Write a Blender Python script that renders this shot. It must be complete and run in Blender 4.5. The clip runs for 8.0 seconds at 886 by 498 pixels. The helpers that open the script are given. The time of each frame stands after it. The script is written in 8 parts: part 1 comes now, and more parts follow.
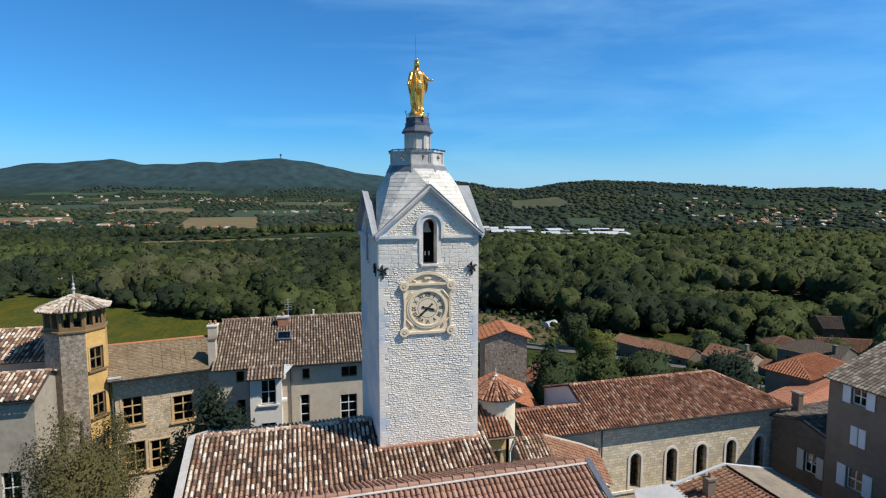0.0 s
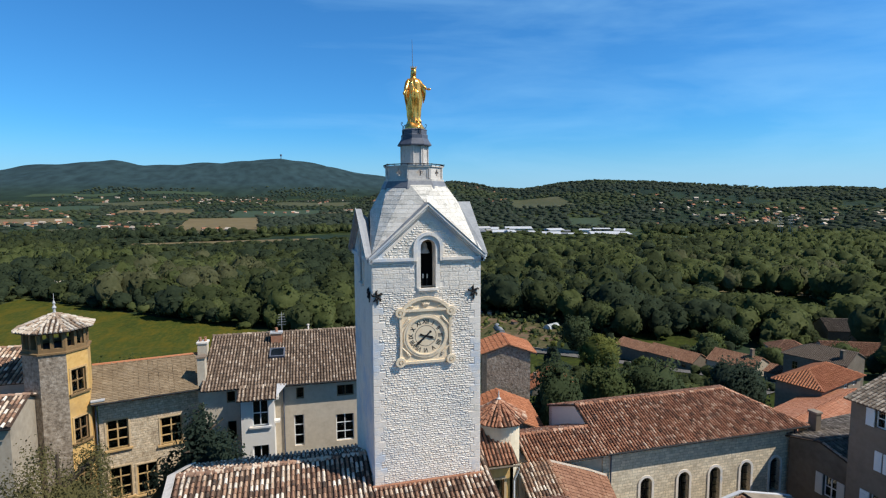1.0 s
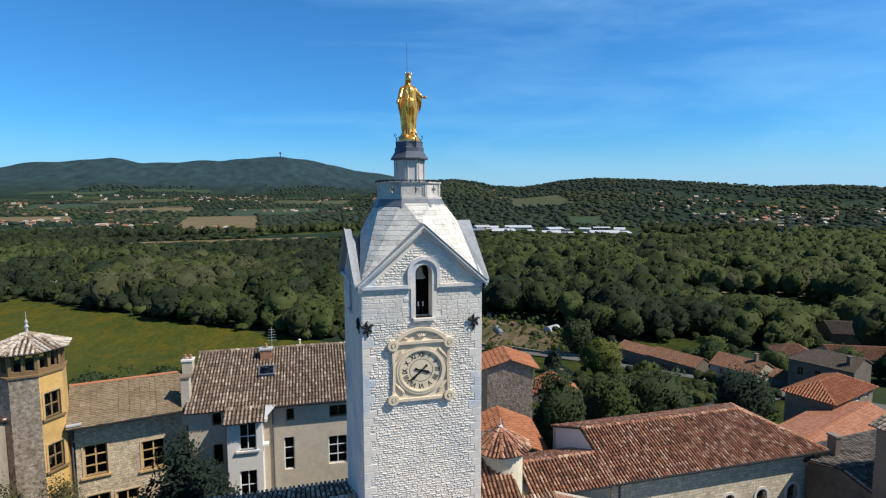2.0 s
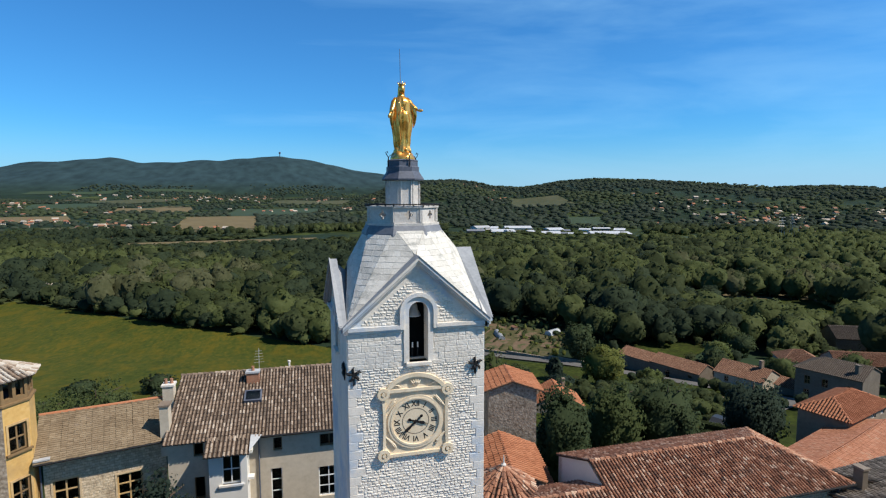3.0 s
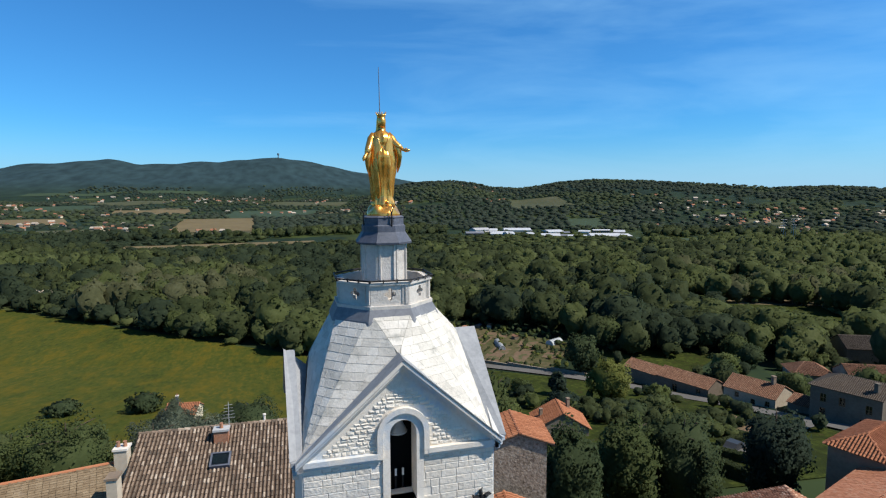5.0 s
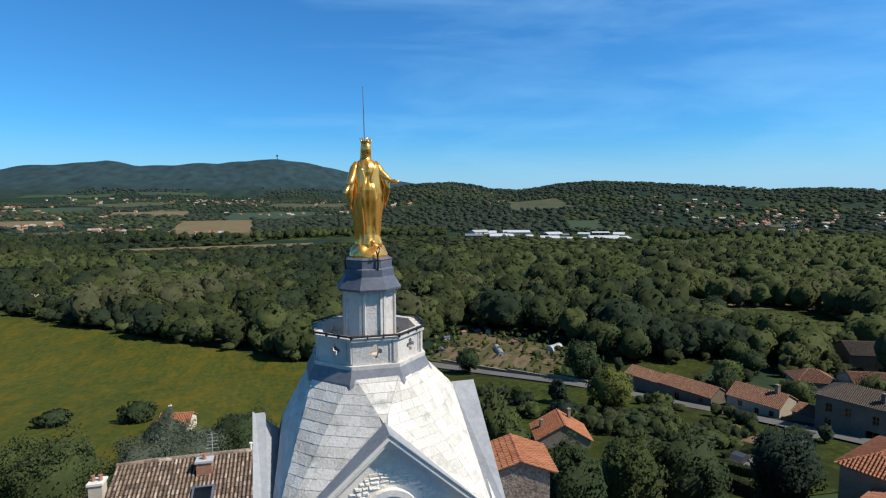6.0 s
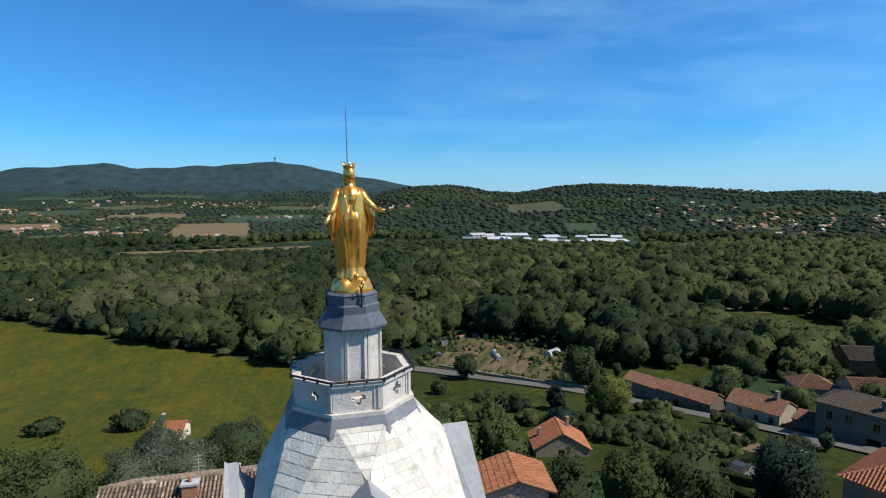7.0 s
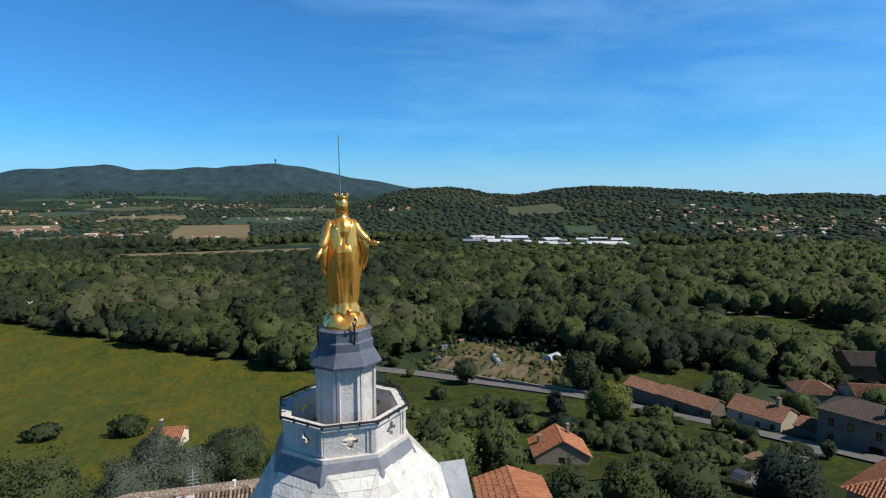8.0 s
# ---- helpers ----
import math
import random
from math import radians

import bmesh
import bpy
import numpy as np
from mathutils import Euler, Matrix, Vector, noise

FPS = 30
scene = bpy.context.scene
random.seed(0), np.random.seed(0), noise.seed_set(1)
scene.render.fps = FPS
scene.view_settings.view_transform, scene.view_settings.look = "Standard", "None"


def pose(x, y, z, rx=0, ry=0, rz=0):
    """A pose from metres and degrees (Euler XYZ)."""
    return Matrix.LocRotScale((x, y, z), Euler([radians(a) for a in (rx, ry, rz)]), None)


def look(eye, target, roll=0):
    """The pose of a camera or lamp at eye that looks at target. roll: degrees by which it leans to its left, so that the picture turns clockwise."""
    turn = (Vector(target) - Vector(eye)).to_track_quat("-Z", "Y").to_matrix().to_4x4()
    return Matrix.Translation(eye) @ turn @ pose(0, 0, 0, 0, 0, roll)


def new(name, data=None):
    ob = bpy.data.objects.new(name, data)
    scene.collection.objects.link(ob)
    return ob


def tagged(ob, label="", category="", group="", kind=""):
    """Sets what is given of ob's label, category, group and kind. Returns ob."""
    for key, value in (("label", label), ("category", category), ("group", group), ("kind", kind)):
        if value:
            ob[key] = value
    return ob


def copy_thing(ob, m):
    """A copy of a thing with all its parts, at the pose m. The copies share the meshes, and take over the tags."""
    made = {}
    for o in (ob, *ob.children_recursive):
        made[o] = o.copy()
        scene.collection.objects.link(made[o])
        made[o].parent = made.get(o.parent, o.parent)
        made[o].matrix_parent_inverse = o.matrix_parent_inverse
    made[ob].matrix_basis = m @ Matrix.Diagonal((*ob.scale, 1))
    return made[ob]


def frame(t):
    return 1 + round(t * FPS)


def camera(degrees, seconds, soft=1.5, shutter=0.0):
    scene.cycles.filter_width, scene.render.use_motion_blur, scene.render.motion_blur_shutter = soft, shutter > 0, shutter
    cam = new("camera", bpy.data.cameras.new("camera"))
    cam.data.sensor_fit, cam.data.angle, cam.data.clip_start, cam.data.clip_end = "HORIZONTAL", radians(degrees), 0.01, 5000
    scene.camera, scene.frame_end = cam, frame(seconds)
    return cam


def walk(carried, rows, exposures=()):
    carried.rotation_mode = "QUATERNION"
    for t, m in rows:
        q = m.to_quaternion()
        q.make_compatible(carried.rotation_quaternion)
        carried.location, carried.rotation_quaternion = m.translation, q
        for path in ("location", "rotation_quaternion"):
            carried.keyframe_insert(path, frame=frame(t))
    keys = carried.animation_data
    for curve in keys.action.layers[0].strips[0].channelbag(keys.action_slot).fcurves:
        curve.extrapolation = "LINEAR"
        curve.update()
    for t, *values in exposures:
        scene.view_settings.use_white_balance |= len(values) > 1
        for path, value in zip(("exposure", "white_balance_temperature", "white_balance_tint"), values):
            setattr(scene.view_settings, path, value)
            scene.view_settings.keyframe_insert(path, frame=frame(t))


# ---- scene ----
# Camera: a drone rises and closes in on a clock tower.
cam = camera(78.6, 8.0, soft=1.2)

PATH = [
    (0, (-5.589, -25.523, 45.482), (-5.068, -23.601, 45.296), -0.0),
    (0.5, (-5.312, -24.664, 45.88), (-4.792, -22.742, 45.695), -0.1),
    (1, (-5.046, -23.743, 46.269), (-4.527, -21.82, 46.082), -0.2),
    (2.5, (-4.025, -20.469, 47.55), (-3.504, -18.548, 47.354), -0.1),
    (3, (-3.664, -19.233, 48.004), (-3.142, -17.312, 47.809), -0.1),
    (3.5, (-3.318, -18.081, 48.436), (-2.794, -16.16, 48.241), -0.2),
    (4, (-2.929, -16.803, 48.863), (-2.405, -14.883, 48.669), -0.1),
    (4.5, (-2.56, -15.55, 49.304), (-2.035, -13.63, 49.11), -0.2),
    (6, (-1.576, -12.483, 50.621), (-1.047, -10.563, 50.434), -0.2),
    (6.5, (-1.315, -11.92, 50.897), (-0.78, -10.002, 50.713), -0.2),
    (7, (-1.13, -11.504, 51.183), (-0.593, -9.585, 51.005), -0.2),
    (7.5, (-1.013, -11.238, 51.495), (-0.477, -9.319, 51.32), -0.1),
    (8, (-0.922, -11.037, 51.791), (-0.386, -9.118, 51.62), -0.1),
]
walk(cam, [(t, look(eye, target, roll)) for t, eye, target, roll in PATH], exposures=[(0, 0.15), (8, 0.15)])

# ---------------------------------------------------------------- light
SUN = Vector((1.7, -1.0, 2.35)).normalized()      # towards the sun
world = bpy.data.worlds.new("world")
scene.world = world
world.use_nodes = True
wn = world.node_tree
sky = wn.nodes.new("ShaderNodeTexSky")
sky.sky_type = "NISHITA"
sky.sun_disc = False
sky.sun_elevation = math.asin(SUN.z)
sky.sun_rotation = math.atan2(SUN.x, SUN.y)
sky.altitude = 300
sky.air_density = 1.0
sky.dust_density = 0.6
sky.ozone_density = 3.0
wn.nodes["Background"].inputs["Strength"].default_value = 0.115
# thin high cirrus over a deep blue sky
tint = wn.nodes.new("ShaderNodeMix")
tint.data_type, tint.blend_type = "RGBA", "MULTIPLY"
tint.inputs[0].default_value = 1.0
tint.inputs[7].default_value = (0.285, 0.795, 1.205, 1)
wn.links.new(sky.outputs[0], tint.inputs[6])
wco = wn.nodes.new("ShaderNodeTexCoord")
# a dry clear sky deepens towards the zenith
wup = wn.nodes.new("ShaderNodeSeparateXYZ")
wn.links.new(wco.outputs["Generated"], wup.inputs[0])
deep = wn.nodes.new("ShaderNodeMapRange")
deep.inputs[1].default_value, deep.inputs[2].default_value = 0.38, 0.85
deep.inputs[3].default_value, deep.inputs[4].default_value = 1.0, 0.34
wn.links.new(wup.outputs[2], deep.inputs[0])
dim = wn.nodes.new("ShaderNodeMix")
dim.data_type, dim.blend_type = "RGBA", "MULTIPLY"
dim.inputs[0].default_value = 1.0
wn.links.new(deep.outputs[0], dim.inputs[7])
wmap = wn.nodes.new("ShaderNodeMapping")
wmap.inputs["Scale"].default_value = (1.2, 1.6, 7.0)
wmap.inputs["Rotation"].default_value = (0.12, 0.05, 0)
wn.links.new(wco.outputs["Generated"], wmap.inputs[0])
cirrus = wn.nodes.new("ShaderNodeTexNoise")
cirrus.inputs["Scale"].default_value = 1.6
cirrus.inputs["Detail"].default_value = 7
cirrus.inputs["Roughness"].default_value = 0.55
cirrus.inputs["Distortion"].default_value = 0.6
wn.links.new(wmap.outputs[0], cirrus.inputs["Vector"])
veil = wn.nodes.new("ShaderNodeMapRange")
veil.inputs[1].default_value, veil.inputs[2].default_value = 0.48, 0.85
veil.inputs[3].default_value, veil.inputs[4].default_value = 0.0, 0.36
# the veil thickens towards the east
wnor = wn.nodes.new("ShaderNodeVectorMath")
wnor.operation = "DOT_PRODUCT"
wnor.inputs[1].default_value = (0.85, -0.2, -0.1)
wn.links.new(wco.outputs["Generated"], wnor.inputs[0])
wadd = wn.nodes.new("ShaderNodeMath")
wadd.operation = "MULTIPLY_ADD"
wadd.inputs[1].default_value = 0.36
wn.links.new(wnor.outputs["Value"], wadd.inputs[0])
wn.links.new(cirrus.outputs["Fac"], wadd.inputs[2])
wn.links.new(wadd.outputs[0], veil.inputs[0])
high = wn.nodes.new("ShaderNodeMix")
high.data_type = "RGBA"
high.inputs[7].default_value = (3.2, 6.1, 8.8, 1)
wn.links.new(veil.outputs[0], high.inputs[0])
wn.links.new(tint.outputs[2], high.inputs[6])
# pale summer haze low in the sky
wsep = wn.nodes.new("ShaderNodeSeparateXYZ")
wn.links.new(wco.outputs["Generated"], wsep.inputs[0])
low = wn.nodes.new("ShaderNodeMapRange")
low.interpolation_type = "SMOOTHERSTEP"
low.inputs[1].default_value, low.inputs[2].default_value = -0.03, 0.14
low.inputs[3].default_value, low.inputs[4].default_value = 0.8, 0.0
wn.links.new(wsep.outputs[2], low.inputs[0])
haze = wn.nodes.new("ShaderNodeMix")
haze.data_type = "RGBA"
haze.inputs[7].default_value = (3.1, 5.1, 7.0, 1)
wn.links.new(low.outputs[0], haze.inputs[0])
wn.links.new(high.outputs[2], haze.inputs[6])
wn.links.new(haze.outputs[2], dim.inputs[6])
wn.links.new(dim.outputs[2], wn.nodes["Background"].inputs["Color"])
sun = new("sun", bpy.data.lights.new("sun", "SUN"))
sun.data.energy = 4.8
sun.data.angle = radians(0.53)
sun.data.color = (1.0, 0.945, 0.86)
sun.matrix_world = look(SUN * 300, (0, 0, 0))


# ---------------------------------------------------------------- mesh helpers
class Geo:
    """Collects vertices and faces of one mesh."""

    def __init__(self):
        self.v, self.f = [], []

    def add(self, vs, fs):
        n = len(self.v)
        self.v += [tuple(p) for p in vs]
        self.f += [tuple(i + n for i in f) for f in fs]
        return self

    def hexa(self, p):
        """Eight corners: four below, four above, both counter-clockwise."""
        return self.add(p, [(3, 2, 1, 0), (4, 5, 6, 7), (0, 1, 5, 4), (1, 2, 6, 5), (2, 3, 7, 6), (3, 0, 4, 7)])

    def box(self, x0, y0, z0, x1, y1, z1, m=None):
        p = [(x0, y0, z0), (x1, y0, z0), (x1, y1, z0), (x0, y1, z0), (x0, y0, z1), (x1, y0, z1), (x1, y1, z1), (x0, y1, z1)]
        return self.hexa([m @ Vector(q) for q in p] if m else p)

    def extrude(self, pts, vec):
        """A flat outline (counter-clockwise seen against vec) pushed along vec."""
        n, vec = len(pts), Vector(vec)
        a = [Vector(p) for p in pts]
        b = [p + vec for p in a]
        fs = [tuple(range(n - 1, -1, -1)), tuple(range(n, 2 * n))]
        fs += [(i, (i + 1) % n, n + (i + 1) % n, n + i) for i in range(n)]
        return self.add(a + b, fs)

    def lathe(self, rings, n, cx=0, cy=0, turn=0.0, cap=True):
        """Rings of (radius, z) round a vertical axis."""
        vs, fs = [], []
        for r, z in rings:
            vs += [(cx + r * math.cos(turn + 2 * math.pi * k / n), cy + r * math.sin(turn + 2 * math.pi * k / n), z) for k in range(n)]
        for i in range(len(rings) - 1):
            for k in range(n):
                a, b = i * n + k, i * n + (k + 1) % n
                fs.append((a, b, b + n, a + n))
        if cap:
            fs += [tuple(range(n - 1, -1, -1)), tuple(range((len(rings) - 1) * n, len(rings) * n))]
        return self.add(vs, fs)

    def tube(self, path, r, n=6):
        """A round bar along points; r may be one radius or one for each point."""
        path = [Vector(p) for p in path]
        rs = r if isinstance(r, (list, tuple)) else [r] * len(path)
        vs, fs = [], []
        for i, p in enumerate(path):
            d = (path[min(i + 1, len(path) - 1)] - path[max(i - 1, 0)]).normalized()
            a = d.cross(Vector((0, 0, 1)) if abs(d.z) < 0.9 else Vector((1, 0, 0))).normalized()
            b = d.cross(a)
            vs += [p + rs[i] * (math.cos(2 * math.pi * k / n) * a + math.sin(2 * math.pi * k / n) * b) for k in range(n)]
        for i in range(len(path) - 1):
            for k in range(n):
                q, w = i * n + k, i * n + (k + 1) % n
                fs.append((q, q + n, w + n, w))
        fs += [tuple(range(n)), tuple(range(len(path) * n - 1, (len(path) - 1) * n - 1, -1))]
        return self.add(vs, fs)

    def mesh(self, name, smooth=False):
        me = bpy.data.meshes.new(name)
        me.from_pydata(self.v, [], self.f)
        if smooth:
            me.polygons.foreach_set("use_smooth", [True] * len(me.polygons))
        me.update()
        return me


def fast_mesh(name, verts, quads, smooth=False, normals=None):
    """A mesh from arrays: verts (n, 3), quads or triangles (m, k)."""
    me = bpy.data.meshes.new(name)
    m, k = quads.shape
    me.vertices.add(len(verts))
    me.vertices.foreach_set("co", verts.astype(np.float32).ravel())
    me.loops.add(m * k)
    me.loops.foreach_set("vertex_index", quads.astype(np.int32).ravel())
    me.polygons.add(m)
    me.polygons.foreach_set("loop_start", np.arange(0, m * k, k, dtype=np.int32))
    me.polygons.foreach_set("use_smooth", np.full(m, smooth))
    me.update(calc_edges=True)
    if normals is not None:
        me.normals_split_custom_set_from_vertices(normals.astype(np.float32))
    return me


def part(name, geo, material, parent=None, label="", smooth=False, kind=""):
    me = geo.mesh(name, smooth) if isinstance(geo, Geo) else geo
    if material and not me.materials:
        me.materials.append(material)
    ob = new(name, me)
    ob.parent = parent
    return tagged(ob, label, kind=kind)


def thing(name, m, label, category, group="", kind=""):
    ob = new(name)
    ob.empty_display_size = 0.3
    ob.matrix_basis = m
    return tagged(ob, label, category, group, kind)


# ---------------------------------------------------------------- materials
def surface(name, colours, scale=3.0, rough=0.85, metal=0.0, bump=0.0, bump_scale=None, fine=6.0, island=0.0, piece=0.0, mix=0.5,
            stain=None, stain_scale=0.4, stain_at=(0.5, 0.7), soft=2.0, vec=None, spec=0.3, course=None, glow=0.0, relief=0.05):
    """A weathered surface: two scales of noise through a ramp of colours, stains, and a fine relief.
    island / piece: how much each loose piece / each object goes its own way along the ramp."""
    m = bpy.data.materials.new(name)
    m.use_nodes = True
    t = m.node_tree
    bs = t.nodes["Principled BSDF"]
    N = t.nodes.new

    def link(a, b):
        t.links.new(a, b)

    def math_node(op, a, b):
        n = N("ShaderNodeMath")
        n.operation = op
        for i, x in enumerate((a, b)):
            if isinstance(x, (int, float)):
                n.inputs[i].default_value = x
            else:
                link(x, n.inputs[i])
        return n.outputs[0]

    geo = N("ShaderNodeNewGeometry")
    place = geo.outputs["Position"]
    if vec:
        mp = N("ShaderNodeMapping")
        mp.inputs["Scale"].default_value = vec
        link(place, mp.inputs["Vector"])
        place = mp.outputs[0]
    big, small = N("ShaderNodeTexNoise"), N("ShaderNodeTexNoise")
    for n, s, d in ((big, scale, 4.0), (small, scale * fine, 5.0)):
        n.inputs["Scale"].default_value = s
        n.inputs["Detail"].default_value = d
        n.inputs["Roughness"].default_value = 0.6
        link(place, n.inputs["Vector"])
    value = math_node("ADD", math_node("MULTIPLY", big.outputs["Fac"], mix), math_node("MULTIPLY", small.outputs["Fac"], 1 - mix))
    value = math_node("ADD", math_node("MULTIPLY", math_node("SUBTRACT", value, 0.5), soft), 0.5)
    if island:
        value = math_node("ADD", math_node("MULTIPLY", value, 1 - island), math_node("MULTIPLY", geo.outputs["Random Per Island"], island))
    if piece:
        info = N("ShaderNodeObjectInfo")
        value = math_node("ADD", math_node("MULTIPLY", value, 1 - piece), math_node("MULTIPLY", info.outputs["Random"], piece))
    ramp = N("ShaderNodeValToRGB")
    el = ramp.color_ramp.elements
    while len(el) < len(colours):
        el.new(0.5)
    for i, c in enumerate(colours):
        el[i].position = i / max(1, len(colours) - 1) * 0.8 + 0.1
        el[i].color = (*c, 1)
    link(value, ramp.inputs[0])
    colour = ramp.outputs[0]
    if stain:
        n = N("ShaderNodeTexNoise")
        n.inputs["Scale"].default_value = stain_scale
        n.inputs["Detail"].default_value = 6
        n.inputs["Roughness"].default_value = 0.65
        link(place, n.inputs["Vector"])
        r = N("ShaderNodeMapRange")
        r.inputs[1].default_value, r.inputs[2].default_value = stain_at
        link(n.outputs["Fac"], r.inputs[0])
        mx = N("ShaderNodeMix")
        mx.data_type = "RGBA"
        link(r.outputs[0], mx.inputs[0])
        link(colour, mx.inputs[6])
        mx.inputs[7].default_value = (*stain, 1)
        colour = mx.outputs[2]
    if course:
        # squared stones laid in courses
        sx = N("ShaderNodeSeparateXYZ")
        link(geo.outputs["Position"], sx.inputs[0])
        cx = N("ShaderNodeCombineXYZ")
        link(math_node("ADD", sx.outputs[0], sx.outputs[1]), cx.inputs[0])
        link(sx.outputs[2], cx.inputs[1])
        br = N("ShaderNodeTexBrick")
        br.inputs["Scale"].default_value = 1.0
        br.inputs["Brick Width"].default_value, br.inputs["Row Height"].default_value = course
        br.inputs["Mortar Size"].default_value = 0.018
        br.inputs["Mortar Smooth"].default_value = 0.6
        br.inputs["Color1"].default_value = (0.78, 0.77, 0.75, 1)
        br.inputs["Color2"].default_value = (1.18, 1.16, 1.12, 1)
        br.inputs["Mortar"].default_value = (0.55, 0.54, 0.52, 1)
        br.squash, br.squash_frequency = 1.5, 3
        wob = N("ShaderNodeTexNoise")
        wob.inputs["Scale"].default_value = 2.5
        va = N("ShaderNodeVectorMath")
        va.operation = "MULTIPLY_ADD"
        va.inputs[1].default_value = (0.10, 0.10, 0)
        link(geo.outputs["Position"], wob.inputs["Vector"])
        link(wob.outputs["Color"], va.inputs[0])
        link(cx.outputs[0], va.inputs[2])
        link(va.outputs[0], br.inputs["Vector"])
        mc = N("ShaderNodeMix")
        mc.data_type, mc.blend_type = "RGBA", "MULTIPLY"
        mc.inputs[0].default_value = 0.85
        link(colour, mc.inputs[6])
        link(br.outputs["Color"], mc.inputs[7])
        colour = mc.outputs[2]
    link(colour, bs.inputs["Base Color"])
    if glow:
        # thin leaves let part of the sunlight through
        tl = N("ShaderNodeBsdfTranslucent")
        link(colour, tl.inputs[0])
        ms = N("ShaderNodeMixShader")
        ms.inputs[0].default_value = glow
        link(bs.outputs[0], ms.inputs[1])
        link(tl.outputs[0], ms.inputs[2])
        link(ms.outputs[0], t.nodes["Material Output"].inputs[0])
    bs.inputs["Roughness"].default_value = rough
    bs.inputs["Metallic"].default_value = metal
    bs.inputs["Specular IOR Level"].default_value = spec
    if bump:
        n = N("ShaderNodeTexNoise")
        n.inputs["Scale"].default_value = bump_scale or scale * fine * 2
        n.inputs["Detail"].default_value = 5
        link(place, n.inputs["Vector"])
        b = N("ShaderNodeBump")
        b.inputs["Strength"].default_value = bump
        b.inputs["Distance"].default_value = relief
        link(n.outputs["Fac"], b.inputs["Height"])
        link(b.outputs[0], bs.inputs["Normal"])
    return m


M_STONE = surface("white_limestone", [(0.60, 0.54, 0.45), (0.77, 0.70, 0.60), (0.85, 0.785, 0.69)], 1.2, 0.9, bump=0.5, bump_scale=14, island=0.35, piece=0.0, stain=(0.60, 0.57, 0.52), stain_scale=0.45, stain_at=(0.52, 0.66))
M_BED = surface("slab_bed", [(0.36, 0.335, 0.29), (0.46, 0.43, 0.38)], 3.0, 0.95)
M_ASHLAR = surface("dressed_limestone", [(0.64, 0.575, 0.48), (0.78, 0.71, 0.615), (0.85, 0.785, 0.69)], 2.0, 0.85, bump=0.2, bump_scale=30, stain=(0.52, 0.56, 0.60), stain_scale=0.55, stain_at=(0.50, 0.62))
M_CREAM = surface("cream_carved_stone", [(0.64, 0.50, 0.33), (0.77, 0.63, 0.44), (0.83, 0.71, 0.53)], 3.0, 0.8, bump=0.15, bump_scale=40)
M_DIAL = surface("enamel_dial", [(0.76, 0.66, 0.50), (0.82, 0.74, 0.60)], 3.0, 0.6)
M_LEAD = surface("lead_sheet", [(0.36, 0.36, 0.36), (0.46, 0.455, 0.45), (0.54, 0.53, 0.52)], 1.5, 0.6, bump=0.1, bump_scale=8, spec=0.4)
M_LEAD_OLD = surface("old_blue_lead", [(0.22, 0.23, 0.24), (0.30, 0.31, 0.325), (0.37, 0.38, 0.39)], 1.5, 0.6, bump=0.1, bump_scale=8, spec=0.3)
M_DARKLEAD = surface("dark_slate_sheet", [(0.06, 0.07, 0.09), (0.10, 0.11, 0.14), (0.16, 0.17, 0.20)], 2.0, 0.55, bump=0.1)
M_GREYSTONE = surface("grey_molasse_stone", [(0.45, 0.405, 0.36), (0.58, 0.535, 0.48), (0.68, 0.635, 0.575)], 1.5, 0.9, bump=0.3, bump_scale=20, stain=(0.30, 0.28, 0.26), stain_scale=1.2, stain_at=(0.57, 0.76))
M_GOLD = surface("gilded_metal", [(0.98, 0.37, 0.045), (1.0, 0.48, 0.095), (1.0, 0.62, 0.24)], 2.0, 0.25, metal=0.76, bump=0.35, bump_scale=3.2, vec=(2.2, 2.2, 0.5), relief=0.03, spec=0.6)
M_SKIRT = surface("weathered_lead_apron", [(0.12, 0.125, 0.14), (0.18, 0.185, 0.20), (0.25, 0.255, 0.27)], 1.5, 0.55, bump=0.1, bump_scale=8, spec=0.4)
M_TILE_FARM = surface("dull_red_tile", [(0.18, 0.088, 0.053), (0.24, 0.120, 0.072), (0.285, 0.147, 0.090), (0.34, 0.215, 0.138)], 0.6, 0.9, bump=0.2, bump_scale=25, island=0.5)
M_IRON = surface("dark_iron", [(0.015, 0.015, 0.017), (0.03, 0.028, 0.027)], 8.0, 0.6, metal=0.3)
# black that paints the dark of unlit rooms and openings
M_BLACK = surface("painted_dark_interior", [(0.012, 0.011, 0.010), (0.02, 0.018, 0.016)], 2.0, 0.95)
M_TILE = surface("old_canal_tile", [(0.055, 0.047, 0.04), (0.25, 0.140, 0.092), (0.40, 0.245, 0.160), (0.56, 0.43, 0.315), (0.82, 0.74, 0.62)], 1.0, 0.9, bump=0.3, bump_scale=25, island=0.76, stain=(0.09, 0.08, 0.062), stain_scale=0.9, stain_at=(0.56, 0.76))
M_TILE_BROWN = surface("brown_canal_tile", [(0.09, 0.070, 0.054), (0.175, 0.126, 0.089), (0.245, 0.176, 0.126), (0.31, 0.23, 0.168), (0.56, 0.47, 0.37)], 2.2, 0.9, bump=0.3, bump_scale=25, island=0.62, stain=(0.09, 0.08, 0.065), stain_scale=0.7, stain_at=(0.58, 0.78))
M_TILE_RED = surface("red_canal_tile", [(0.09, 0.055, 0.040), (0.25, 0.112, 0.066), (0.35, 0.158, 0.090), (0.44, 0.235, 0.148), (0.68, 0.51, 0.37)], 1.8, 0.9, bump=0.3, bump_scale=25, island=0.64, stain=(0.12, 0.085, 0.066), stain_scale=0.7, stain_at=(0.56, 0.8))
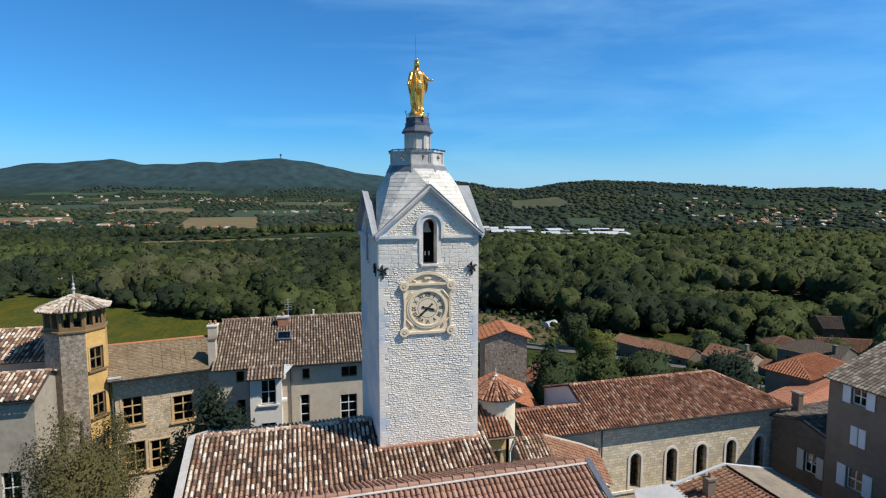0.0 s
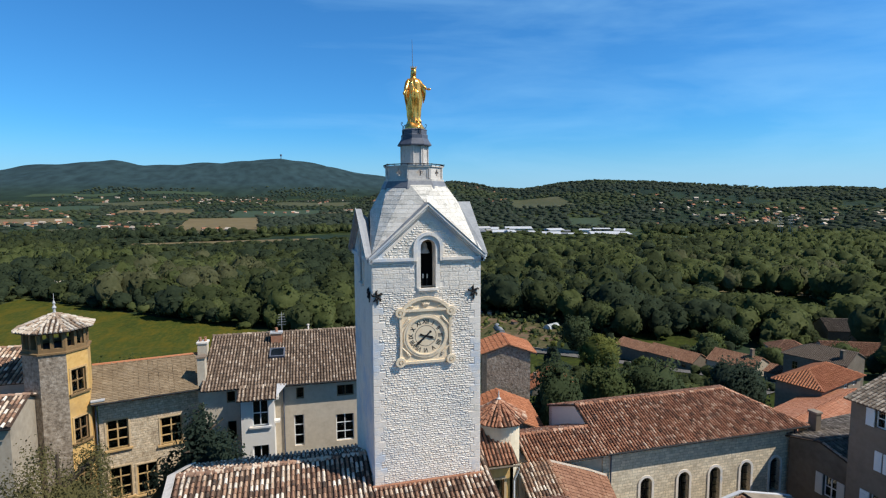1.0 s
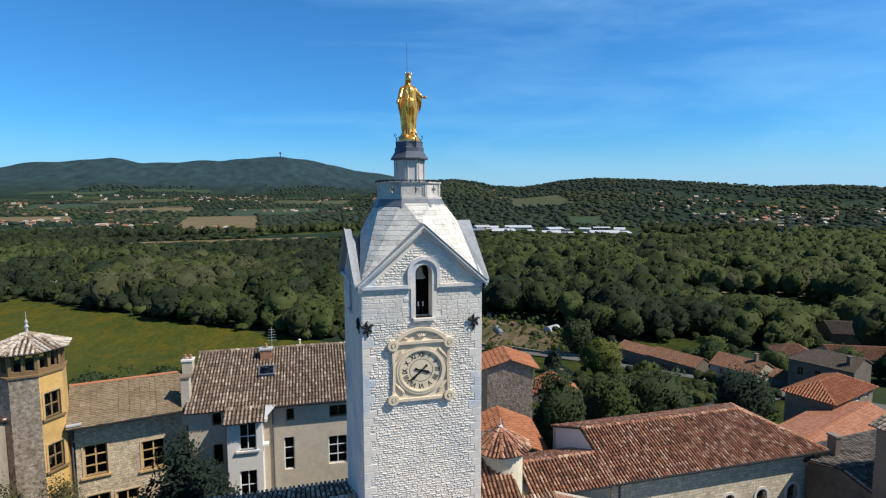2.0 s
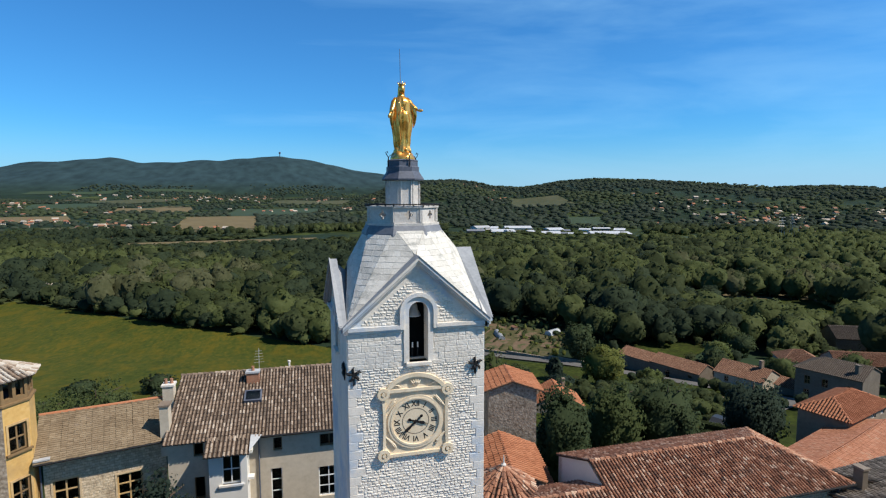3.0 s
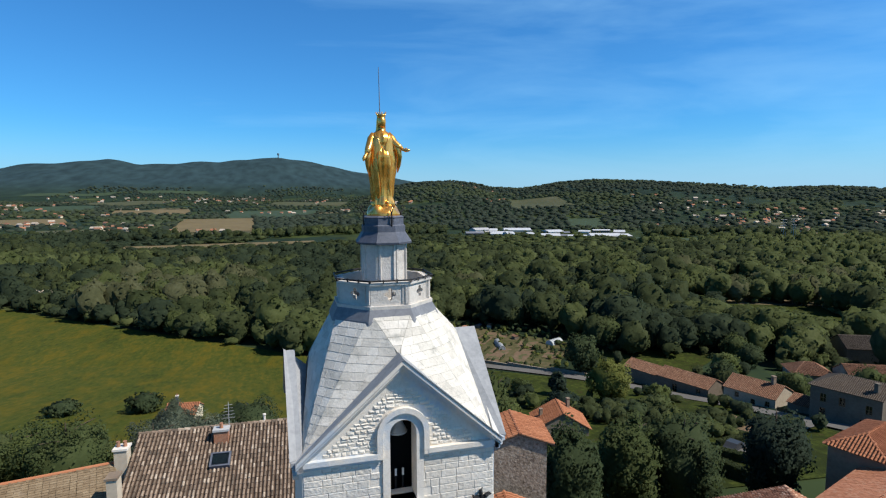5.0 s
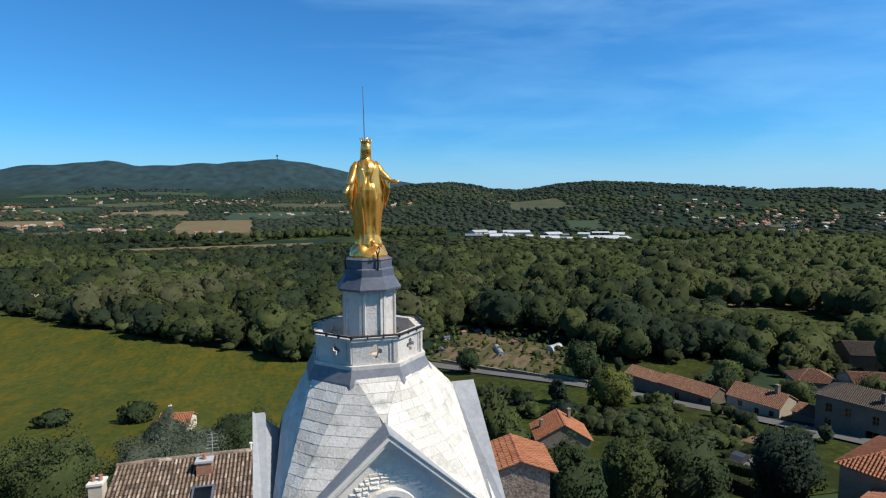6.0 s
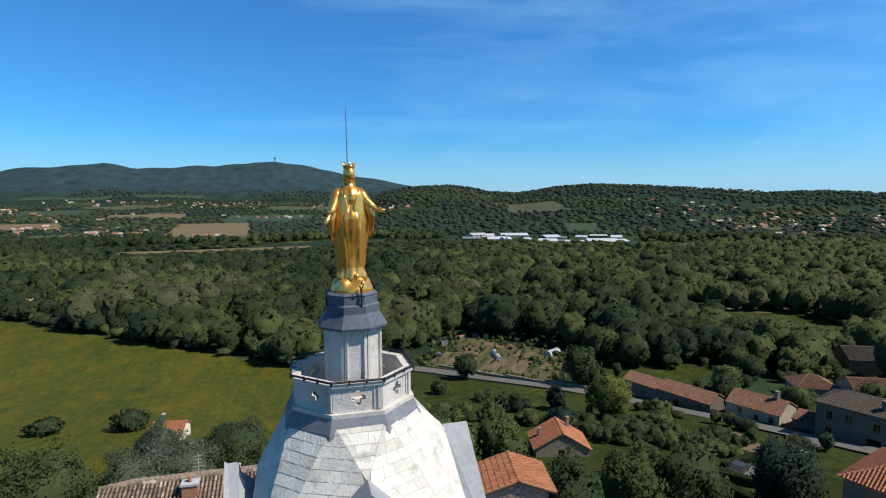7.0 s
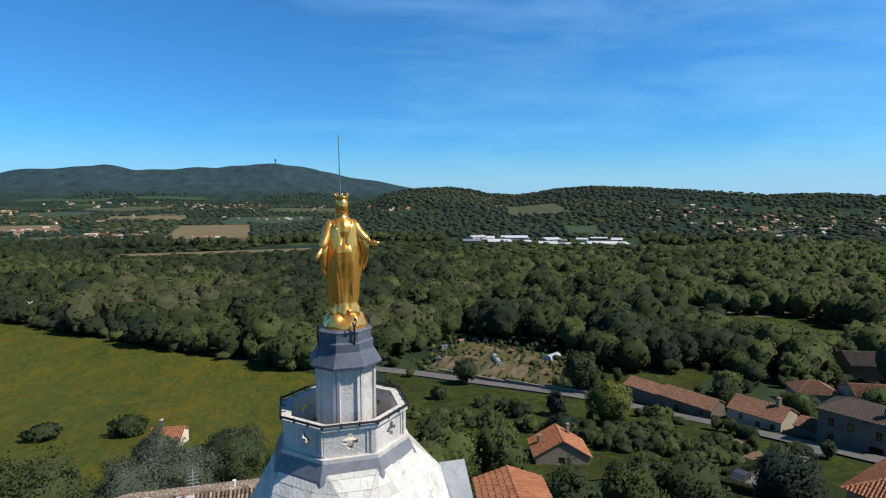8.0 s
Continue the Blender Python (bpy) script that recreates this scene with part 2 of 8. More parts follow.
M_TILE_NEW = surface("new_orange_tile", [(0.30, 0.11, 0.052), (0.42, 0.165, 0.08), (0.49, 0.21, 0.11)], 0.5, 0.85, bump=0.2, bump_scale=25, island=0.45)
M_TILE_GREY = surface("grey_brown_tile", [(0.08, 0.068, 0.056), (0.17, 0.14, 0.11), (0.26, 0.215, 0.17), (0.44, 0.38, 0.31)], 0.6, 0.9, bump=0.3, bump_scale=25, island=0.6)
M_RUBBLE = surface("ochre_rubble_wall", [(0.36, 0.27, 0.18), (0.52, 0.41, 0.28), (0.63, 0.51, 0.36), (0.70, 0.60, 0.45)], 1.2, 0.95, bump=0.8, bump_scale=7, fine=4.0, mix=0.35, soft=2.2, course=(0.30, 0.16))
M_GREYRUBBLE = surface("grey_rubble_wall", [(0.15, 0.115, 0.085), (0.26, 0.205, 0.15), (0.35, 0.285, 0.215), (0.46, 0.39, 0.31)], 1.3, 0.95, bump=0.8, bump_scale=7, fine=4.0, mix=0.35, soft=2.6)
M_PLASTER = surface("pale_grey_render", [(0.46, 0.385, 0.285), (0.565, 0.48, 0.365), (0.63, 0.545, 0.425)], 0.5, 0.9, bump=0.15, bump_scale=30, stain=(0.38, 0.32, 0.24), stain_scale=0.5, stain_at=(0.52, 0.8))
M_OLDPLASTER = surface("old_tan_render", [(0.30, 0.25, 0.185), (0.40, 0.34, 0.26), (0.47, 0.41, 0.32)], 0.5, 0.9, bump=0.15, bump_scale=30, stain=(0.25, 0.21, 0.16), stain_scale=0.5, stain_at=(0.5, 0.75))
M_WHITEWALL = surface("white_painted_render", [(0.72, 0.68, 0.61), (0.80, 0.76, 0.69)], 0.6, 0.9, bump=0.1, bump_scale=30)
M_OCHRE = surface("ochre_render", [(0.48, 0.27, 0.08), (0.61, 0.375, 0.125), (0.68, 0.46, 0.19)], 0.6, 0.9, bump=0.15, bump_scale=25, stain=(0.42, 0.27, 0.12), stain_scale=0.5, stain_at=(0.5, 0.75))
M_OCHRESTONE = surface("ochre_dressed_stone", [(0.46, 0.34, 0.19), (0.57, 0.43, 0.26), (0.64, 0.50, 0.33)], 1.5, 0.9, bump=0.2, bump_scale=25)
M_BROWNWALL = surface("brown_render", [(0.185, 0.138, 0.098), (0.245, 0.184, 0.132), (0.285, 0.22, 0.162)], 0.4, 0.9, bump=0.15, bump_scale=25, stain=(0.18, 0.13, 0.10), stain_scale=0.35, stain_at=(0.5, 0.8))
M_GREYWALL = surface("grey_brown_render", [(0.11, 0.088, 0.066), (0.155, 0.126, 0.096), (0.20, 0.164, 0.126)], 0.4, 0.9, bump=0.15, bump_scale=25)
M_WHITE = surface("white_paint", [(0.74, 0.74, 0.72), (0.82, 0.82, 0.80)], 3.0, 0.6)
M_OCHRETRIM = surface("orange_ochre_dressing", [(0.40, 0.25, 0.10), (0.53, 0.35, 0.155), (0.62, 0.44, 0.23)], 1.2, 0.9, bump=0.2, bump_scale=25, stain=(0.36, 0.22, 0.10), stain_scale=1.1, stain_at=(0.5, 0.75))
M_FARMWALL = surface("dull_tan_render", [(0.20, 0.165, 0.125), (0.28, 0.235, 0.18), (0.35, 0.30, 0.235)], 0.5, 0.9, bump=0.15, bump_scale=25, stain=(0.16, 0.13, 0.10), stain_scale=0.4, stain_at=(0.5, 0.75))
M_FRAME = surface("weathered_window_wood", [(0.20, 0.13, 0.07), (0.30, 0.20, 0.11)], 4.0, 0.8)
M_METALROOF = surface("pale_metal_sheet", [(0.46, 0.47, 0.48), (0.60, 0.61, 0.62)], 0.2, 0.5)
M_ASPHALT = surface("old_asphalt", [(0.11, 0.104, 0.096), (0.165, 0.156, 0.145)], 0.2, 0.95, spec=0.1)
M_BARK = surface("bark", [(0.06, 0.045, 0.03), (0.12, 0.09, 0.065)], 3.0, 0.95, bump=0.5)
M_SOIL = surface("bare_garden_soil", [(0.10, 0.062, 0.036), (0.15, 0.098, 0.058), (0.20, 0.14, 0.09)], 0.25, 0.95, bump=0.3, bump_scale=3, stain=(0.065, 0.075, 0.024), stain_scale=0.35, stain_at=(0.50, 0.60))


def glass(name):
    m = bpy.data.materials.new(name)
    m.use_nodes = True
    bs = m.node_tree.nodes["Principled BSDF"]
    bs.inputs["Base Color"].default_value = (0.75, 0.8, 0.8, 1)
    bs.inputs["Roughness"].default_value = 0.03
    bs.inputs["Transmission Weight"].default_value = 1.0
    bs.inputs["IOR"].default_value = 1.45
    return m


M_GLASS = glass("window_glass")


def leaves(name, a, b, c, grain=1.1, relief=0.3):
    a, b, c = [(1.00 * q[0], 1.04 * q[1], 1.18 * q[2]) for q in (a, b, c)]
    return surface(name, [a, b, c], 0.13, 0.8, island=0.12, mix=0.6, soft=2.6, spec=0.1, glow=0.5, bump=0.8, bump_scale=grain, relief=relief)


M_LEAF = leaves("mixed_foliage", (0.038, 0.049, 0.017), (0.062, 0.076, 0.027), (0.102, 0.114, 0.043))
M_LEAF_DARK = leaves("dark_foliage", (0.028, 0.040, 0.020), (0.045, 0.061, 0.029), (0.073, 0.092, 0.041))
M_LEAF_LIGHT = leaves("bright_foliage", (0.064, 0.080, 0.022), (0.104, 0.122, 0.038), (0.150, 0.166, 0.060))
M_LEAF_SILVER = leaves("silver_foliage", (0.074, 0.078, 0.032), (0.116, 0.118, 0.050), (0.170, 0.168, 0.080))
M_LEAF_GREY = leaves("grey_green_foliage", (0.085, 0.105, 0.060), (0.130, 0.150, 0.092), (0.185, 0.205, 0.135), 2.0, 0.06)
M_LEAF_BLUE = leaves("blue_conifer", (0.026, 0.040, 0.027), (0.044, 0.064, 0.040), (0.072, 0.096, 0.058))
M_LEAF_OLIVE = leaves("olive_foliage", (0.100, 0.092, 0.032), (0.170, 0.150, 0.056), (0.26, 0.225, 0.092), 3.0, 0.05)
M_LEAF_WILLOW = leaves("willow_foliage", (0.092, 0.104, 0.020), (0.150, 0.162, 0.036), (0.215, 0.220, 0.062))
M_TREE = leaves("garden_foliage", (0.055, 0.072, 0.024), (0.088, 0.110, 0.036), (0.135, 0.155, 0.056), 2.5, 0.06)
M_TREE_DARK = leaves("dark_garden_foliage", (0.040, 0.056, 0.024), (0.066, 0.088, 0.036), (0.105, 0.130, 0.054), 2.5, 0.06)
M_TREE_LIGHT = leaves("bright_garden_foliage", (0.072, 0.092, 0.024), (0.118, 0.142, 0.042), (0.175, 0.195, 0.070), 2.5, 0.06)
# far foliage lighter and bluer: distance haze is put into the leaf colour
M_LEAF_FAR = leaves("haze_tinted_woodland", (0.043, 0.058, 0.036), (0.065, 0.082, 0.050), (0.092, 0.111, 0.066), 0.35)
M_LEAF_FAR_LIGHT = leaves("haze_tinted_bright_woodland", (0.058, 0.076, 0.034), (0.086, 0.106, 0.048), (0.120, 0.138, 0.063), 0.35)
M_TILE_FLAT = surface("flat_brown_tile", [(0.12, 0.085, 0.050), (0.19, 0.136, 0.082), (0.25, 0.185, 0.115), (0.33, 0.255, 0.165)], 0.9, 0.9, bump=0.2, bump_scale=25, island=0.28, stain=(0.30, 0.24, 0.19), stain_scale=0.5, stain_at=(0.62, 0.8))
M_TILE_CLAY = surface("clay_brown_tile", [(0.24, 0.130, 0.085), (0.33, 0.182, 0.122), (0.395, 0.228, 0.155), (0.46, 0.30, 0.215)], 0.7, 0.85, bump=0.2, bump_scale=25, island=0.5, stain=(0.20, 0.12, 0.085), stain_scale=0.5, stain_at=(0.5, 0.75))
M_TILE_SLATE = surface("dark_brown_tile", [(0.075, 0.060, 0.048), (0.115, 0.092, 0.072), (0.155, 0.125, 0.098)], 0.8, 0.9, bump=0.2, bump_scale=25, island=0.3)
M_TILE_PALE = surface("lichen_pale_tile", [(0.20, 0.125, 0.08), (0.37, 0.28, 0.205), (0.53, 0.46, 0.375), (0.62, 0.56, 0.48)], 0.8, 0.9, bump=0.3, bump_scale=25, island=0.6)
M_TILE_NEW_BROWN = surface("orange_brown_tile", [(0.24, 0.095, 0.05), (0.33, 0.135, 0.07), (0.40, 0.17, 0.095), (0.36, 0.22, 0.14)], 0.5, 0.85, bump=0.2, bump_scale=25, island=0.5)
M_CHAPEL = surface("pale_squared_rubble", [(0.48, 0.39, 0.27), (0.64, 0.54, 0.39), (0.73, 0.63, 0.47), (0.78, 0.70, 0.55)], 1.4, 0.95, bump=0.4, bump_scale=6, fine=4.0, mix=0.4, soft=2.0, course=(0.36, 0.19))
M_CREAMWALL = surface("cream_render", [(0.66, 0.55, 0.38), (0.76, 0.66, 0.48), (0.80, 0.71, 0.55)], 0.6, 0.9, bump=0.1, bump_scale=25, stain=(0.55, 0.47, 0.36), stain_scale=0.6, stain_at=(0.55, 0.8))
M_OCHRE_DARK = surface("weathered_ochre_timber", [(0.17, 0.105, 0.050), (0.26, 0.165, 0.075)], 1.0, 0.9)
M_SHUTTER_PALE = surface("grey_white_shutter", [(0.50, 0.50, 0.47), (0.60, 0.60, 0.57)], 3.0, 0.7)
M_TILE_PIECE = surface("old_canal_tile_piece", [(0.055, 0.047, 0.04), (0.25, 0.140, 0.092), (0.40, 0.245, 0.160), (0.56, 0.43, 0.315), (0.82, 0.74, 0.62)], 1.0, 0.9, bump=0.3, bump_scale=25, piece=0.76, stain=(0.09, 0.08, 0.062), stain_scale=0.9, stain_at=(0.56, 0.76))
M_SLAB_PIECE = surface("limestone_slab_piece", [(0.45, 0.415, 0.36), (0.60, 0.56, 0.49), (0.69, 0.645, 0.57), (0.77, 0.725, 0.65)], 1.6, 0.85, bump=0.3, bump_scale=20, piece=0.46, stain=(0.38, 0.365, 0.32), stain_scale=2.6, stain_at=(0.55, 0.72))
M_PLASTIC = surface("white_polythene", [(0.36, 0.39, 0.40), (0.52, 0.55, 0.56)], 0.9, 0.4)
M_GREYPLASTIC = surface("grey_glazing", [(0.25, 0.27, 0.28), (0.36, 0.38, 0.38)], 0.6, 0.35)
M_GLASS_DARK = surface("tinted_car_glass", [(0.015, 0.017, 0.02), (0.02, 0.022, 0.025)], 2.0, 0.3, spec=0.3)
M_PAINT_DARK = surface("car_paint_and_room_dark", [(0.03, 0.032, 0.036), (0.045, 0.047, 0.05)], 2.0, 0.45, spec=0.3)
M_STRAW_GREEN = surface("dry_meadow", [(0.046, 0.056, 0.022), (0.066, 0.070, 0.028), (0.098, 0.088, 0.040)], 0.02, 0.95, fine=4.0)
M_LAWN2 = surface("allotment_grass", [(0.038, 0.045, 0.011), (0.058, 0.060, 0.017), (0.10, 0.080, 0.036), (0.15, 0.105, 0.055)], 0.12, 0.95, bump=0.3, bump_scale=1.5)
# channels darker than the covers: the shade between tiles is put into the colour
M_CHANNEL_SHADE = surface("painted_channel_shade", [(0.03, 0.022, 0.017), (0.07, 0.045, 0.032), (0.11, 0.07, 0.05)], 1.5, 0.95)

# ---------------------------------------------------------------- the land
OX, OY = -4.0, -20.0
CU, CV = math.cos(radians(15.2)), math.sin(radians(15.2))


def px_to(az, table):
    return np.interp(784 + 958 * np.tan(np.clip(az, -1.1, 1.1)), table[0], table[1])


RIDGE_NEAR = ([-900, 480, 560, 620, 690, 760, 800, 870, 920, 1000, 1060, 1150, 1200, 1260, 1350, 1568, 2600],
              [-35, -35, -23, -3, 17, 26, 27, 19, 17, 23, 28, 27, 23, 20, 18, 16, 16])
RIDGE_FAR = ([-900, 0, 40, 100, 200, 250, 330, 400, 440, 500, 560, 620, 680, 740, 900, 1568, 2600],
             [27, 50, 58, 61, 66, 59, 60, 61, 66, 68, 59, 49, 40, 30, 12, 5, 5])


def land(x, y):
    """Height of the ground; takes numbers or arrays."""
    x, y = np.asarray(x, float), np.asarray(y, float)
    dx, dy = x - OX, y - OY
    u, v = dx * CV + dy * CU, dx * CU - dy * CV
    r = np.hypot(u, v) + 1e-6
    az = np.arctan2(v, u)
    uu = x * CV + y * CU
    h = np.interp(uu, [-60, 22, 40, 62, 78, 92, 106, 122, 142], [21, 21, 14, 11, 9, 6.5, 4, 2, 0])
    c = np.cos(np.clip(az, -1.1, 1.1))
    near = 45.5 + px_to(az, RIDGE_NEAR) * 2000 * c / 958
    far = 45.5 + px_to(az, RIDGE_FAR) * 4000 * c / 958
    s = lambda a, b: np.clip((r - a) / (b - a), 0, 1) ** 2 * (3 - 2 * np.clip((r - a) / (b - a), 0, 1))  # noqa: E731
    rough = 5 * np.sin(x * 0.011 + 1.3 * np.sin(y * 0.007)) * np.sin(y * 0.0087 + 0.7) + 3 * np.sin(x * 0.027 + y * 0.013)
    front = np.maximum(near, -12)
    a = (front + rough) * s(800, 2050) ** 0.85 * (1 - 0.5 * s(2050, 2800))
    low = np.interp(r, [900, 1500, 2400, 2900], [0, 8, 38, 70]) + 0.6 * rough * s(1200, 2200)
    b = low + (far - 70 + 0.5 * rough) * s(2500, 3950) * (1 - 0.4 * s(3960, 4800))
    w = np.clip((px_to(az, RIDGE_NEAR) + 18) / 40, 0, 1)
    hill = np.maximum(b * (1 - 0.1 * w), a * w + b * (1 - w) * 0.6)
    return h + np.where(r > 780, hill * s(780, 1000), 0)


def ground_material():
    m = bpy.data.materials.new("countryside_ground")
    m.use_nodes = True
    t = m.node_tree
    bs = t.nodes["Principled BSDF"]
    N = t.nodes.new
    geo = N("ShaderNodeNewGeometry")
    vor = N("ShaderNodeTexVoronoi")
    vor.inputs["Scale"].default_value = 0.0085
    vor.inputs["Randomness"].default_value = 0.9
    mp = N("ShaderNodeMapping")
    mp.inputs["Scale"].default_value = (1.0, 0.55, 0.0)
    mp.inputs["Rotation"].default_value = (0, 0, 0.35)
    t.links.new(geo.outputs["Position"], mp.inputs[0])
    t.links.new(mp.outputs[0], vor.inputs["Vector"])
    sep = N("ShaderNodeSeparateColor")
    t.links.new(vor.outputs["Color"], sep.inputs[0])
    ramp = N("ShaderNodeValToRGB")
    ramp.color_ramp.interpolation = "CONSTANT"
    el = ramp.color_ramp.elements
    cols = [(0.0, (0.046, 0.062, 0.017)), (0.25, (0.034, 0.050, 0.017)), (0.5, (0.055, 0.066, 0.022)), (0.68, (0.038, 0.054, 0.018)), (0.84, (0.16, 0.125, 0.07)), (0.92, (0.075, 0.088, 0.036))]
    while len(el) < len(cols):
        el.new(0.5)
    for i, (p, c) in enumerate(cols):
        el[i].position, el[i].color = p, (*c, 1)
    t.links.new(sep.outputs[0], ramp.inputs[0])
    n1 = N("ShaderNodeTexNoise")
    n1.inputs["Scale"].default_value = 0.006
    n1.inputs["Detail"].default_value = 8
    n1.inputs["Roughness"].default_value = 0.65
    t.links.new(geo.outputs["Position"], n1.inputs["Vector"])
    r1 = N("ShaderNodeMapRange")
    r1.inputs[1].default_value, r1.inputs[2].default_value = 0.43, 0.49
    sz = N("ShaderNodeSeparateXYZ")
    t.links.new(geo.outputs["Position"], sz.inputs[0])
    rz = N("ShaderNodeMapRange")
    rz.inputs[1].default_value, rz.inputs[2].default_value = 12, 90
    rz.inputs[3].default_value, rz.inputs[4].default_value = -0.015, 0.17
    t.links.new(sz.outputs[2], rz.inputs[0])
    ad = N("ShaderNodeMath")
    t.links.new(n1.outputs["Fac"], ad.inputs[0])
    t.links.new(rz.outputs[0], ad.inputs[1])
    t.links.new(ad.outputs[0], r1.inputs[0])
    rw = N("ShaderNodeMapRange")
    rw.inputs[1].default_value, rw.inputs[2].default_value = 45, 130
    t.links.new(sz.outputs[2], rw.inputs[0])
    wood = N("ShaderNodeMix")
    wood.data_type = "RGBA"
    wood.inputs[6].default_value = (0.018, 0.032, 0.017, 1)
    # blue of the high far woods: haze painted into the ground colour
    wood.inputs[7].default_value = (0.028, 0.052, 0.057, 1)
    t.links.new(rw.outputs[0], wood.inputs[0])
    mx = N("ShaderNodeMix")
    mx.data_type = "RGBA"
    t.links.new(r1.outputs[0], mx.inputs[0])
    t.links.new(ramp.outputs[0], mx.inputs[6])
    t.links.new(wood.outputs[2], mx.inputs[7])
    drawn = N("ShaderNodeMapping")
    drawn.inputs["Rotation"].default_value = (0, 0, radians(15.2))
    drawn.inputs["Scale"].default_value = (1.0, 0.42, 0.0)
    t.links.new(geo.outputs["Position"], drawn.inputs[0])
    n2 = N("ShaderNodeTexNoise")
    n2.inputs["Scale"].default_value = 0.02
    n2.inputs["Detail"].default_value = 8
    t.links.new(drawn.outputs[0], n2.inputs["Vector"])
    r2 = N("ShaderNodeMapRange")
    r2.inputs[3].default_value, r2.inputs[4].default_value = 0.70, 1.30
    r2.inputs[1].default_value, r2.inputs[2].default_value = 0.3, 0.7
    t.links.new(n2.outputs["Fac"], r2.inputs[0])
    mu = N("ShaderNodeMix")
    mu.data_type, mu.blend_type = "RGBA", "MULTIPLY"
    mu.inputs[0].default_value = 1.0
    t.links.new(mx.outputs[2], mu.inputs[6])
    t.links.new(r2.outputs[0], mu.inputs[7])
    t.links.new(mu.outputs[2], bs.inputs["Base Color"])
    bs.inputs["Roughness"].default_value = 0.95
    bs.inputs["Specular IOR Level"].default_value = 0.1
    b = N("ShaderNodeBump")
    b.inputs["Strength"].default_value = 0.4
    b.inputs["Distance"].default_value = 0.5
    n3 = N("ShaderNodeTexNoise")
    n3.inputs["Scale"].default_value = 0.03
    n3.inputs["Detail"].default_value = 8
    t.links.new(drawn.outputs[0], n3.inputs["Vector"])
    t.links.new(n3.outputs["Fac"], b.inputs["Height"])
    t.links.new(b.outputs[0], bs.inputs["Normal"])
    return m


def build_ground():
    view = math.pi / 2 - radians(15.2)
    fine = np.linspace(-0.95, 0.95, 260)
    coarse = np.linspace(0.95, 2 * math.pi - 0.95, 50)[1:-1]
    az = np.concatenate([fine, coarse])
    rad = np.concatenate([[0.0], np.geomspace(8, 700, 90), np.linspace(730, 4900, 120)])
    A, R = np.meshgrid(az, rad)
    X, Y = OX + R * np.cos(view - A), OY + R * np.sin(view - A)
    Z = land(X, Y)
    verts = np.stack([X, Y, Z], -1).reshape(-1, 3)
    n, k = len(rad), len(az)
    i, j = np.meshgrid(np.arange(n - 1), np.arange(k), indexing="ij")
    j2 = (j + 1) % k
    quads = np.stack([i * k + j, (i + 1) * k + j, (i + 1) * k + j2, i * k + j2], -1).reshape(-1, 4)[:, ::-1]
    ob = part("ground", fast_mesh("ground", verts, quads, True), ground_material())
    tagged(ob, "wide green valley floor rising to wooded hills", "ground", kind="structure")


build_ground()


def inside(x, y, poly):
    """Which of the points lie in a polygon."""
    x, y = np.asarray(x, float), np.asarray(y, float)
    hit = np.zeros(x.shape, bool)
    for (x0, y0), (x1, y1) in zip(poly, poly[1:] + poly[:1]):
        cross = ((y0 > y) != (y1 > y)) & (x < (x1 - x0) * (y - y0) / (y1 - y0 + 1e-9) + x0)
        hit ^= cross
    return hit


def drape(name, corners, material, label, category, up=0.06, n=24, kind="structure"):
    """A sheet over a four-cornered piece of land."""
    p = np.array(corners, float)
    s, t = np.meshgrid(np.linspace(0, 1, n), np.linspace(0, 1, n))
    q = ((1 - s) * (1 - t))[..., None] * p[0] + (s * (1 - t))[..., None] * p[1] + (s * t)[..., None] * p[2] + ((1 - s) * t)[..., None] * p[3]
    verts = np.concatenate([q, (land(q[..., 0], q[..., 1]) + up)[..., None]], -1).reshape(-1, 3)
    i, j = np.meshgrid(np.arange(n - 1), np.arange(n - 1), indexing="ij")
    a = i * n + j
    quads = np.stack([a, a + 1, a + n + 1, a + n], -1).reshape(-1, 4)
    ob = part(name, fast_mesh(name, verts, quads, True), material)
    return tagged(ob, label, category, kind=kind)


M_MEADOW = surface("flowering_meadow", [(0.034, 0.046, 0.010), (0.050, 0.063, 0.011), (0.068, 0.074, 0.013), (0.105, 0.088, 0.012)], 0.055, 0.95, vec=(1.0, 0.38, 1.0), fine=16.0, mix=0.42, soft=2.8, spec=0.06, stain=(0.130, 0.094, 0.010), stain_scale=0.17, stain_at=(0.47, 0.82), bump=0.6, bump_scale=1.6, relief=0.2)
M_LAWN = surface("rough_grass", [(0.050, 0.042, 0.017), (0.030, 0.040, 0.010), (0.045, 0.058, 0.013), (0.066, 0.078, 0.018)], 0.11, 0.95, mix=0.35, fine=9.0, soft=3.0, spec=0.03, bump=0.6, bump_scale=1.5, relief=0.2, stain=(0.026, 0.034, 0.010), stain_scale=0.16, stain_at=(0.52, 0.60))
M_STRAW = surface("stubble_field", [(0.110, 0.082, 0.036), (0.155, 0.116, 0.050), (0.185, 0.142, 0.066)], 0.02, 0.95, fine=5.0)
M_CROP = surface("young_crop_field", [(0.030, 0.050, 0.022), (0.042, 0.066, 0.029)], 0.02, 0.95, fine=4.0)
MEADOW = [(-150, 90), (-8, 70), (8, 150), (-130, 268)]
drape("meadow", MEADOW, M_MEADOW, "green hay meadow with patches of yellow flowers", "meadow", up=0.25, n=90)
LAWN = [(8, 60), (84, 54), (80, 96), (26, 150)]
drape("grass_field", LAWN, M_LAWN, "rough green pasture below the village", "grass", up=0.2, n=60)

drape("garden_lawn", [(44, 40), (87, 38), (86, 58), (50, 62)], M_LAWN, "rough garden grass below the village", "grass", up=0.15, n=30)
drape("garden_lawn", [(76, 120), (96, 104), (124, 122), (100, 142)], M_LAWN, "sunny lawn behind the long barn", "grass", up=0.2, n=20)
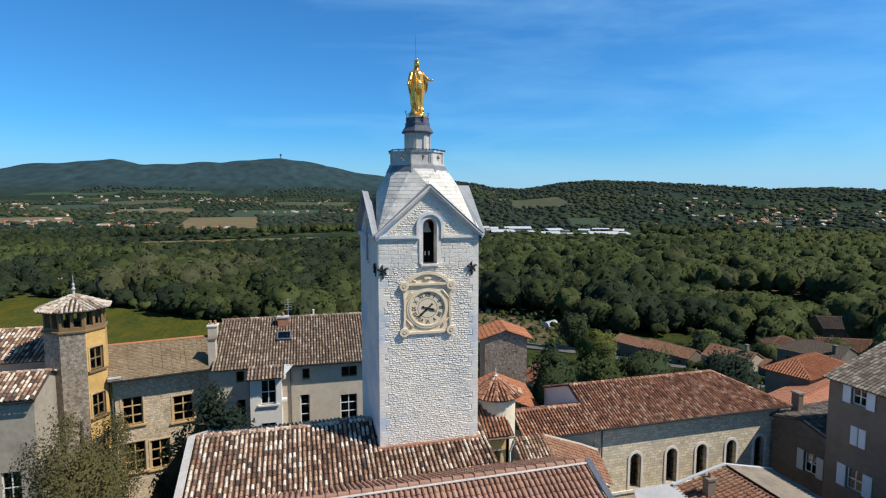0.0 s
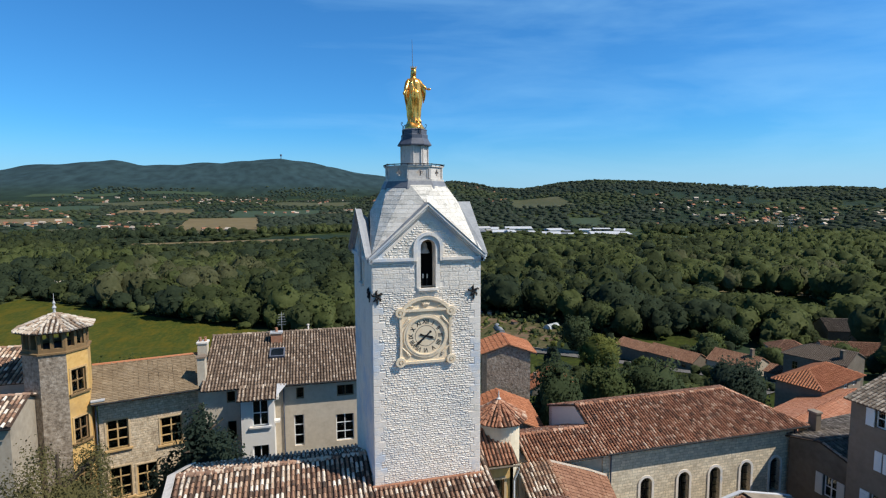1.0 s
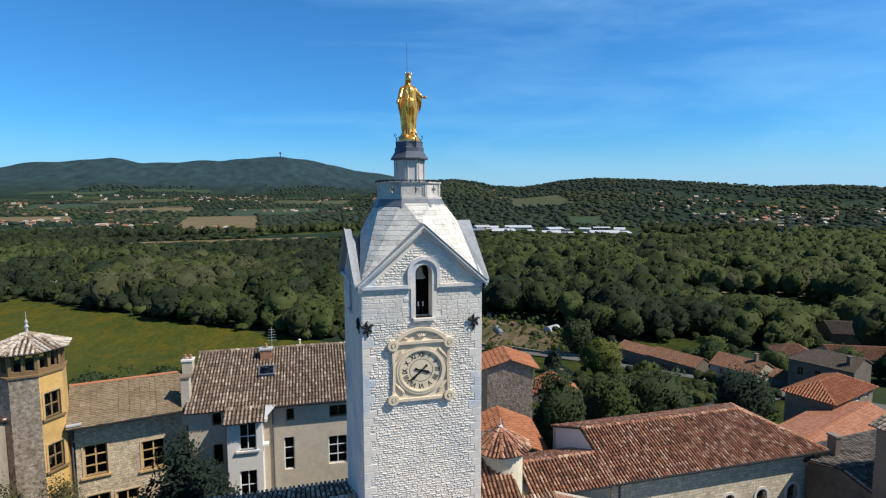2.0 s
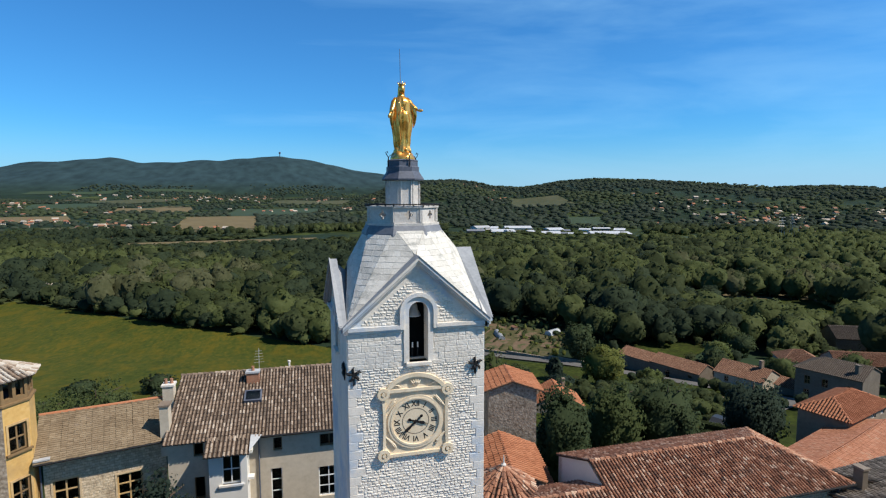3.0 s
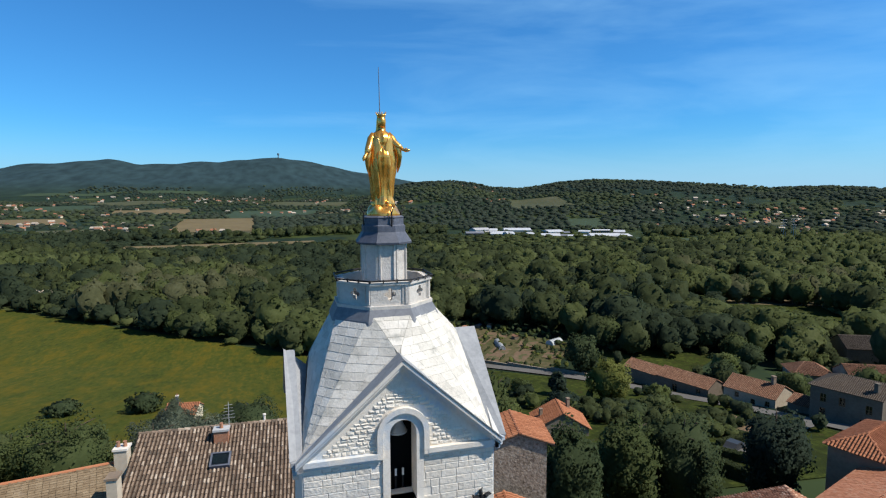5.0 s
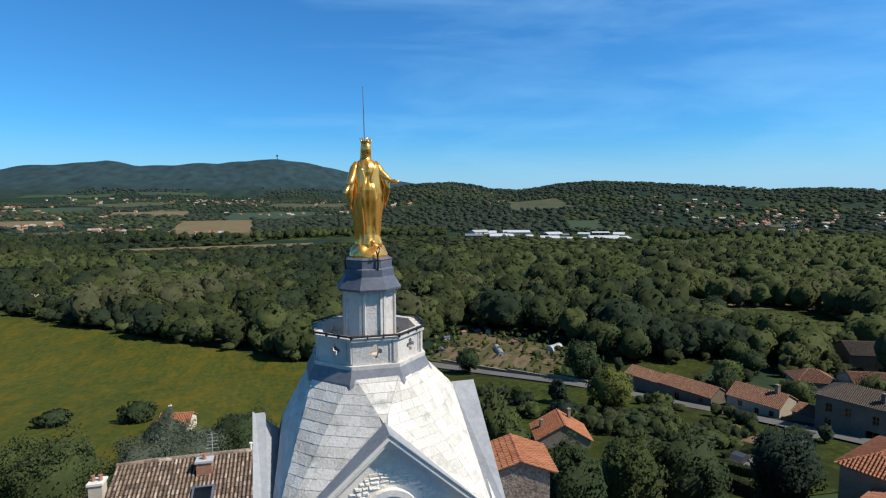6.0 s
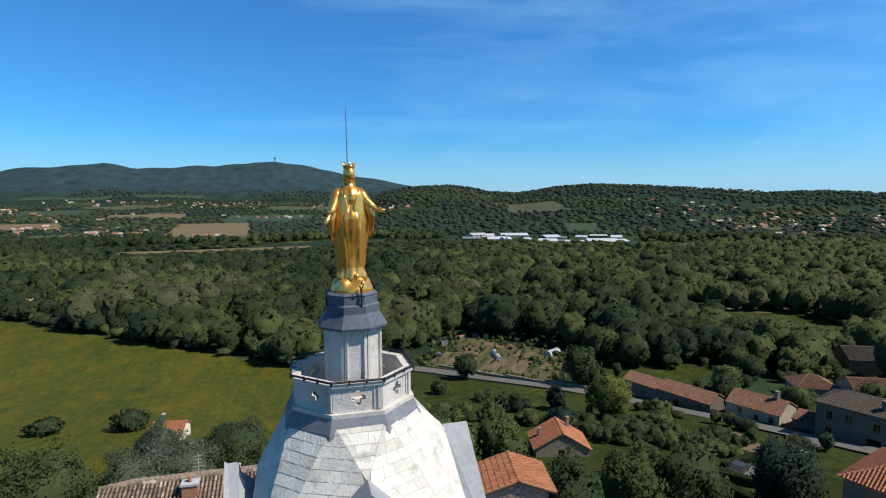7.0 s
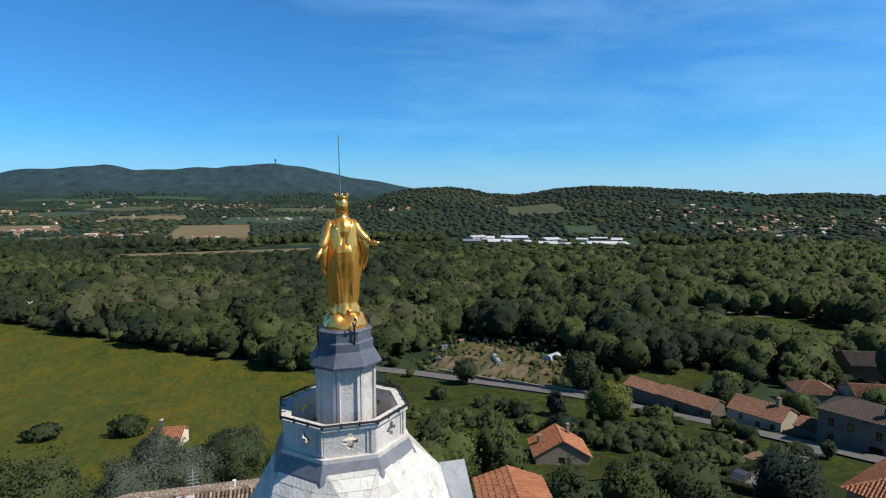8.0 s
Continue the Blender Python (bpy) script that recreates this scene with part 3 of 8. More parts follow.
CLEARING = [(160, 140), (198, 128), (224, 172), (180, 192)]
drape("clearing", CLEARING, M_LAWN, "grassy clearing in the riverside wood", "grass", up=0.2, n=24)


def ribbon(name, path, width, material, label, category, up=0.32, kind="structure"):
    """A road along points, draped on the land."""
    p = np.array(path, float)
    seg = np.concatenate([[0], np.cumsum(np.hypot(*np.diff(p, axis=0).T))])
    d = np.linspace(0, seg[-1], int(seg[-1] / 4) + 2)
    c = np.stack([np.interp(d, seg, p[:, 0]), np.interp(d, seg, p[:, 1])], -1)
    for _ in range(6):
        c[1:-1] = (c[:-2] + 2 * c[1:-1] + c[2:]) / 4
    t = np.gradient(c, axis=0)
    t /= np.hypot(t[:, 0], t[:, 1])[:, None]
    nrm = np.stack([-t[:, 1], t[:, 0]], -1)
    cols = [c + nrm * width * k for k in (-0.5, -0.17, 0.17, 0.5)]
    q = np.stack(cols, 1)
    verts = np.concatenate([q, (land(q[..., 0], q[..., 1]) + up)[..., None]], -1).reshape(-1, 3)
    n = len(c)
    i, j = np.meshgrid(np.arange(n - 1), np.arange(3), indexing="ij")
    a = i * 4 + j
    quads = np.stack([a, a + 4, a + 5, a + 1], -1).reshape(-1, 4)
    return tagged(part(name, fast_mesh(name, verts, quads[:, ::-1], True), material), label, category, kind=kind)


ROAD = [(16, 158), (41.4, 141), (57, 125), (70.4, 110.5), (77.5, 97), (83, 83), (86.3, 70), (88.2, 56), (96, 40)]
ribbon("road", ROAD, 4.4, M_ASPHALT, "narrow grey asphalt lane running past gardens and farms", "road")

# ---------------------------------------------------------------- the clock tower
TX = 0.08                    # middle of the tower
HW = 2.30                    # half its width
WALL_Y = -2.30               # front wall
Z_FOOT, Z_EAVE, Z_APEX = 24.0, 43.85, 46.0
tower = thing("clock_tower", pose(TX, 0, 0), "tall square white limestone church clock tower with four gables", "tower")
rs = random.Random(4)


def arch_points(cx, zs, r, n=10, a0=0.0, a1=180.0):
    return [(cx + r * math.cos(radians(a0 + (a1 - a0) * k / n)), zs + r * math.sin(radians(a0 + (a1 - a0) * k / n))) for k in range(n + 1)]


def slit_wall(g, m, half, z0, z1, apex, cx, ow, sill, spring, thick):
    """A gabled wall with one round-headed opening; local x along it, y inwards."""
    r = ow / 2
    head = arch_points(cx, spring, r, 12)

    def ring(y):
        left = [(-half, z0), (cx - r, z0), (cx - r, sill)]
        return y, left
    for y, flip in ((0.0, False), (thick, True)):
        xk = half * (1 - (spring - z1) / (apex - z1))
        polys = [[(-half, z0), (half, z0), (half, sill), (-half, sill)],
                 [(-half, sill), (cx - r, sill), (cx - r, spring), (-xk, spring), (-half, z1)],
                 [(cx + r, sill), (half, sill), (half, z1), (xk, spring), (cx + r, spring)]]
        topz = lambda x: z1 + (apex - z1) * (1 - abs(x) / half)  # noqa: E731
        xs = [-xk] + [p[0] for p in reversed(head)] + [xk]
        low = [spring] + [p[1] for p in reversed(head)] + [spring]
        for a in range(len(xs) - 1):
            q = [(xs[a], low[a]), (xs[a + 1], low[a + 1])]
            if xs[a] < 0 < xs[a + 1]:
                polys.append(q + [(xs[a + 1], topz(xs[a + 1])), (0, apex), (xs[a], topz(xs[a]))])
            else:
                polys.append(q + [(xs[a + 1], topz(xs[a + 1])), (xs[a], topz(xs[a]))])
        for p in polys:
            pts = [m @ Vector((x, y, z)) for x, z in p]
            g.add(pts, [tuple(range(len(p)))[::-1] if flip else tuple(range(len(p)))])
    rim = [(cx - r, sill)] + list(reversed(head)) + [(cx + r, sill)]
    for (xa, za), (xb, zb) in zip(rim, rim[1:] + rim[:1]):
        g.add([m @ Vector(p) for p in ((xa, 0, za), (xb, 0, zb), (xb, thick, zb), (xa, thick, za))], [(0, 1, 2, 3)])


SIDES = [Matrix.Rotation(radians(a), 4, "Z") @ Matrix.Translation((0, -HW, 0)) for a in (0, 90, 180, 270)]
# the left wall runs slightly outwards to the back
SIDES[3] = Matrix.Translation((-HW, -HW, 0)) @ Matrix.Rotation(radians(2.7), 4, "Z") @ Matrix.Translation((HW, HW, 0)) @ SIDES[3]
OPEN_X, OPEN_W, SILL, SPRING = 0.02, 0.63, 42.6, 44.28
for m in SIDES:
    g = Geo()
    slit_wall(g, m, HW, Z_FOOT, Z_EAVE, 45.6 if m == SIDES[3] else 45.85, OPEN_X, OPEN_W, SILL, SPRING, 0.55)
    part("wall", g, M_ASHLAR, tower, "smooth pale limestone wall")
# belfry floor, coloured black for the dark inside
part("belfry_floor", Geo().box(-HW + 0.5, -HW + 0.5, 42.0, HW - 0.5, HW - 0.5, 42.2), M_BLACK, tower)

# unseen sheet added behind the bell to blacken the belfry opening
part("bell_frame_screen", Geo().box(-1.2, -0.95, 42.2, 1.2, -0.88, 45.2), M_BLACK, tower, "black sheet added for the dark behind the bell")


def gable_trim(m):
    """Cornice, arch moulding and raking copings of one gable; local x along the wall, y inwards."""
    apex = Z_APEX - (0.25 if m == SIDES[3] else 0.0)
    for sgn in (-1, 1):
        g = Geo()
        # horizontal string course in two steps, from the corner to the arch
        a, b = sorted((sgn * (HW + 0.13), OPEN_X + sgn * 0.60))
        g.box(a, -0.12, 43.74, b, 0.02, 43.86, m)
        g.box(a, -0.07, 43.66, b, 0.02, 43.74, m)
        part("string_course", g, M_ASHLAR, tower)
        # raking cornice in three steps
        g = Geo()
        for dep, up, th in ((0.24, 0.0, 0.10), (0.18, -0.10, 0.09), (0.10, -0.19, 0.08)):
            x0, z0, x1, z1 = sgn * (HW + 0.13), Z_EAVE + 0.07 + up, 0.0, apex + up + 0.07
            pts = [(x0, -dep, z0 - th), (x1, -dep, z1 - th), (x1, -dep, z1), (x0, -dep, z0)]
            if sgn > 0:
                pts = pts[::-1]
            g.extrude([m @ Vector(p) for p in pts][::-1], (m.to_3x3() @ Vector((0, dep + 0.02, 0))))
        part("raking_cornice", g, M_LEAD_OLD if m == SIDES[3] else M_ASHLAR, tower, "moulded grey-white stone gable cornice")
    g = Geo()
    for r0, r1, dep in ((0.49, 0.62, 0.11), (0.315, 0.49, 0.05)):
        o = arch_points(OPEN_X, SPRING, r1, 14)
        i = arch_points(OPEN_X, SPRING, r0, 14)
        o = [(OPEN_X + r1, 43.72 if r0 > 0.4 else SILL)] + o + [(OPEN_X - r1, 43.72 if r0 > 0.4 else SILL)]
        i = [(OPEN_X + r0, 43.72 if r0 > 0.4 else SILL)] + i + [(OPEN_X - r0, 43.72 if r0 > 0.4 else SILL)]
        for k in range(len(o) - 1):
            q = [(o[k][0], -dep, o[k][1]), (o[k + 1][0], -dep, o[k + 1][1]), (i[k + 1][0], -dep, i[k + 1][1]), (i[k][0], -dep, i[k][1])]
            g.extrude([m @ Vector(p) for p in q][::-1], m.to_3x3() @ Vector((0, dep + 0.02, 0)))
    part("arch_moulding", g, M_ASHLAR, tower, "round white stone arch moulding")
    part("sill", Geo().box(OPEN_X - 0.42, -0.14, SILL - 0.10, OPEN_X + 0.42, 0.3, SILL, m), M_ASHLAR, tower)


for m in SIDES:
    gable_trim(m)

# roof: an eight-sided slab roof folded over the corners, between the gables
R_TOP, Z_TOP = 1.24, 46.92
E = HW + 0.03
RO = R_TOP / math.cos(radians(22.5))
oct_top = [Vector((-0.04 + RO * math.cos(radians(a)), RO * math.sin(radians(a)), Z_TOP)) for a in (-112.5, -67.5, -22.5, 22.5, 67.5, 112.5, 157.5, 202.5)]
corner = [Vector((-E, -E, Z_EAVE)), Vector((E, -E, Z_EAVE)), Vector((E, E, Z_EAVE)), Vector((-E, E, Z_EAVE))]
peak = [Vector((0, -2.02, 46.06)), Vector((2.02, 0, 46.06)), Vector((0, 2.02, 46.06)), Vector((-2.02, 0, 45.72))]
ROOF_FACES = []
for k in range(4):
    dl, dr = oct_top[2 * k], oct_top[2 * k + 1]
    ml, mr = (oct_top[2 * k - 1] + dl) / 2, (oct_top[(2 * k + 2) % 8] + dr) / 2
    far = corner[(k + 1) % 4]
    ROOF_FACES += [(k, f) for f in ([peak[k], dr, dl], [corner[k], peak[k], dl], [corner[k], dl, ml], [far, mr, dr], [far, dr, peak[k]])]
g = Geo()
for _, f in ROOF_FACES:
    g.add([p - Vector((0, 0, 0.035)) for p in f], [tuple(range(len(f)))])
part("roof_core", g, M_BED, tower, "bed of the stone slab roof")


def slabs(face, course, length, thick, seed):
    """Level courses of slabs over one sloping facet, each as eight corners."""
    r = random.Random(seed)
    nrm = (face[1] - face[0]).cross(face[2] - face[0]).normalized()
    if nrm.z < 0:
        nrm = -nrm
    across = Vector((0, 0, 1)).cross(nrm).normalized()
    z0, z1 = min(p.z for p in face), max(p.z for p in face)
    rows = max(1, round((z1 - z0) / course))

    def span(z):
        hits = []
        for p, q in zip(face, face[1:] + face[:1]):
            if min(p.z, q.z) - 1e-6 <= z <= max(p.z, q.z) + 1e-6 and abs(q.z - p.z) > 1e-6:
                hits.append(p.lerp(q, min(1, max(0, (z - p.z) / (q.z - p.z)))))
            elif abs(q.z - p.z) <= 1e-6 and abs(z - p.z) < 1e-4:
                hits += [p, q]
        hits.sort(key=lambda h: h.dot(across))
        return hits[0], hits[-1]

    for i in range(rows):
        za, zb = z0 + (z1 - z0) * i / rows, z0 + (z1 - z0) * (i + 1) / rows
        (l0, r0), (l1, r1) = span(za + 1e-4), span(zb - 1e-4)
        wide = max((r0 - l0).length, (r1 - l1).length)
        cuts = [0.0, length * r.uniform(0.3, 1.0)]
        while cuts[-1] < wide - 0.3 * length:
            cuts.append(cuts[-1] + length * r.uniform(0.7, 1.4))
        cuts[-1] = wide
        for s, e in zip(cuts, cuts[1:]):
            s, e = s / wide, e / wide
            q = [l0.lerp(r0, s), l0.lerp(r0, e), l1.lerp(r1, e), l1.lerp(r1, s)]
            lift = r.uniform(0.0, 0.006)
            mid = sum(q, Vector()) / 4
            q = [p + (mid - p) * min(0.3, 0.003 / max(0.01, (mid - p).length)) for p in q]
            yield [p - nrm * 0.07 for p in q], [q[0] + nrm * (thick + lift), q[1] + nrm * (thick + lift + 0.003), q[2] + nrm * 0.006, q[3] + nrm * 0.006]


def slab_roof():
    for k, (side, f) in enumerate(ROOF_FACES):
        if side in (0, 3) or k in (6, 7):
            for low, high in slabs(f, 0.185, 0.36, 0.007, 40 + k):
                part("roof_slab", Geo().hexa(low + high), M_SLAB_PIECE, tower)


# lead-covered roofs behind the four gables
for m in SIDES:
    g = Geo()
    for sgn in (-1, 1):
        low_gable = m == SIDES[3]
        inner = 45.36 if low_gable else Z_APEX + 0.085
        pts = [(sgn * (HW + 0.14), -0.26, Z_EAVE + 0.085), (0, -0.26, Z_APEX + (-0.16 if low_gable else 0.085)), (0, 0.32, inner), (sgn * (HW + 0.02), 0.02, Z_EAVE + 0.085)]
        if sgn < 0:
            pts = pts[::-1]
        g.extrude([m @ Vector(p) for p in pts][::-1], (0, 0, 0.03))
    part("gable_roof", g, M_LEAD_OLD, tower, "blue-grey lead sheet gable roof")

T8 = radians(22.5)
C8 = 1 / math.cos(T8)


def octagon(rings, cap=True, cx=-0.05):
    return Geo().lathe([(r * C8, z) for r, z in rings], 8, cx, 0, T8, cap)


# lead skirt, stone parapet with quatrefoils, column, cap
part("lead_skirt", octagon([(1.30, 46.64), (1.40, 46.66), (1.38, 46.73), (1.24, 47.02), (1.24, 47.06), (1.1, 47.06)]), M_SKIRT, tower, "flared grey lead apron")
part("parapet_floor", Geo().lathe([(0.01, 46.98), (1.06 * C8, 46.98)], 8, -0.05, 0, T8, False), M_LEAD, tower)


def parapet_side(k):
    """One side of the parapet with a pierced quatrefoil between sunk edges."""
    m = Matrix.Translation((-0.05, 0, 0)) @ Matrix.Rotation(radians(45 * k), 4, "Z") @ Matrix.Translation((0, -1.18, 0))
    half, zc, q = 1.18 * math.tan(T8), 47.36, 0.058
    g = Geo()
    petals = [(0.092 * math.cos(a), 0.100 * math.sin(a)) for a in (0, math.pi / 2, math.pi, 3 * math.pi / 2)]
    rim = []
    for px, pz in petals:
        a = math.atan2(pz, px)
        for t in (-112, -75, -38, 0, 38, 75, 112):
            rim.append((px + q * math.cos(a + radians(t)), zc + pz + q * math.sin(a + radians(t))))
    box = [(half, zc), (half, 47.62), (0, 47.62), (-half, 47.62), (-half, zc), (-half, 47.08), (0, 47.08), (half, 47.08)]
    for y, flip in ((0.0, False), (0.14, True)):
        hw = half if y == 0 else half - 0.14 * math.tan(T8)
        vs = [m @ Vector((x, y, z)) for x, z in rim] + [m @ Vector((max(-hw, min(hw, x)), y, z)) for x, z in box]
        n = len(rim)
        for i in range(n):
            ang = math.degrees(math.atan2(rim[i][1] - zc, rim[i][0])) % 360
            ang2 = math.degrees(math.atan2(rim[(i + 1) % n][1] - zc, rim[(i + 1) % n][0])) % 360
            a, b = int(round(ang / 45)) % 8, int(round(ang2 / 45)) % 8
            f = (i, n + a, (i + 1) % n) if a == b else (i, n + a, n + b, (i + 1) % n)
            g.add([vs[j] for j in f], [tuple(range(len(f)))[::-1] if not flip else tuple(range(len(f)))])
    for i in range(len(rim)):
        (xa, za), (xb, zb) = rim[i], rim[(i + 1) % len(rim)]
        g.add([m @ Vector(p) for p in ((xa, 0, za), (xb, 0, zb), (xb, 0.14, zb), (xa, 0.14, za))], [(0, 1, 2, 3)])
    g.box(half - 0.10, -0.03, 47.12, half - 0.02, 0.01, 47.60, m)
    g.box(half - 0.18, -0.02, 47.14, half - 0.15, 0.01, 47.58, m)
    part("parapet_panel", g, M_GREYSTONE, tower, "grey stone panel pierced with a quatrefoil")


for k in range(8):
    parapet_side(k)
part("parapet_base", octagon([(1.20, 46.96), (1.25, 46.98), (1.25, 47.08), (1.04, 47.08), (1.04, 46.96), (1.20, 46.96)], False), M_GREYSTONE, tower)
part("parapet_coping", octagon([(1.05, 47.62), (1.235, 47.60), (1.24, 47.665), (1.05, 47.675), (1.05, 47.62)], False), M_GREYSTONE, tower, "pale stone coping")
part("column", octagon([(0.60, 46.9), (0.60, 47.12), (0.555, 47.16), (0.555, 48.60), (0.58, 48.64)], cx=-0.01), M_GREYSTONE, tower, "eight-sided grey stone column")
for k in range(8):
    m = Matrix.Translation((-0.01, 0, 0)) @ Matrix.Rotation(radians(45 * k + 22.5), 4, "Z") @ Matrix.Translation((0, -0.60, 0))
    part("corner_strip", Geo().box(-0.07, -0.02, 47.16, -0.015, 0.03, 48.60, m), M_GREYSTONE, tower)
    part("corner_strip", Geo().box(0.015, -0.02, 47.16, 0.07, 0.03, 48.60, m), M_GREYSTONE, tower)
part("cap", octagon([(0.55, 48.54), (0.70, 48.56), (0.71, 48.61), (0.575, 48.83), (0.55, 48.87), (0.55, 49.03), (0.51, 49.06), (0.51, 49.22), (0.525, 49.25), (0.47, 49.29)], cx=-0.01), M_DARKLEAD, tower, "dark slate-grey sheet metal cap")

# iron hand rail on short pins round the parapet
rail = Geo()
pts = [(-0.05 + 1.255 * C8 * math.cos(T8 + 2 * T8 * k), 1.255 * C8 * math.sin(T8 + 2 * T8 * k), 47.715) for k in range(9)]
rail.tube(pts, 0.024, 6)
part("hand_rail", rail, M_IRON, tower, "thin black iron hand rail")
for k in range(24):
    f = k / 3
    i = int(f)
    p = Vector(pts[i]).lerp(Vector(pts[i + 1]), f - i)
    q = Vector((-0.05, 0, p.z)).lerp(p, 0.9)
    part("rail_pin", Geo().tube([(q.x, q.y, 47.655), (p.x, p.y, 47.665), (p.x, p.y, 47.745)], 0.02, 5), M_IRON, tower)


# ---------------------------------------------------------------- gilded statue, one plain shape
def statue():
    g = Geo()

    def rows_of(table, step):
        t = np.array(table, float)
        z = np.arange(t[0, 0], t[-1, 0] + 1e-6, step)
        return np.stack([z] + [np.interp(z, t[:, 0], t[:, k]) for k in range(1, t.shape[1])], -1)

    def body(table, folds=None, n=80, step=0.035):
        """Rings of (z, rx, ry, fold, ox, oy)."""
        rings = rows_of(table, step)
        vs = []
        for z, rx, ry, fold, ox, oy in rings:
            for k in range(n):
                a = 2 * math.pi * k / n
                w = 1 + fold * folds(a, z) if folds else 1.0
                vs.append((0.02 + ox + rx * w * math.cos(a), oy + ry * w * math.sin(a), z))
        fs = [(i * n + k, i * n + (k + 1) % n, (i + 1) * n + (k + 1) % n, (i + 1) * n + k) for i in range(len(rings) - 1) for k in range(n)]
        g.add(vs, fs + [tuple(range(n - 1, -1, -1)), tuple(range((len(rings) - 1) * n, len(rings) * n))])

    def ridge(x):
        return 1 - 2 * abs(math.sin(x))

    def gown(a, z):
        # long pleats that lean towards one knee, broken over the feet
        return 0.55 * ridge(3.5 * a + 0.9 * (z - 50) + 0.5 * math.sin(3 * a)) + 0.35 * ridge(6.5 * a - 0.7 * (z - 50) + 1.1) + 0.20 * math.sin(11 * a + 6 * math.sin(2.3 * z))

    def cloud(a, z):
        return 0.6 * ridge(2.5 * a + 5 * z) + 0.5 * math.sin(5 * a - 9 * z)

    # crumpled cloud-like globe underfoot
    body([(49.22, .43, .43, .01, .02, 0), (49.34, .445, .445, .03, .02, 0), (49.40, .42, .42, .08, .02, 0), (49.48, .37, .37, .13, .02, 0), (49.55, .31, .31, .16, .02, 0), (49.62, .20, .20, .10, .02, 0)], cloud)
    # gown, from the hem to the neck
    body([(49.50, .30, .27, .16, .03, -.02), (49.60, .31, .28, .22, .03, -.02), (49.78, .25, .225, .17, .03, -.02), (50.00, .255, .22, .14, .03, -.02), (50.30, .29, .235, .11, .02, -.03), (50.60, .315, .27, .08, .01, -.05), (50.85, .30, .275, .06, 0, -.06),
          (51.02, .255, .215, .05, 0, -.03), (51.11, .25, .215, .04, 0, -.02), (51.22, .275, .225, .08, 0, -.025), (51.33, .275, .215, .08, 0, -.015), (51.42, .245, .175, .05, 0, 0), (51.49, .15, .125, .01, 0, .01), (51.54, .082, .082, 0, 0, .0), (51.62, .075, .078, 0, .005, -.01)], gown)
    # cloak: wraps the back and flanks, hangs off both forearms, opens at the front
    table = rows_of([(49.80, .27, .25, 38, 150), (50.00, .30, .27, 34, 158), (50.25, .335, .29, 28, 162), (50.50, .375, .30, 22, 164), (50.75, .40, .30, 16, 162), (50.95, .395, .29, 12, 166), (51.12, .36, .27, 10, 168), (51.28, .325, .255, 17, 160), (51.38, .29, .215, 30, 146), (51.45, .225, .17, 46, 130)], 0.04)
    vs, m = [], 56
    for z, rx, ry, gap_r, gap_l in table:
        a0, a1 = -90 + gap_r + 6 * math.sin(7 * z), 270 - (180 - gap_l) - 4 * math.sin(6 * z + 1)
        for k in range(m + 1):
            a = radians(a0 + (a1 - a0) * k / m)
            w = 1 + 0.055 * (0.7 * ridge(4.5 * a + 0.8 * z) + 0.5 * math.sin(11 * a + 2.0 * z)) * min(1.0, (51.55 - z) * 1.3)
            low = 0.14 * math.cos(a) ** 2 if z < 50.05 else 0.0
            for inner in (0, 1):
                vs.append((0.03 + (rx * w - 0.022 * inner) * math.cos(a), (ry * w - 0.022 * inner) * math.sin(a) + 0.01, z - low))
    row = 2 * (m + 1)
    fs = []
    for i in range(len(table) - 1):
        for k in range(m):
            p = i * row + 2 * k
            fs += [(p, p + 2, p + 2 + row, p + row), (p + 1, p + 1 + row, p + 3 + row, p + 3)]
        p = i * row
        fs += [(p, p + row, p + row + 1, p + 1), (p + 2 * m, p + 2 * m + 1, p + row + 2 * m + 1, p + row + 2 * m)]
    fs += [(2 * k, 2 * k + 1, 2 * k + 3, 2 * k + 2) for k in range(m)]
    g.add(vs, fs)
    # cloth falling from the forearms to a point
    for pts, widths in (([(0.33, -0.10, 51.16), (0.43, -0.17, 51.02), (0.46, -0.16, 50.82), (0.45, -0.13, 50.60), (0.42, -0.10, 50.42)], [.07, .095, .075, .05, .012]),
                        ([(-0.27, -0.08, 51.12), (-0.36, -0.16, 50.95), (-0.38, -0.16, 50.75), (-0.36, -0.13, 50.52), (-0.32, -0.10, 50.30)], [.07, .09, .075, .05, .012])):
        g.tube(pts, widths, 12)
    # arms, wrists and open palms
    g.tube([(0.19, 0.0, 51.42), (0.28, -0.04, 51.31), (0.35, -0.10, 51.18), (0.45, -0.19, 51.08), (0.52, -0.24, 51.03)], [0.085, 0.10, 0.098, 0.085, 0.055], 14)
    g.tube([(0.50, -0.23, 51.04), (0.56, -0.27, 51.0), (0.61, -0.30, 50.99), (0.67, -0.33, 50.99), (0.715, -0.35, 51.0)], [0.045, 0.036, 0.05, 0.042, 0.014], 10)
    g.tube([(0.58, -0.28, 51.01), (0.62, -0.33, 51.05)], [0.022, 0.012], 8)
    g.tube([(-0.18, 0.0, 51.41), (-0.26, -0.04, 51.28), (-0.31, -0.11, 51.12), (-0.37, -0.22, 50.98), (-0.41, -0.29, 50.90)], [0.085, 0.10, 0.098, 0.085, 0.055], 14)
    g.tube([(-0.40, -0.28, 50.92), (-0.44, -0.33, 50.85), (-0.47, -0.37, 50.80), (-0.505, -0.41, 50.74), (-0.52, -0.43, 50.69)], [0.045, 0.036, 0.05, 0.042, 0.014], 10)
    g.tube([(-0.45, -0.35, 50.84), (-0.43, -0.41, 50.80)], [0.022, 0.012], 8)
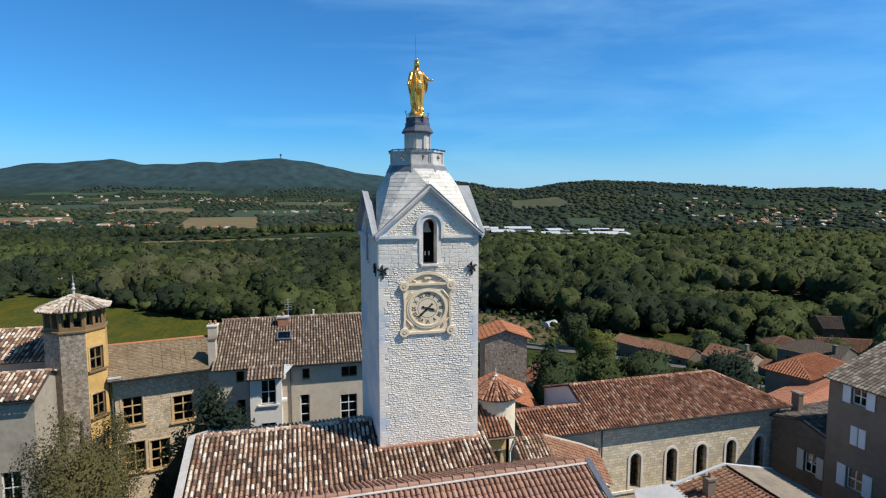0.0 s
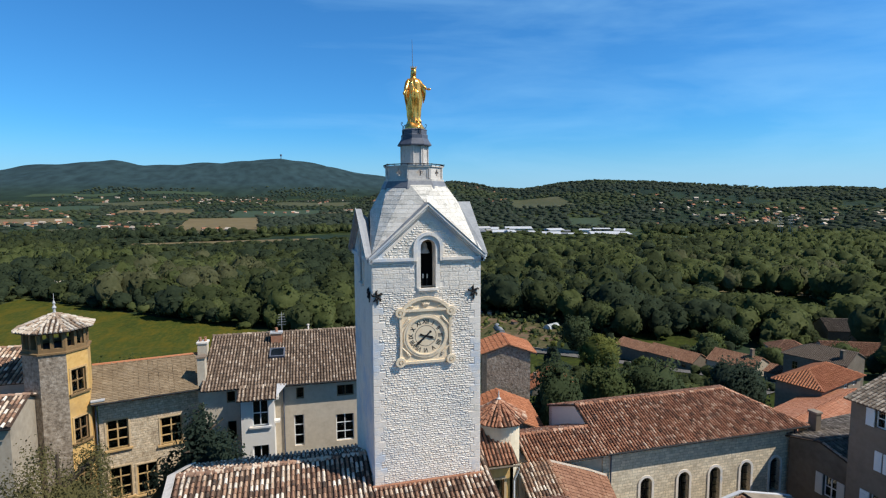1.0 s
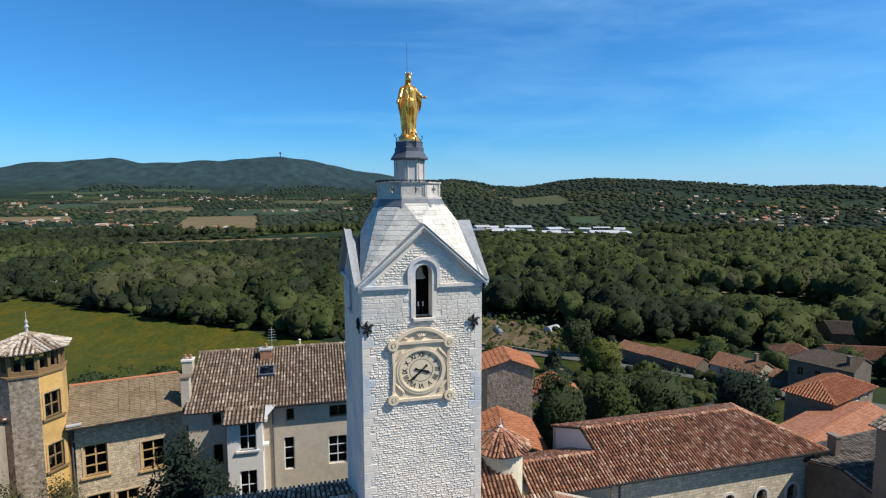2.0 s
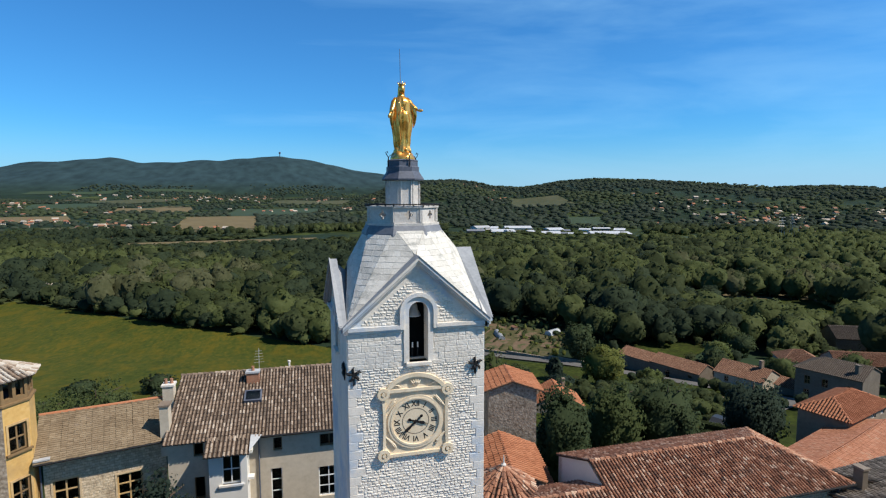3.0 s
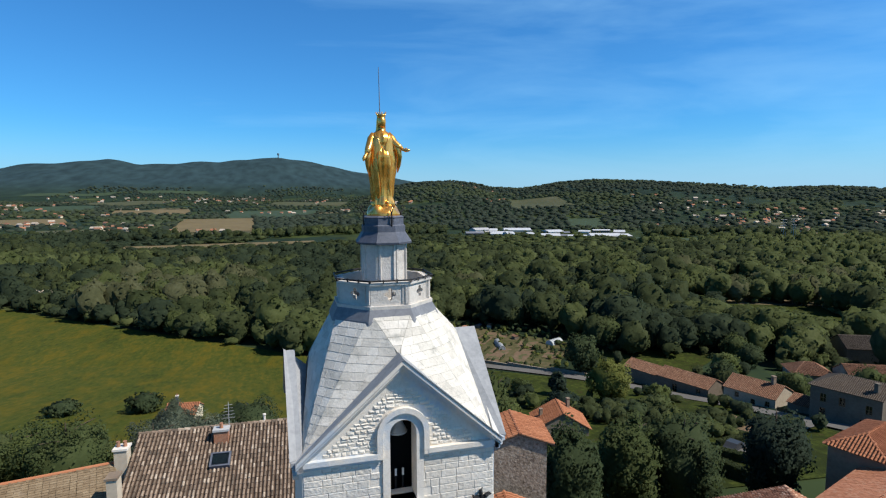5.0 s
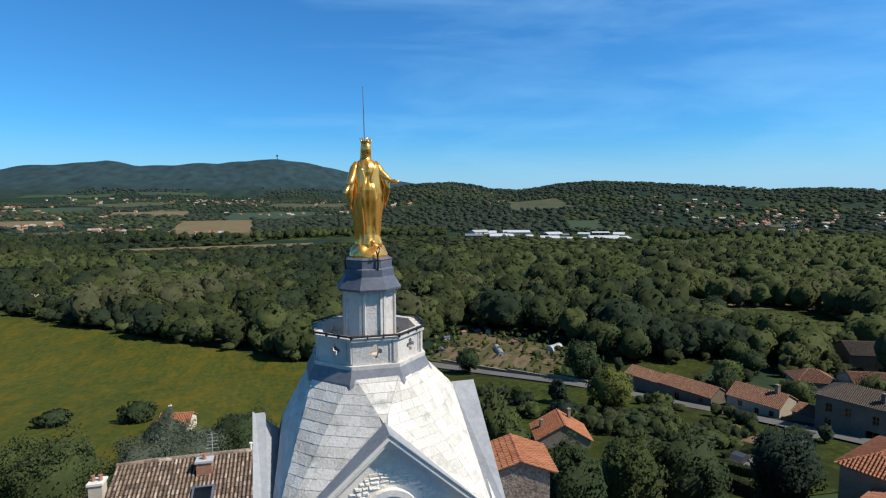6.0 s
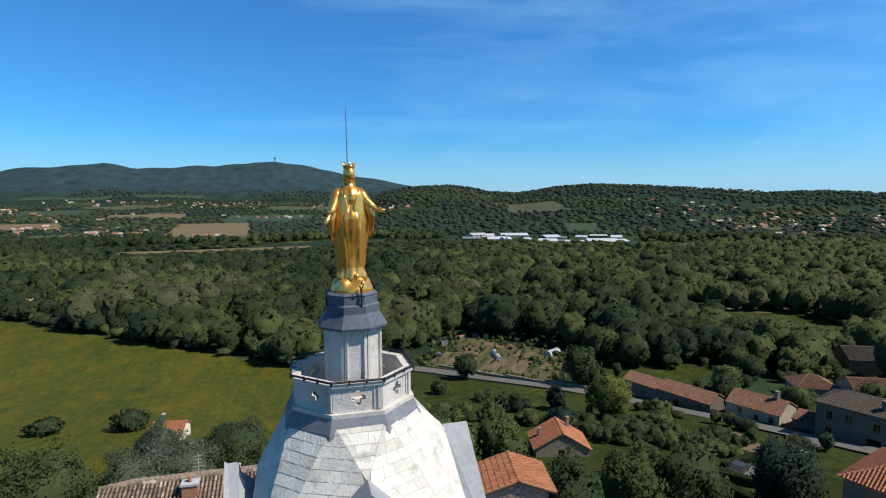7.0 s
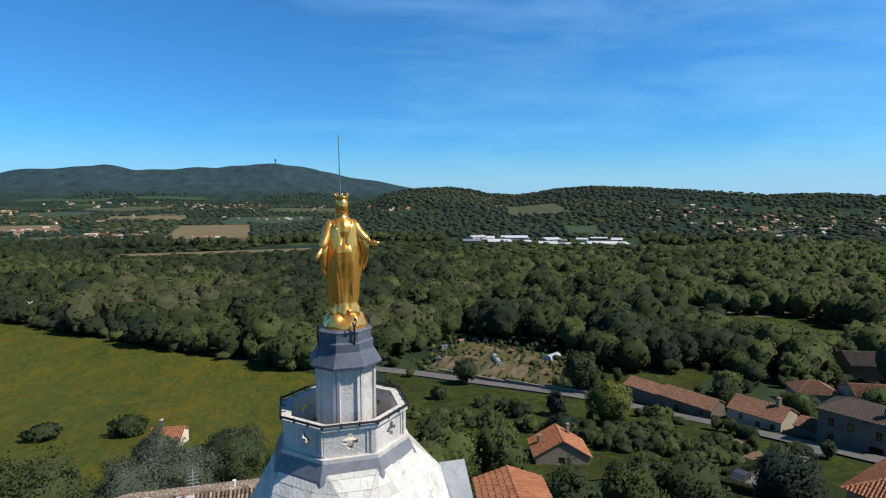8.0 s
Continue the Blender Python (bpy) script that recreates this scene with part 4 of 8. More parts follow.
    # head turned a little, long hair, veil on the shoulders
    body([(51.57, .035, .04, 0, .012, -.05), (51.61, .072, .085, 0, .015, -.055), (51.67, .092, .11, 0, .015, -.05), (51.74, .102, .122, 0, .015, -.045), (51.81, .102, .118, 0, .012, -.03), (51.87, .085, .10, 0, .005, -.01), (51.92, .03, .035, 0, 0, 0)], n=32, step=0.03)
    g.tube([(0.045, -0.14, 51.77), (0.055, -0.158, 51.715), (0.048, -0.135, 51.70)], [0.012, 0.018, 0.012], 8)
    body([(51.36, .15, .08, .06, 0, .09), (51.48, .135, .09, .07, 0, .08), (51.58, .118, .10, .07, 0, .065), (51.70, .118, .11, .06, 0, .05), (51.80, .115, .115, .04, 0, .035), (51.88, .095, .10, .02, 0, .02), (51.93, .03, .03, 0, 0, .02)], lambda a, z: math.sin(13 * a + 4 * math.sin(5 * z)), 48, 0.03)
    # crown of eight flared leaves on a band
    vs, fs, n = [], [], 64
    for k in range(n):
        a = 2 * math.pi * k / n
        tip = max(0.0, math.cos(8 * a)) ** 1.5
        for r0, up in ((0.112, 51.85), (0.118, 51.90), (0.122 + 0.028 * tip, 51.915 + 0.075 * tip)):
            vs += [(0.02 + r0 * math.cos(a), -0.005 + 1.05 * r0 * math.sin(a), up), (0.02 + (r0 - 0.014) * math.cos(a), -0.005 + 1.05 * (r0 - 0.014) * math.sin(a), up)]
    for k in range(n):
        p, q = 6 * k, 6 * ((k + 1) % n)
        for e in (0, 2):
            fs += [(p + e, q + e, q + e + 2, p + e + 2), (p + e + 1, p + e + 3, q + e + 3, q + e + 1)]
        fs += [(p + 4, q + 4, q + 5, p + 5)]
    g.add(vs, fs)
    # girdle, its hanging end, and a foot
    g.tube([(-0.21, -0.08, 51.10), (-0.12, -0.175, 51.10), (0.0, -0.205, 51.095), (0.12, -0.18, 51.10), (0.23, -0.08, 51.11)], 0.024, 8)
    g.tube([(-0.02, -0.21, 51.09), (-0.05, -0.27, 50.90), (-0.02, -0.295, 50.72)], [0.03, 0.02, 0.03], 8)
    g.tube([(0.10, -0.20, 49.66), (0.12, -0.31, 49.62)], [0.06, 0.03], 10)
    ob = part("statue", g.mesh("statue", True), M_GOLD)
    ob.matrix_basis = pose(TX - 0.045, 0, 0)
    return tagged(ob, "gilded standing robed statue with open arms on a globe", "statue")


statue()
rod = thing("lightning_rod", pose(0.035, 0.08, 51.9, 0, -0.9, 0), "thin grey metal lightning rod rising behind the statue", "lightning rod")
part("rod", Geo().tube([(0, 0, -0.1), (0, 0, 0.7), (0, 0, 1.25)], [0.014, 0.011, 0.008], 6), M_SKIRT, rod)
for a in (-75, 20, 110, 200):
    c, s = math.cos(radians(a)), math.sin(radians(a))
    P = lambda r, z: (TX - 0.02 + 0.93 * r * c, 0.93 * r * s, z)  # noqa: E731
    br = thing("iron_bracket", pose(0, 0, 0), "curled black iron bracket at the statue's foot", "bracket", "brackets at the statue's foot")
    part("stem", Geo().tube([P(0.60, 49.02), P(0.62, 49.2), P(0.60, 49.36), P(0.52, 49.44)], 0.022, 6), M_IRON, br)
    part("curl", Geo().tube([P(0.60, 49.36), P(0.68, 49.44), P(0.72, 49.52), P(0.66, 49.56), P(0.62, 49.50)], 0.015, 6), M_IRON, br)

# ---------------------------------------------------------------- clock
def text_mesh(txt, size, depth):
    cu = bpy.data.curves.new("numeral", "FONT")
    cu.body, cu.size, cu.extrude, cu.align_x, cu.align_y, cu.offset = txt, size, depth, "CENTER", "CENTER", 0.006
    cu.resolution_u = 2
    tmp = bpy.data.objects.new("numeral", cu)
    scene.collection.objects.link(tmp)
    me = bpy.data.meshes.new_from_object(tmp.evaluated_get(bpy.context.evaluated_depsgraph_get()))
    bpy.data.objects.remove(tmp)
    bpy.data.curves.remove(cu)
    return me


def tower_clock():
    cx, cz = -0.02, 40.60
    ob = thing("tower_clock", pose(cx, WALL_Y + 0.07, cz) @ Matrix.Diagonal((1.07, 1.0, 1.03, 1.0)), "cream carved stone clock with a white roman dial", "clock")

    def arc(r0, r1, y0, y1, a0=0, a1=360, n=48, ox=0, oz=0, g=None):
        g = g or Geo()
        full = a1 - a0 >= 360
        vs, fs = [], []
        for k in range(n if full else n + 1):
            a = radians(a0 + (a1 - a0) * k / n)
            for r, y in ((r1, y0), (r1, y1), (r0, y1), (r0, y0)):
                vs.append((ox + r * math.cos(a), y, oz + r * math.sin(a)))
        m = len(vs) // 4
        for k in range(n):
            p, q = 4 * k, 4 * ((k + 1) % m)
            fs += [(p + e, q + e, q + (e + 1) % 4, p + (e + 1) % 4) for e in range(4)]
        if not full:
            fs += [(0, 1, 2, 3), (4 * m - 1, 4 * m - 2, 4 * m - 3, 4 * m - 4)]
        return g.add(vs, fs)

    def disc(r, y0, y1, n=48):
        return Geo().extrude([(r * math.cos(2 * math.pi * k / n), y0, r * math.sin(2 * math.pi * k / n)) for k in range(n)], (0, y1 - y0, 0))

    g = Geo()
    # body with softly waisted sides
    side = [(1.06 - 0.05 * math.sin(math.pi * k / 8), -1.08 + 2.12 * k / 8) for k in range(9)]
    outline = side + [(-x, z) for x, z in reversed(side)]
    g.extrude([(x, 0.03, z) for x, z in outline], (0, -0.13, 0))
    part("case", g, M_CREAM, ob)
    g = Geo()
    for s in (1, -1):
        for (xa, za), (xb, zb) in zip(side, side[1:]):
            g.hexa([(s * xa, -0.10, za), (s * (xa - 0.09), -0.10, za), (s * (xb - 0.09), -0.10, zb), (s * xb, -0.10, zb), (s * xa, -0.17, za), (s * (xa - 0.09), -0.16, za), (s * (xb - 0.09), -0.16, zb), (s * xb, -0.17, zb)])
    g.box(-1.06, -0.17, -1.10, 1.06, -0.10, -1.0)
    g.box(-1.02, -0.19, 1.02, 1.02, -0.10, 1.12)
    part("border_moulding", g, M_CREAM, ob)
    g = arc(1.06, 1.18, 0.02, -0.20, 38, 142, 22, 0, 0.43)
    a = [(1.06 * math.cos(radians(38 + 104 * k / 16)), 0.43 + 1.06 * math.sin(radians(38 + 104 * k / 16))) for k in range(17)]
    g.extrude([(x, 0.02, z) for x, z in a], (0, -0.12, 0))
    part("pediment", g, M_CREAM, ob, "curved cream stone pediment")
    g = Geo()
    for t in (-34, -17, 0, 17, 34):
        c, s = math.sin(radians(t)), math.cos(radians(t))
        g.tube([(0.04 * c, -0.12, 1.16), (0.17 * c, -0.16, 1.16 + 0.15 * s), (0.30 * c, -0.14, 1.16 + 0.27 * s)], [0.015, 0.035, 0.012], 6)
    part("shell_ornament", g, M_CREAM, ob)
    for s in (1, -1):
        g = Geo()
        g.tube([(s * 0.85, -0.13, 1.17), (s * 0.66, -0.15, 1.27), (s * 0.52, -0.14, 1.22), (s * 0.45, -0.13, 1.17)], [0.03, 0.045, 0.03, 0.012], 6)
        part("leaf_ornament", g, M_CREAM, ob)
    for sx, sz in ((-1, 1), (1, 1), (-1, -1), (1, -1)):
        g = arc(0.09, 0.19, 0.0, -0.22, 0, 360, 18, sx * 1.0, sz * 1.0 + 0.0)
        arc(0.002, 0.06, 0.0, -0.24, 0, 360, 10, sx * 1.0, sz * 1.0, g)
        arc(0.05, 0.10, 0.0, -0.17, 0, 360, 12, sx * 1.0, sz * 1.0, g)
        part("scroll", g, M_CREAM, ob, "round carved scroll")
        g = Geo()
        for b in (0.20, 0.30):
            g.tube([(sx * (0.93 - 0.2 * k), -0.12 - 0.03 * (k > 0.2), sz * (0.93 - 0.2 * k)) if False else (sx * (0.95 - 0.30 * k - b * 0.9 * math.sin(math.pi * k) * 0.5), -0.13, sz * (0.45 + 0.42 * k + 0.10 * math.sin(math.pi * k) - 0.05)) for k in (0, 0.25, 0.5, 0.75, 1)], [0.02, 0.04, 0.045, 0.035, 0.015], 6)
        part("leaf_ornament", g, M_CREAM, ob)
    g = arc(0.80, 0.88, -0.08, -0.15)
    arc(0.745, 0.80, -0.08, -0.165, g=g)
    part("dial_ring", g, M_CREAM, ob, "cream stone ring round the dial")
    part("dial", disc(0.76, -0.04, -0.092), M_DIAL, ob, "off-white enamel clock dial")
    part("inner_ring", arc(0.405, 0.425, -0.08, -0.102), M_IRON_SOFT, ob)
    part("dial_centre", disc(0.40, -0.08, -0.099), M_CREAM, ob)
    for k, txt in enumerate(["XII", "I", "II", "III", "IIII", "V", "VI", "VII", "VIII", "IX", "X", "XI"]):
        me = text_mesh(txt, 0.25, 0.006)
        nob = part("numeral", me, M_IRON, ob)
        a = radians(-30 * k)
        nob.matrix_basis = Matrix.Translation((0.575 * math.sin(-a), -0.098, 0.575 * math.cos(a))) @ Matrix.Rotation(-a, 4, "Y") @ Matrix.Rotation(radians(90), 4, "X") @ Matrix.Diagonal((0.85, 1.0, 1.0, 1))

    def pointer(name, deg, length, tail, w, y):
        a = radians(deg)
        m = Matrix.Rotation(a, 4, "Y")
        p = [(-w * 0.5, -tail), (w * 0.5, -tail), (w * 0.6, 0), (w * 1.3, length * 0.62), (w * 0.4, length * 0.72), (0, length), (-w * 0.4, length * 0.72), (-w * 1.3, length * 0.62), (-w * 0.6, 0)]
        g = Geo().extrude([m @ Vector((x, y, z)) for x, z in p], (0, -0.012, 0))
        g.lathe([(0.05, -0.006), (0.05, 0.006)], 10)
        h = Geo()
        h.add([m @ Vector((0.05 * math.cos(2 * math.pi * k / 10), y - 0.012 * s, -tail + 0.05 * math.sin(2 * math.pi * k / 10))) for s in (0, 1) for k in range(10)], [tuple(range(10)), tuple(range(19, 9, -1))] + [(k, (k + 1) % 10, 10 + (k + 1) % 10, 10 + k) for k in range(10)])
        h.extrude([m @ Vector((x, y, z)) for x, z in p], (0, -0.012, 0))
        part(name, h, M_IRON, ob, "dark iron pointer")

    pointer("hour_pointer", 108, 0.42, 0.20, 0.045, -0.118)
    pointer("minute_pointer", 227, 0.66, 0.24, 0.04, -0.134)
    part("hub", Geo().tube([(0, -0.09, 0), (0, -0.155, 0)], 0.05, 10), M_IRON, ob)


M_IRON_SOFT = surface("worn_black_paint", [(0.06, 0.055, 0.05), (0.10, 0.09, 0.08)], 8.0, 0.7)
tower_clock()


# ---------------------------------------------------------------- wall ties and bell
def wall_tie(m):
    ob = thing("wall_tie", m, "black wrought-iron flower-shaped wall tie", "wall tie", "wall ties")
    for k in range(5):
        a = radians(90 + 72 * k + 8)
        c, s = math.cos(a), math.sin(a)
        part("petal", Geo().tube([(0.03 * c, -0.04, 0.03 * s), (0.12 * c - 0.02 * s, -0.07, 0.12 * s), (0.20 * c, -0.06, 0.20 * s), (0.25 * c + 0.05 * s, -0.05, 0.25 * s - 0.05 * c)], [0.03, 0.055, 0.045, 0.02], 6), M_IRON, ob)
    part("boss", Geo().tube([(0, 0.02, 0), (0, -0.10, 0)], 0.06, 8), M_IRON, ob)
    part("anchor_bar", Geo().box(-0.025, -0.05, -0.36, 0.025, -0.01, 0.10), M_IRON, ob)


for x, z in ((-2.02, 42.36), (2.04, 42.40)):
    wall_tie(pose(x, WALL_Y - 0.02, z))
wall_tie(pose(TX - HW - 0.02, -1.85, 42.4, 0, 0, -90))
bell = thing("bell", pose(TX + 0.02, -1.55, 44.1), "pale bronze bell hanging in the belfry opening", "bell")
part("body", Geo().lathe([(0.24, -0.10), (0.22, -0.04), (0.15, 0.08), (0.12, 0.26), (0.05, 0.34)], 20), M_GREYSTONE, bell, smooth=True)
part("beam", Geo().box(-0.9, -0.08, 0.34, 0.9, 0.08, 0.5), M_FRAME, bell)
part("mouth_rim", Geo().lathe([(0.24, -0.13), (0.25, -0.10), (0.22, -0.09)], 20), M_ASHLAR, bell)
for x in (-0.06, 0.12):
    st = thing("floor_light", pose(TX + x, -1.7, 42.2), "small white standing fitting inside the belfry", "lamp")
    part("stem", Geo().box(-0.02, -0.02, 0, 0.02, 0.02, 0.9), M_IRON, st)
    part("lens", Geo().box(-0.025, -0.03, 0.72, 0.025, -0.02, 0.9), M_WHITE, st)

# ---------------------------------------------------------------- building helpers
def wall_plate(g, origin, turn, length, z0, z1, holes=(), thick=0.45, gable=None, inset=0.0):
    """A wall with rectangular openings (x0, x1, z0, z1). Local x runs along it, y inwards. gable: extra height at mid-length.
    inset: how far the wall stops short of the corners, where the side walls stand."""
    m = Matrix.Translation(origin) @ Matrix.Rotation(radians(turn), 4, "Z") @ Matrix.Translation((inset, 0, 0))
    length -= 2 * inset
    holes = [(a - inset, b - inset, c, d) for a, b, c, d in holes]
    xs = sorted({0.0, length, *(h[0] for h in holes), *(h[1] for h in holes)})
    zs = sorted({z0, z1, *(h[2] for h in holes), *(h[3] for h in holes)})
    for xa, xb in zip(xs, xs[1:]):
        for za, zb in zip(zs, zs[1:]):
            xm, zm = (xa + xb) / 2, (za + zb) / 2
            if any(h[0] < xm < h[1] and h[2] < zm < h[3] for h in holes):
                continue
            for y, flip in ((0, False), (thick, True)):
                p = [m @ Vector(q) for q in ((xa, y, za), (xb, y, za), (xb, y, zb), (xa, y, zb))]
                g.add(p, [(3, 2, 1, 0) if flip else (0, 1, 2, 3)])
    for a, b, c, d in holes:
        rim = [(a, c), (b, c), (b, d), (a, d)]
        for (xa, za), (xb, zb) in zip(rim, rim[1:] + rim[:1]):
            g.add([m @ Vector(q) for q in ((xa, 0, za), (xa, thick, za), (xb, thick, zb), (xb, 0, zb))], [(0, 1, 2, 3)])
    for q in (((0, 0, z0), (0, thick, z0), (0, thick, z1), (0, 0, z1)), ((length, 0, z0), (length, 0, z1), (length, thick, z1), (length, thick, z0)),
              ((0, 0, z1), (0, thick, z1), (length, thick, z1), (length, 0, z1))):
        g.add([m @ Vector(p) for p in q], [(3, 2, 1, 0)])
    if gable:
        top = gable if isinstance(gable, tuple) else (length / 2, gable)
        pts = [m @ Vector(p) for p in ((0, 0, z1), (length, 0, z1), (top[0], 0, z1 + top[1]))]
        g.extrude([pts[0], pts[2], pts[1]], m.to_3x3() @ Vector((0, thick, 0)))


def tile_slope(g_slab, g_tiles, poly, pitch=0.25, expose=0.36, seed=1, kind="canal", thick=0.07, single=None):
    """One roof slope. poly: corners, the first edge being the eave, counter-clockwise seen from above."""
    poly = [Vector(p) for p in poly]
    u = (poly[1] - poly[0]).normalized()
    n = u.cross(poly[-1] - poly[0]).normalized()
    if n.z < 0:
        n = -n
    v = n.cross(u)
    g_slab.extrude([p - n * thick for p in poly], n * thick)
    flat = [((p - poly[0]).dot(u), (p - poly[0]).dot(v)) for p in poly]
    r = random.Random(seed)
    umin, umax, vmax = min(f[0] for f in flat), max(f[0] for f in flat), max(f[1] for f in flat)

    def inn(a, b):
        for (x0, y0), (x1, y1) in zip(flat, flat[1:] + flat[:1]):
            if (x1 - x0) * (b - y0) - (y1 - y0) * (a - x0) < -0.02:
                return False
        return True

    half = pitch * 0.325
    cols, rows = int((umax - umin) / pitch) + 1, int(vmax / expose) + 1
    for i in range(cols):
        a = umin + (i + 0.5) * pitch
        wob = r.uniform(-0.012, 0.012)
        for j in range(rows):
            b = j * expose - 0.05
            if not inn(a, max(b + expose * 0.6, 0.02)):
                continue
            L = expose + 0.07
            rr = half * r.uniform(0.94, 1.06)
            o = poly[0] + u * (a + wob + r.uniform(-0.01, 0.01)) + v * (b + r.uniform(-0.02, 0.02))
            lift = 0.025 + r.uniform(0, 0.015)
            if kind == "canal":
                vs = []
                for w, rad, up in ((0, rr, lift), (L, rr * 0.84, 0.0)):
                    for k in range(5):
                        an = math.pi * k / 4
                        vs.append(o + v * w + u * (rad * math.cos(an)) + n * (up + rad * 1.25 * math.sin(an)))
                fs = [(k, k + 1, k + 6, k + 5) for k in range(4)] + [(4, 3, 2, 1, 0)]
            else:
                wv = pitch * 0.48
                q = [o - u * wv, o + u * wv, o + u * wv + v * L, o - u * wv + v * L]
                vs = [q[0], q[1], q[2], q[3], q[0] + n * (lift + 0.012), q[1] + n * (lift + 0.012), q[2] + n * 0.006, q[3] + n * 0.006]
                fs = [(4, 5, 6, 7), (0, 1, 5, 4), (1, 2, 6, 5), (3, 0, 4, 7)]
            if single is not None and single[0](o):
                single[2].append((vs, fs))
            else:
                g_tiles.add(vs, fs)
    return u, v, n


def ridge_tiles(g, a, b, r=0.13, step=0.36, seed=3):
    """Rounded cover tiles along a ridge or a hip."""
    a, b = Vector(a), Vector(b)
    d = (b - a).normalized()
    s = d.cross(Vector((0, 0, 1))).normalized()
    n = s.cross(d)
    rr = random.Random(seed)
    k = max(1, int((b - a).length / step))
    for i in range(k):
        o = a + d * (b - a).length * i / k
        vs = []
        for w, rad, up in ((0, r, 0.03 + rr.uniform(0, 0.015)), ((b - a).length / k + 0.05, r * 0.86, 0.0)):
            vs += [o + d * w + s * (rad * math.cos(math.pi * q / 4)) + n * (up - 0.03 + rad * 0.9 * math.sin(math.pi * q / 4)) for q in range(5)]
        g.add(vs, [(q + 1, q, q + 5, q + 6) for q in range(4)] + [(0, 1, 2, 3, 4)])


def roof(parent, slopes, material, ridges=(), label="", pitch=0.25, expose=0.36, seed=1, kind="canal", slab=None, name="roof", single=None):
    s, t = Geo(), Geo()
    for i, poly in enumerate(slopes):
        tile_slope(s, t, poly, pitch, expose, seed + i, kind, single=single)
    for i, (a, b) in enumerate(ridges):
        ridge_tiles(t, a, b, seed=seed + 50 + i)
    part(name, s, slab or (M_CHANNEL_SHADE if kind == "canal" else material), parent, label)
    part("roof_tiles", t, material, parent, kind="stuff")


def window(parent, m, w, h, cross=(2, 2), frame=M_FRAME, bar=0.05, depth=0.18, surround=None, sill=None, shutters=None, surround_w=0.14):
    """A window in a hole of w by h; m places its lower left corner on the wall's face (x along, y inwards)."""
    ob = new("window")
    ob.empty_display_size = 0.2
    ob.parent = parent
    ob.matrix_basis = m
    f = Geo()
    b = bar
    for x in (0.0, w - b):
        f.box(x, depth, 0, x + b, depth + 0.06, h)
    for z in (0.0, h - b):
        f.box(b, depth, z, w - b, depth + 0.06, z + b)
    for i in range(1, cross[0]):
        x = w * i / cross[0]
        f.box(x - b / 2, depth, b, x + b / 2, depth + 0.06, h - b)
    for j in range(1, cross[1]):
        z = h * j / cross[1]
        f.box(b, depth + 0.01, z - b / 2, w - b, depth + 0.055, z + b / 2)
    part("window_frame", f, frame, ob)
    for i in range(cross[0]):
        for j in range(cross[1]):
            x0, x1, z0, z1 = w * i / cross[0], w * (i + 1) / cross[0], h * j / cross[1], h * (j + 1) / cross[1]
            part("pane", Geo().box(x0 + b * 0.4, depth + 0.025, z0 + b * 0.4, x1 - b * 0.4, depth + 0.032, z1 - b * 0.4), M_GLASS, ob)
    # added black sheet stands for the unlit room behind the panes
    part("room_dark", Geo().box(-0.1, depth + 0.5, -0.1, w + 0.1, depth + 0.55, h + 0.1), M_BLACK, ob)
    if surround:
        g = Geo()
        s = surround_w
        g.box(-s, -0.035, -s, 0, 0.06, h + s).box(w, -0.035, -s, w + s, 0.06, h + s).box(0, -0.035, h, w, 0.06, h + s)
        part("surround", g, surround, ob)
    if sill:
        part("window_sill", Geo().box(-0.2, -0.14, -0.12, w + 0.2, 0.15, 0.0), sill, ob)
    if shutters:
        for side in (0, 1):
            g = Geo()
            sw = w / 2 + 0.04
            x0 = -sw - 0.02 if side == 0 else w + 0.02
            g.box(x0, -0.07, -0.03, x0 + sw, -0.03, h + 0.03)
            for z in (0.12 * h, 0.8 * h):
                g.box(x0 + 0.03, -0.09, z, x0 + sw - 0.03, -0.07, z + 0.07)
            part("shutter", g, shutters, ob)
    return ob


def chimney(x, y, z0, z1, w, d, material, label, rz=0, pots=1, cap=M_ASHLAR):
    ob = thing("chimney", pose(x, y, z0, 0, 0, rz), label, "chimney")
    h = z1 - z0
    part("chimney_body", Geo().box(-w / 2, -d / 2, -1.0, w / 2, d / 2, h - 0.12), material, ob)
    part("crown", Geo().box(-w / 2 - 0.06, -d / 2 - 0.06, h - 0.12, w / 2 + 0.06, d / 2 + 0.06, h), cap, ob)
    for k in range(pots):
        x0 = (k - (pots - 1) / 2) * 0.35
        part("chimney_pot", Geo().lathe([(0.11, h), (0.09, h + 0.28), (0.11, h + 0.3)], 10, x0, 0), M_TILE_RED, ob)
    return ob

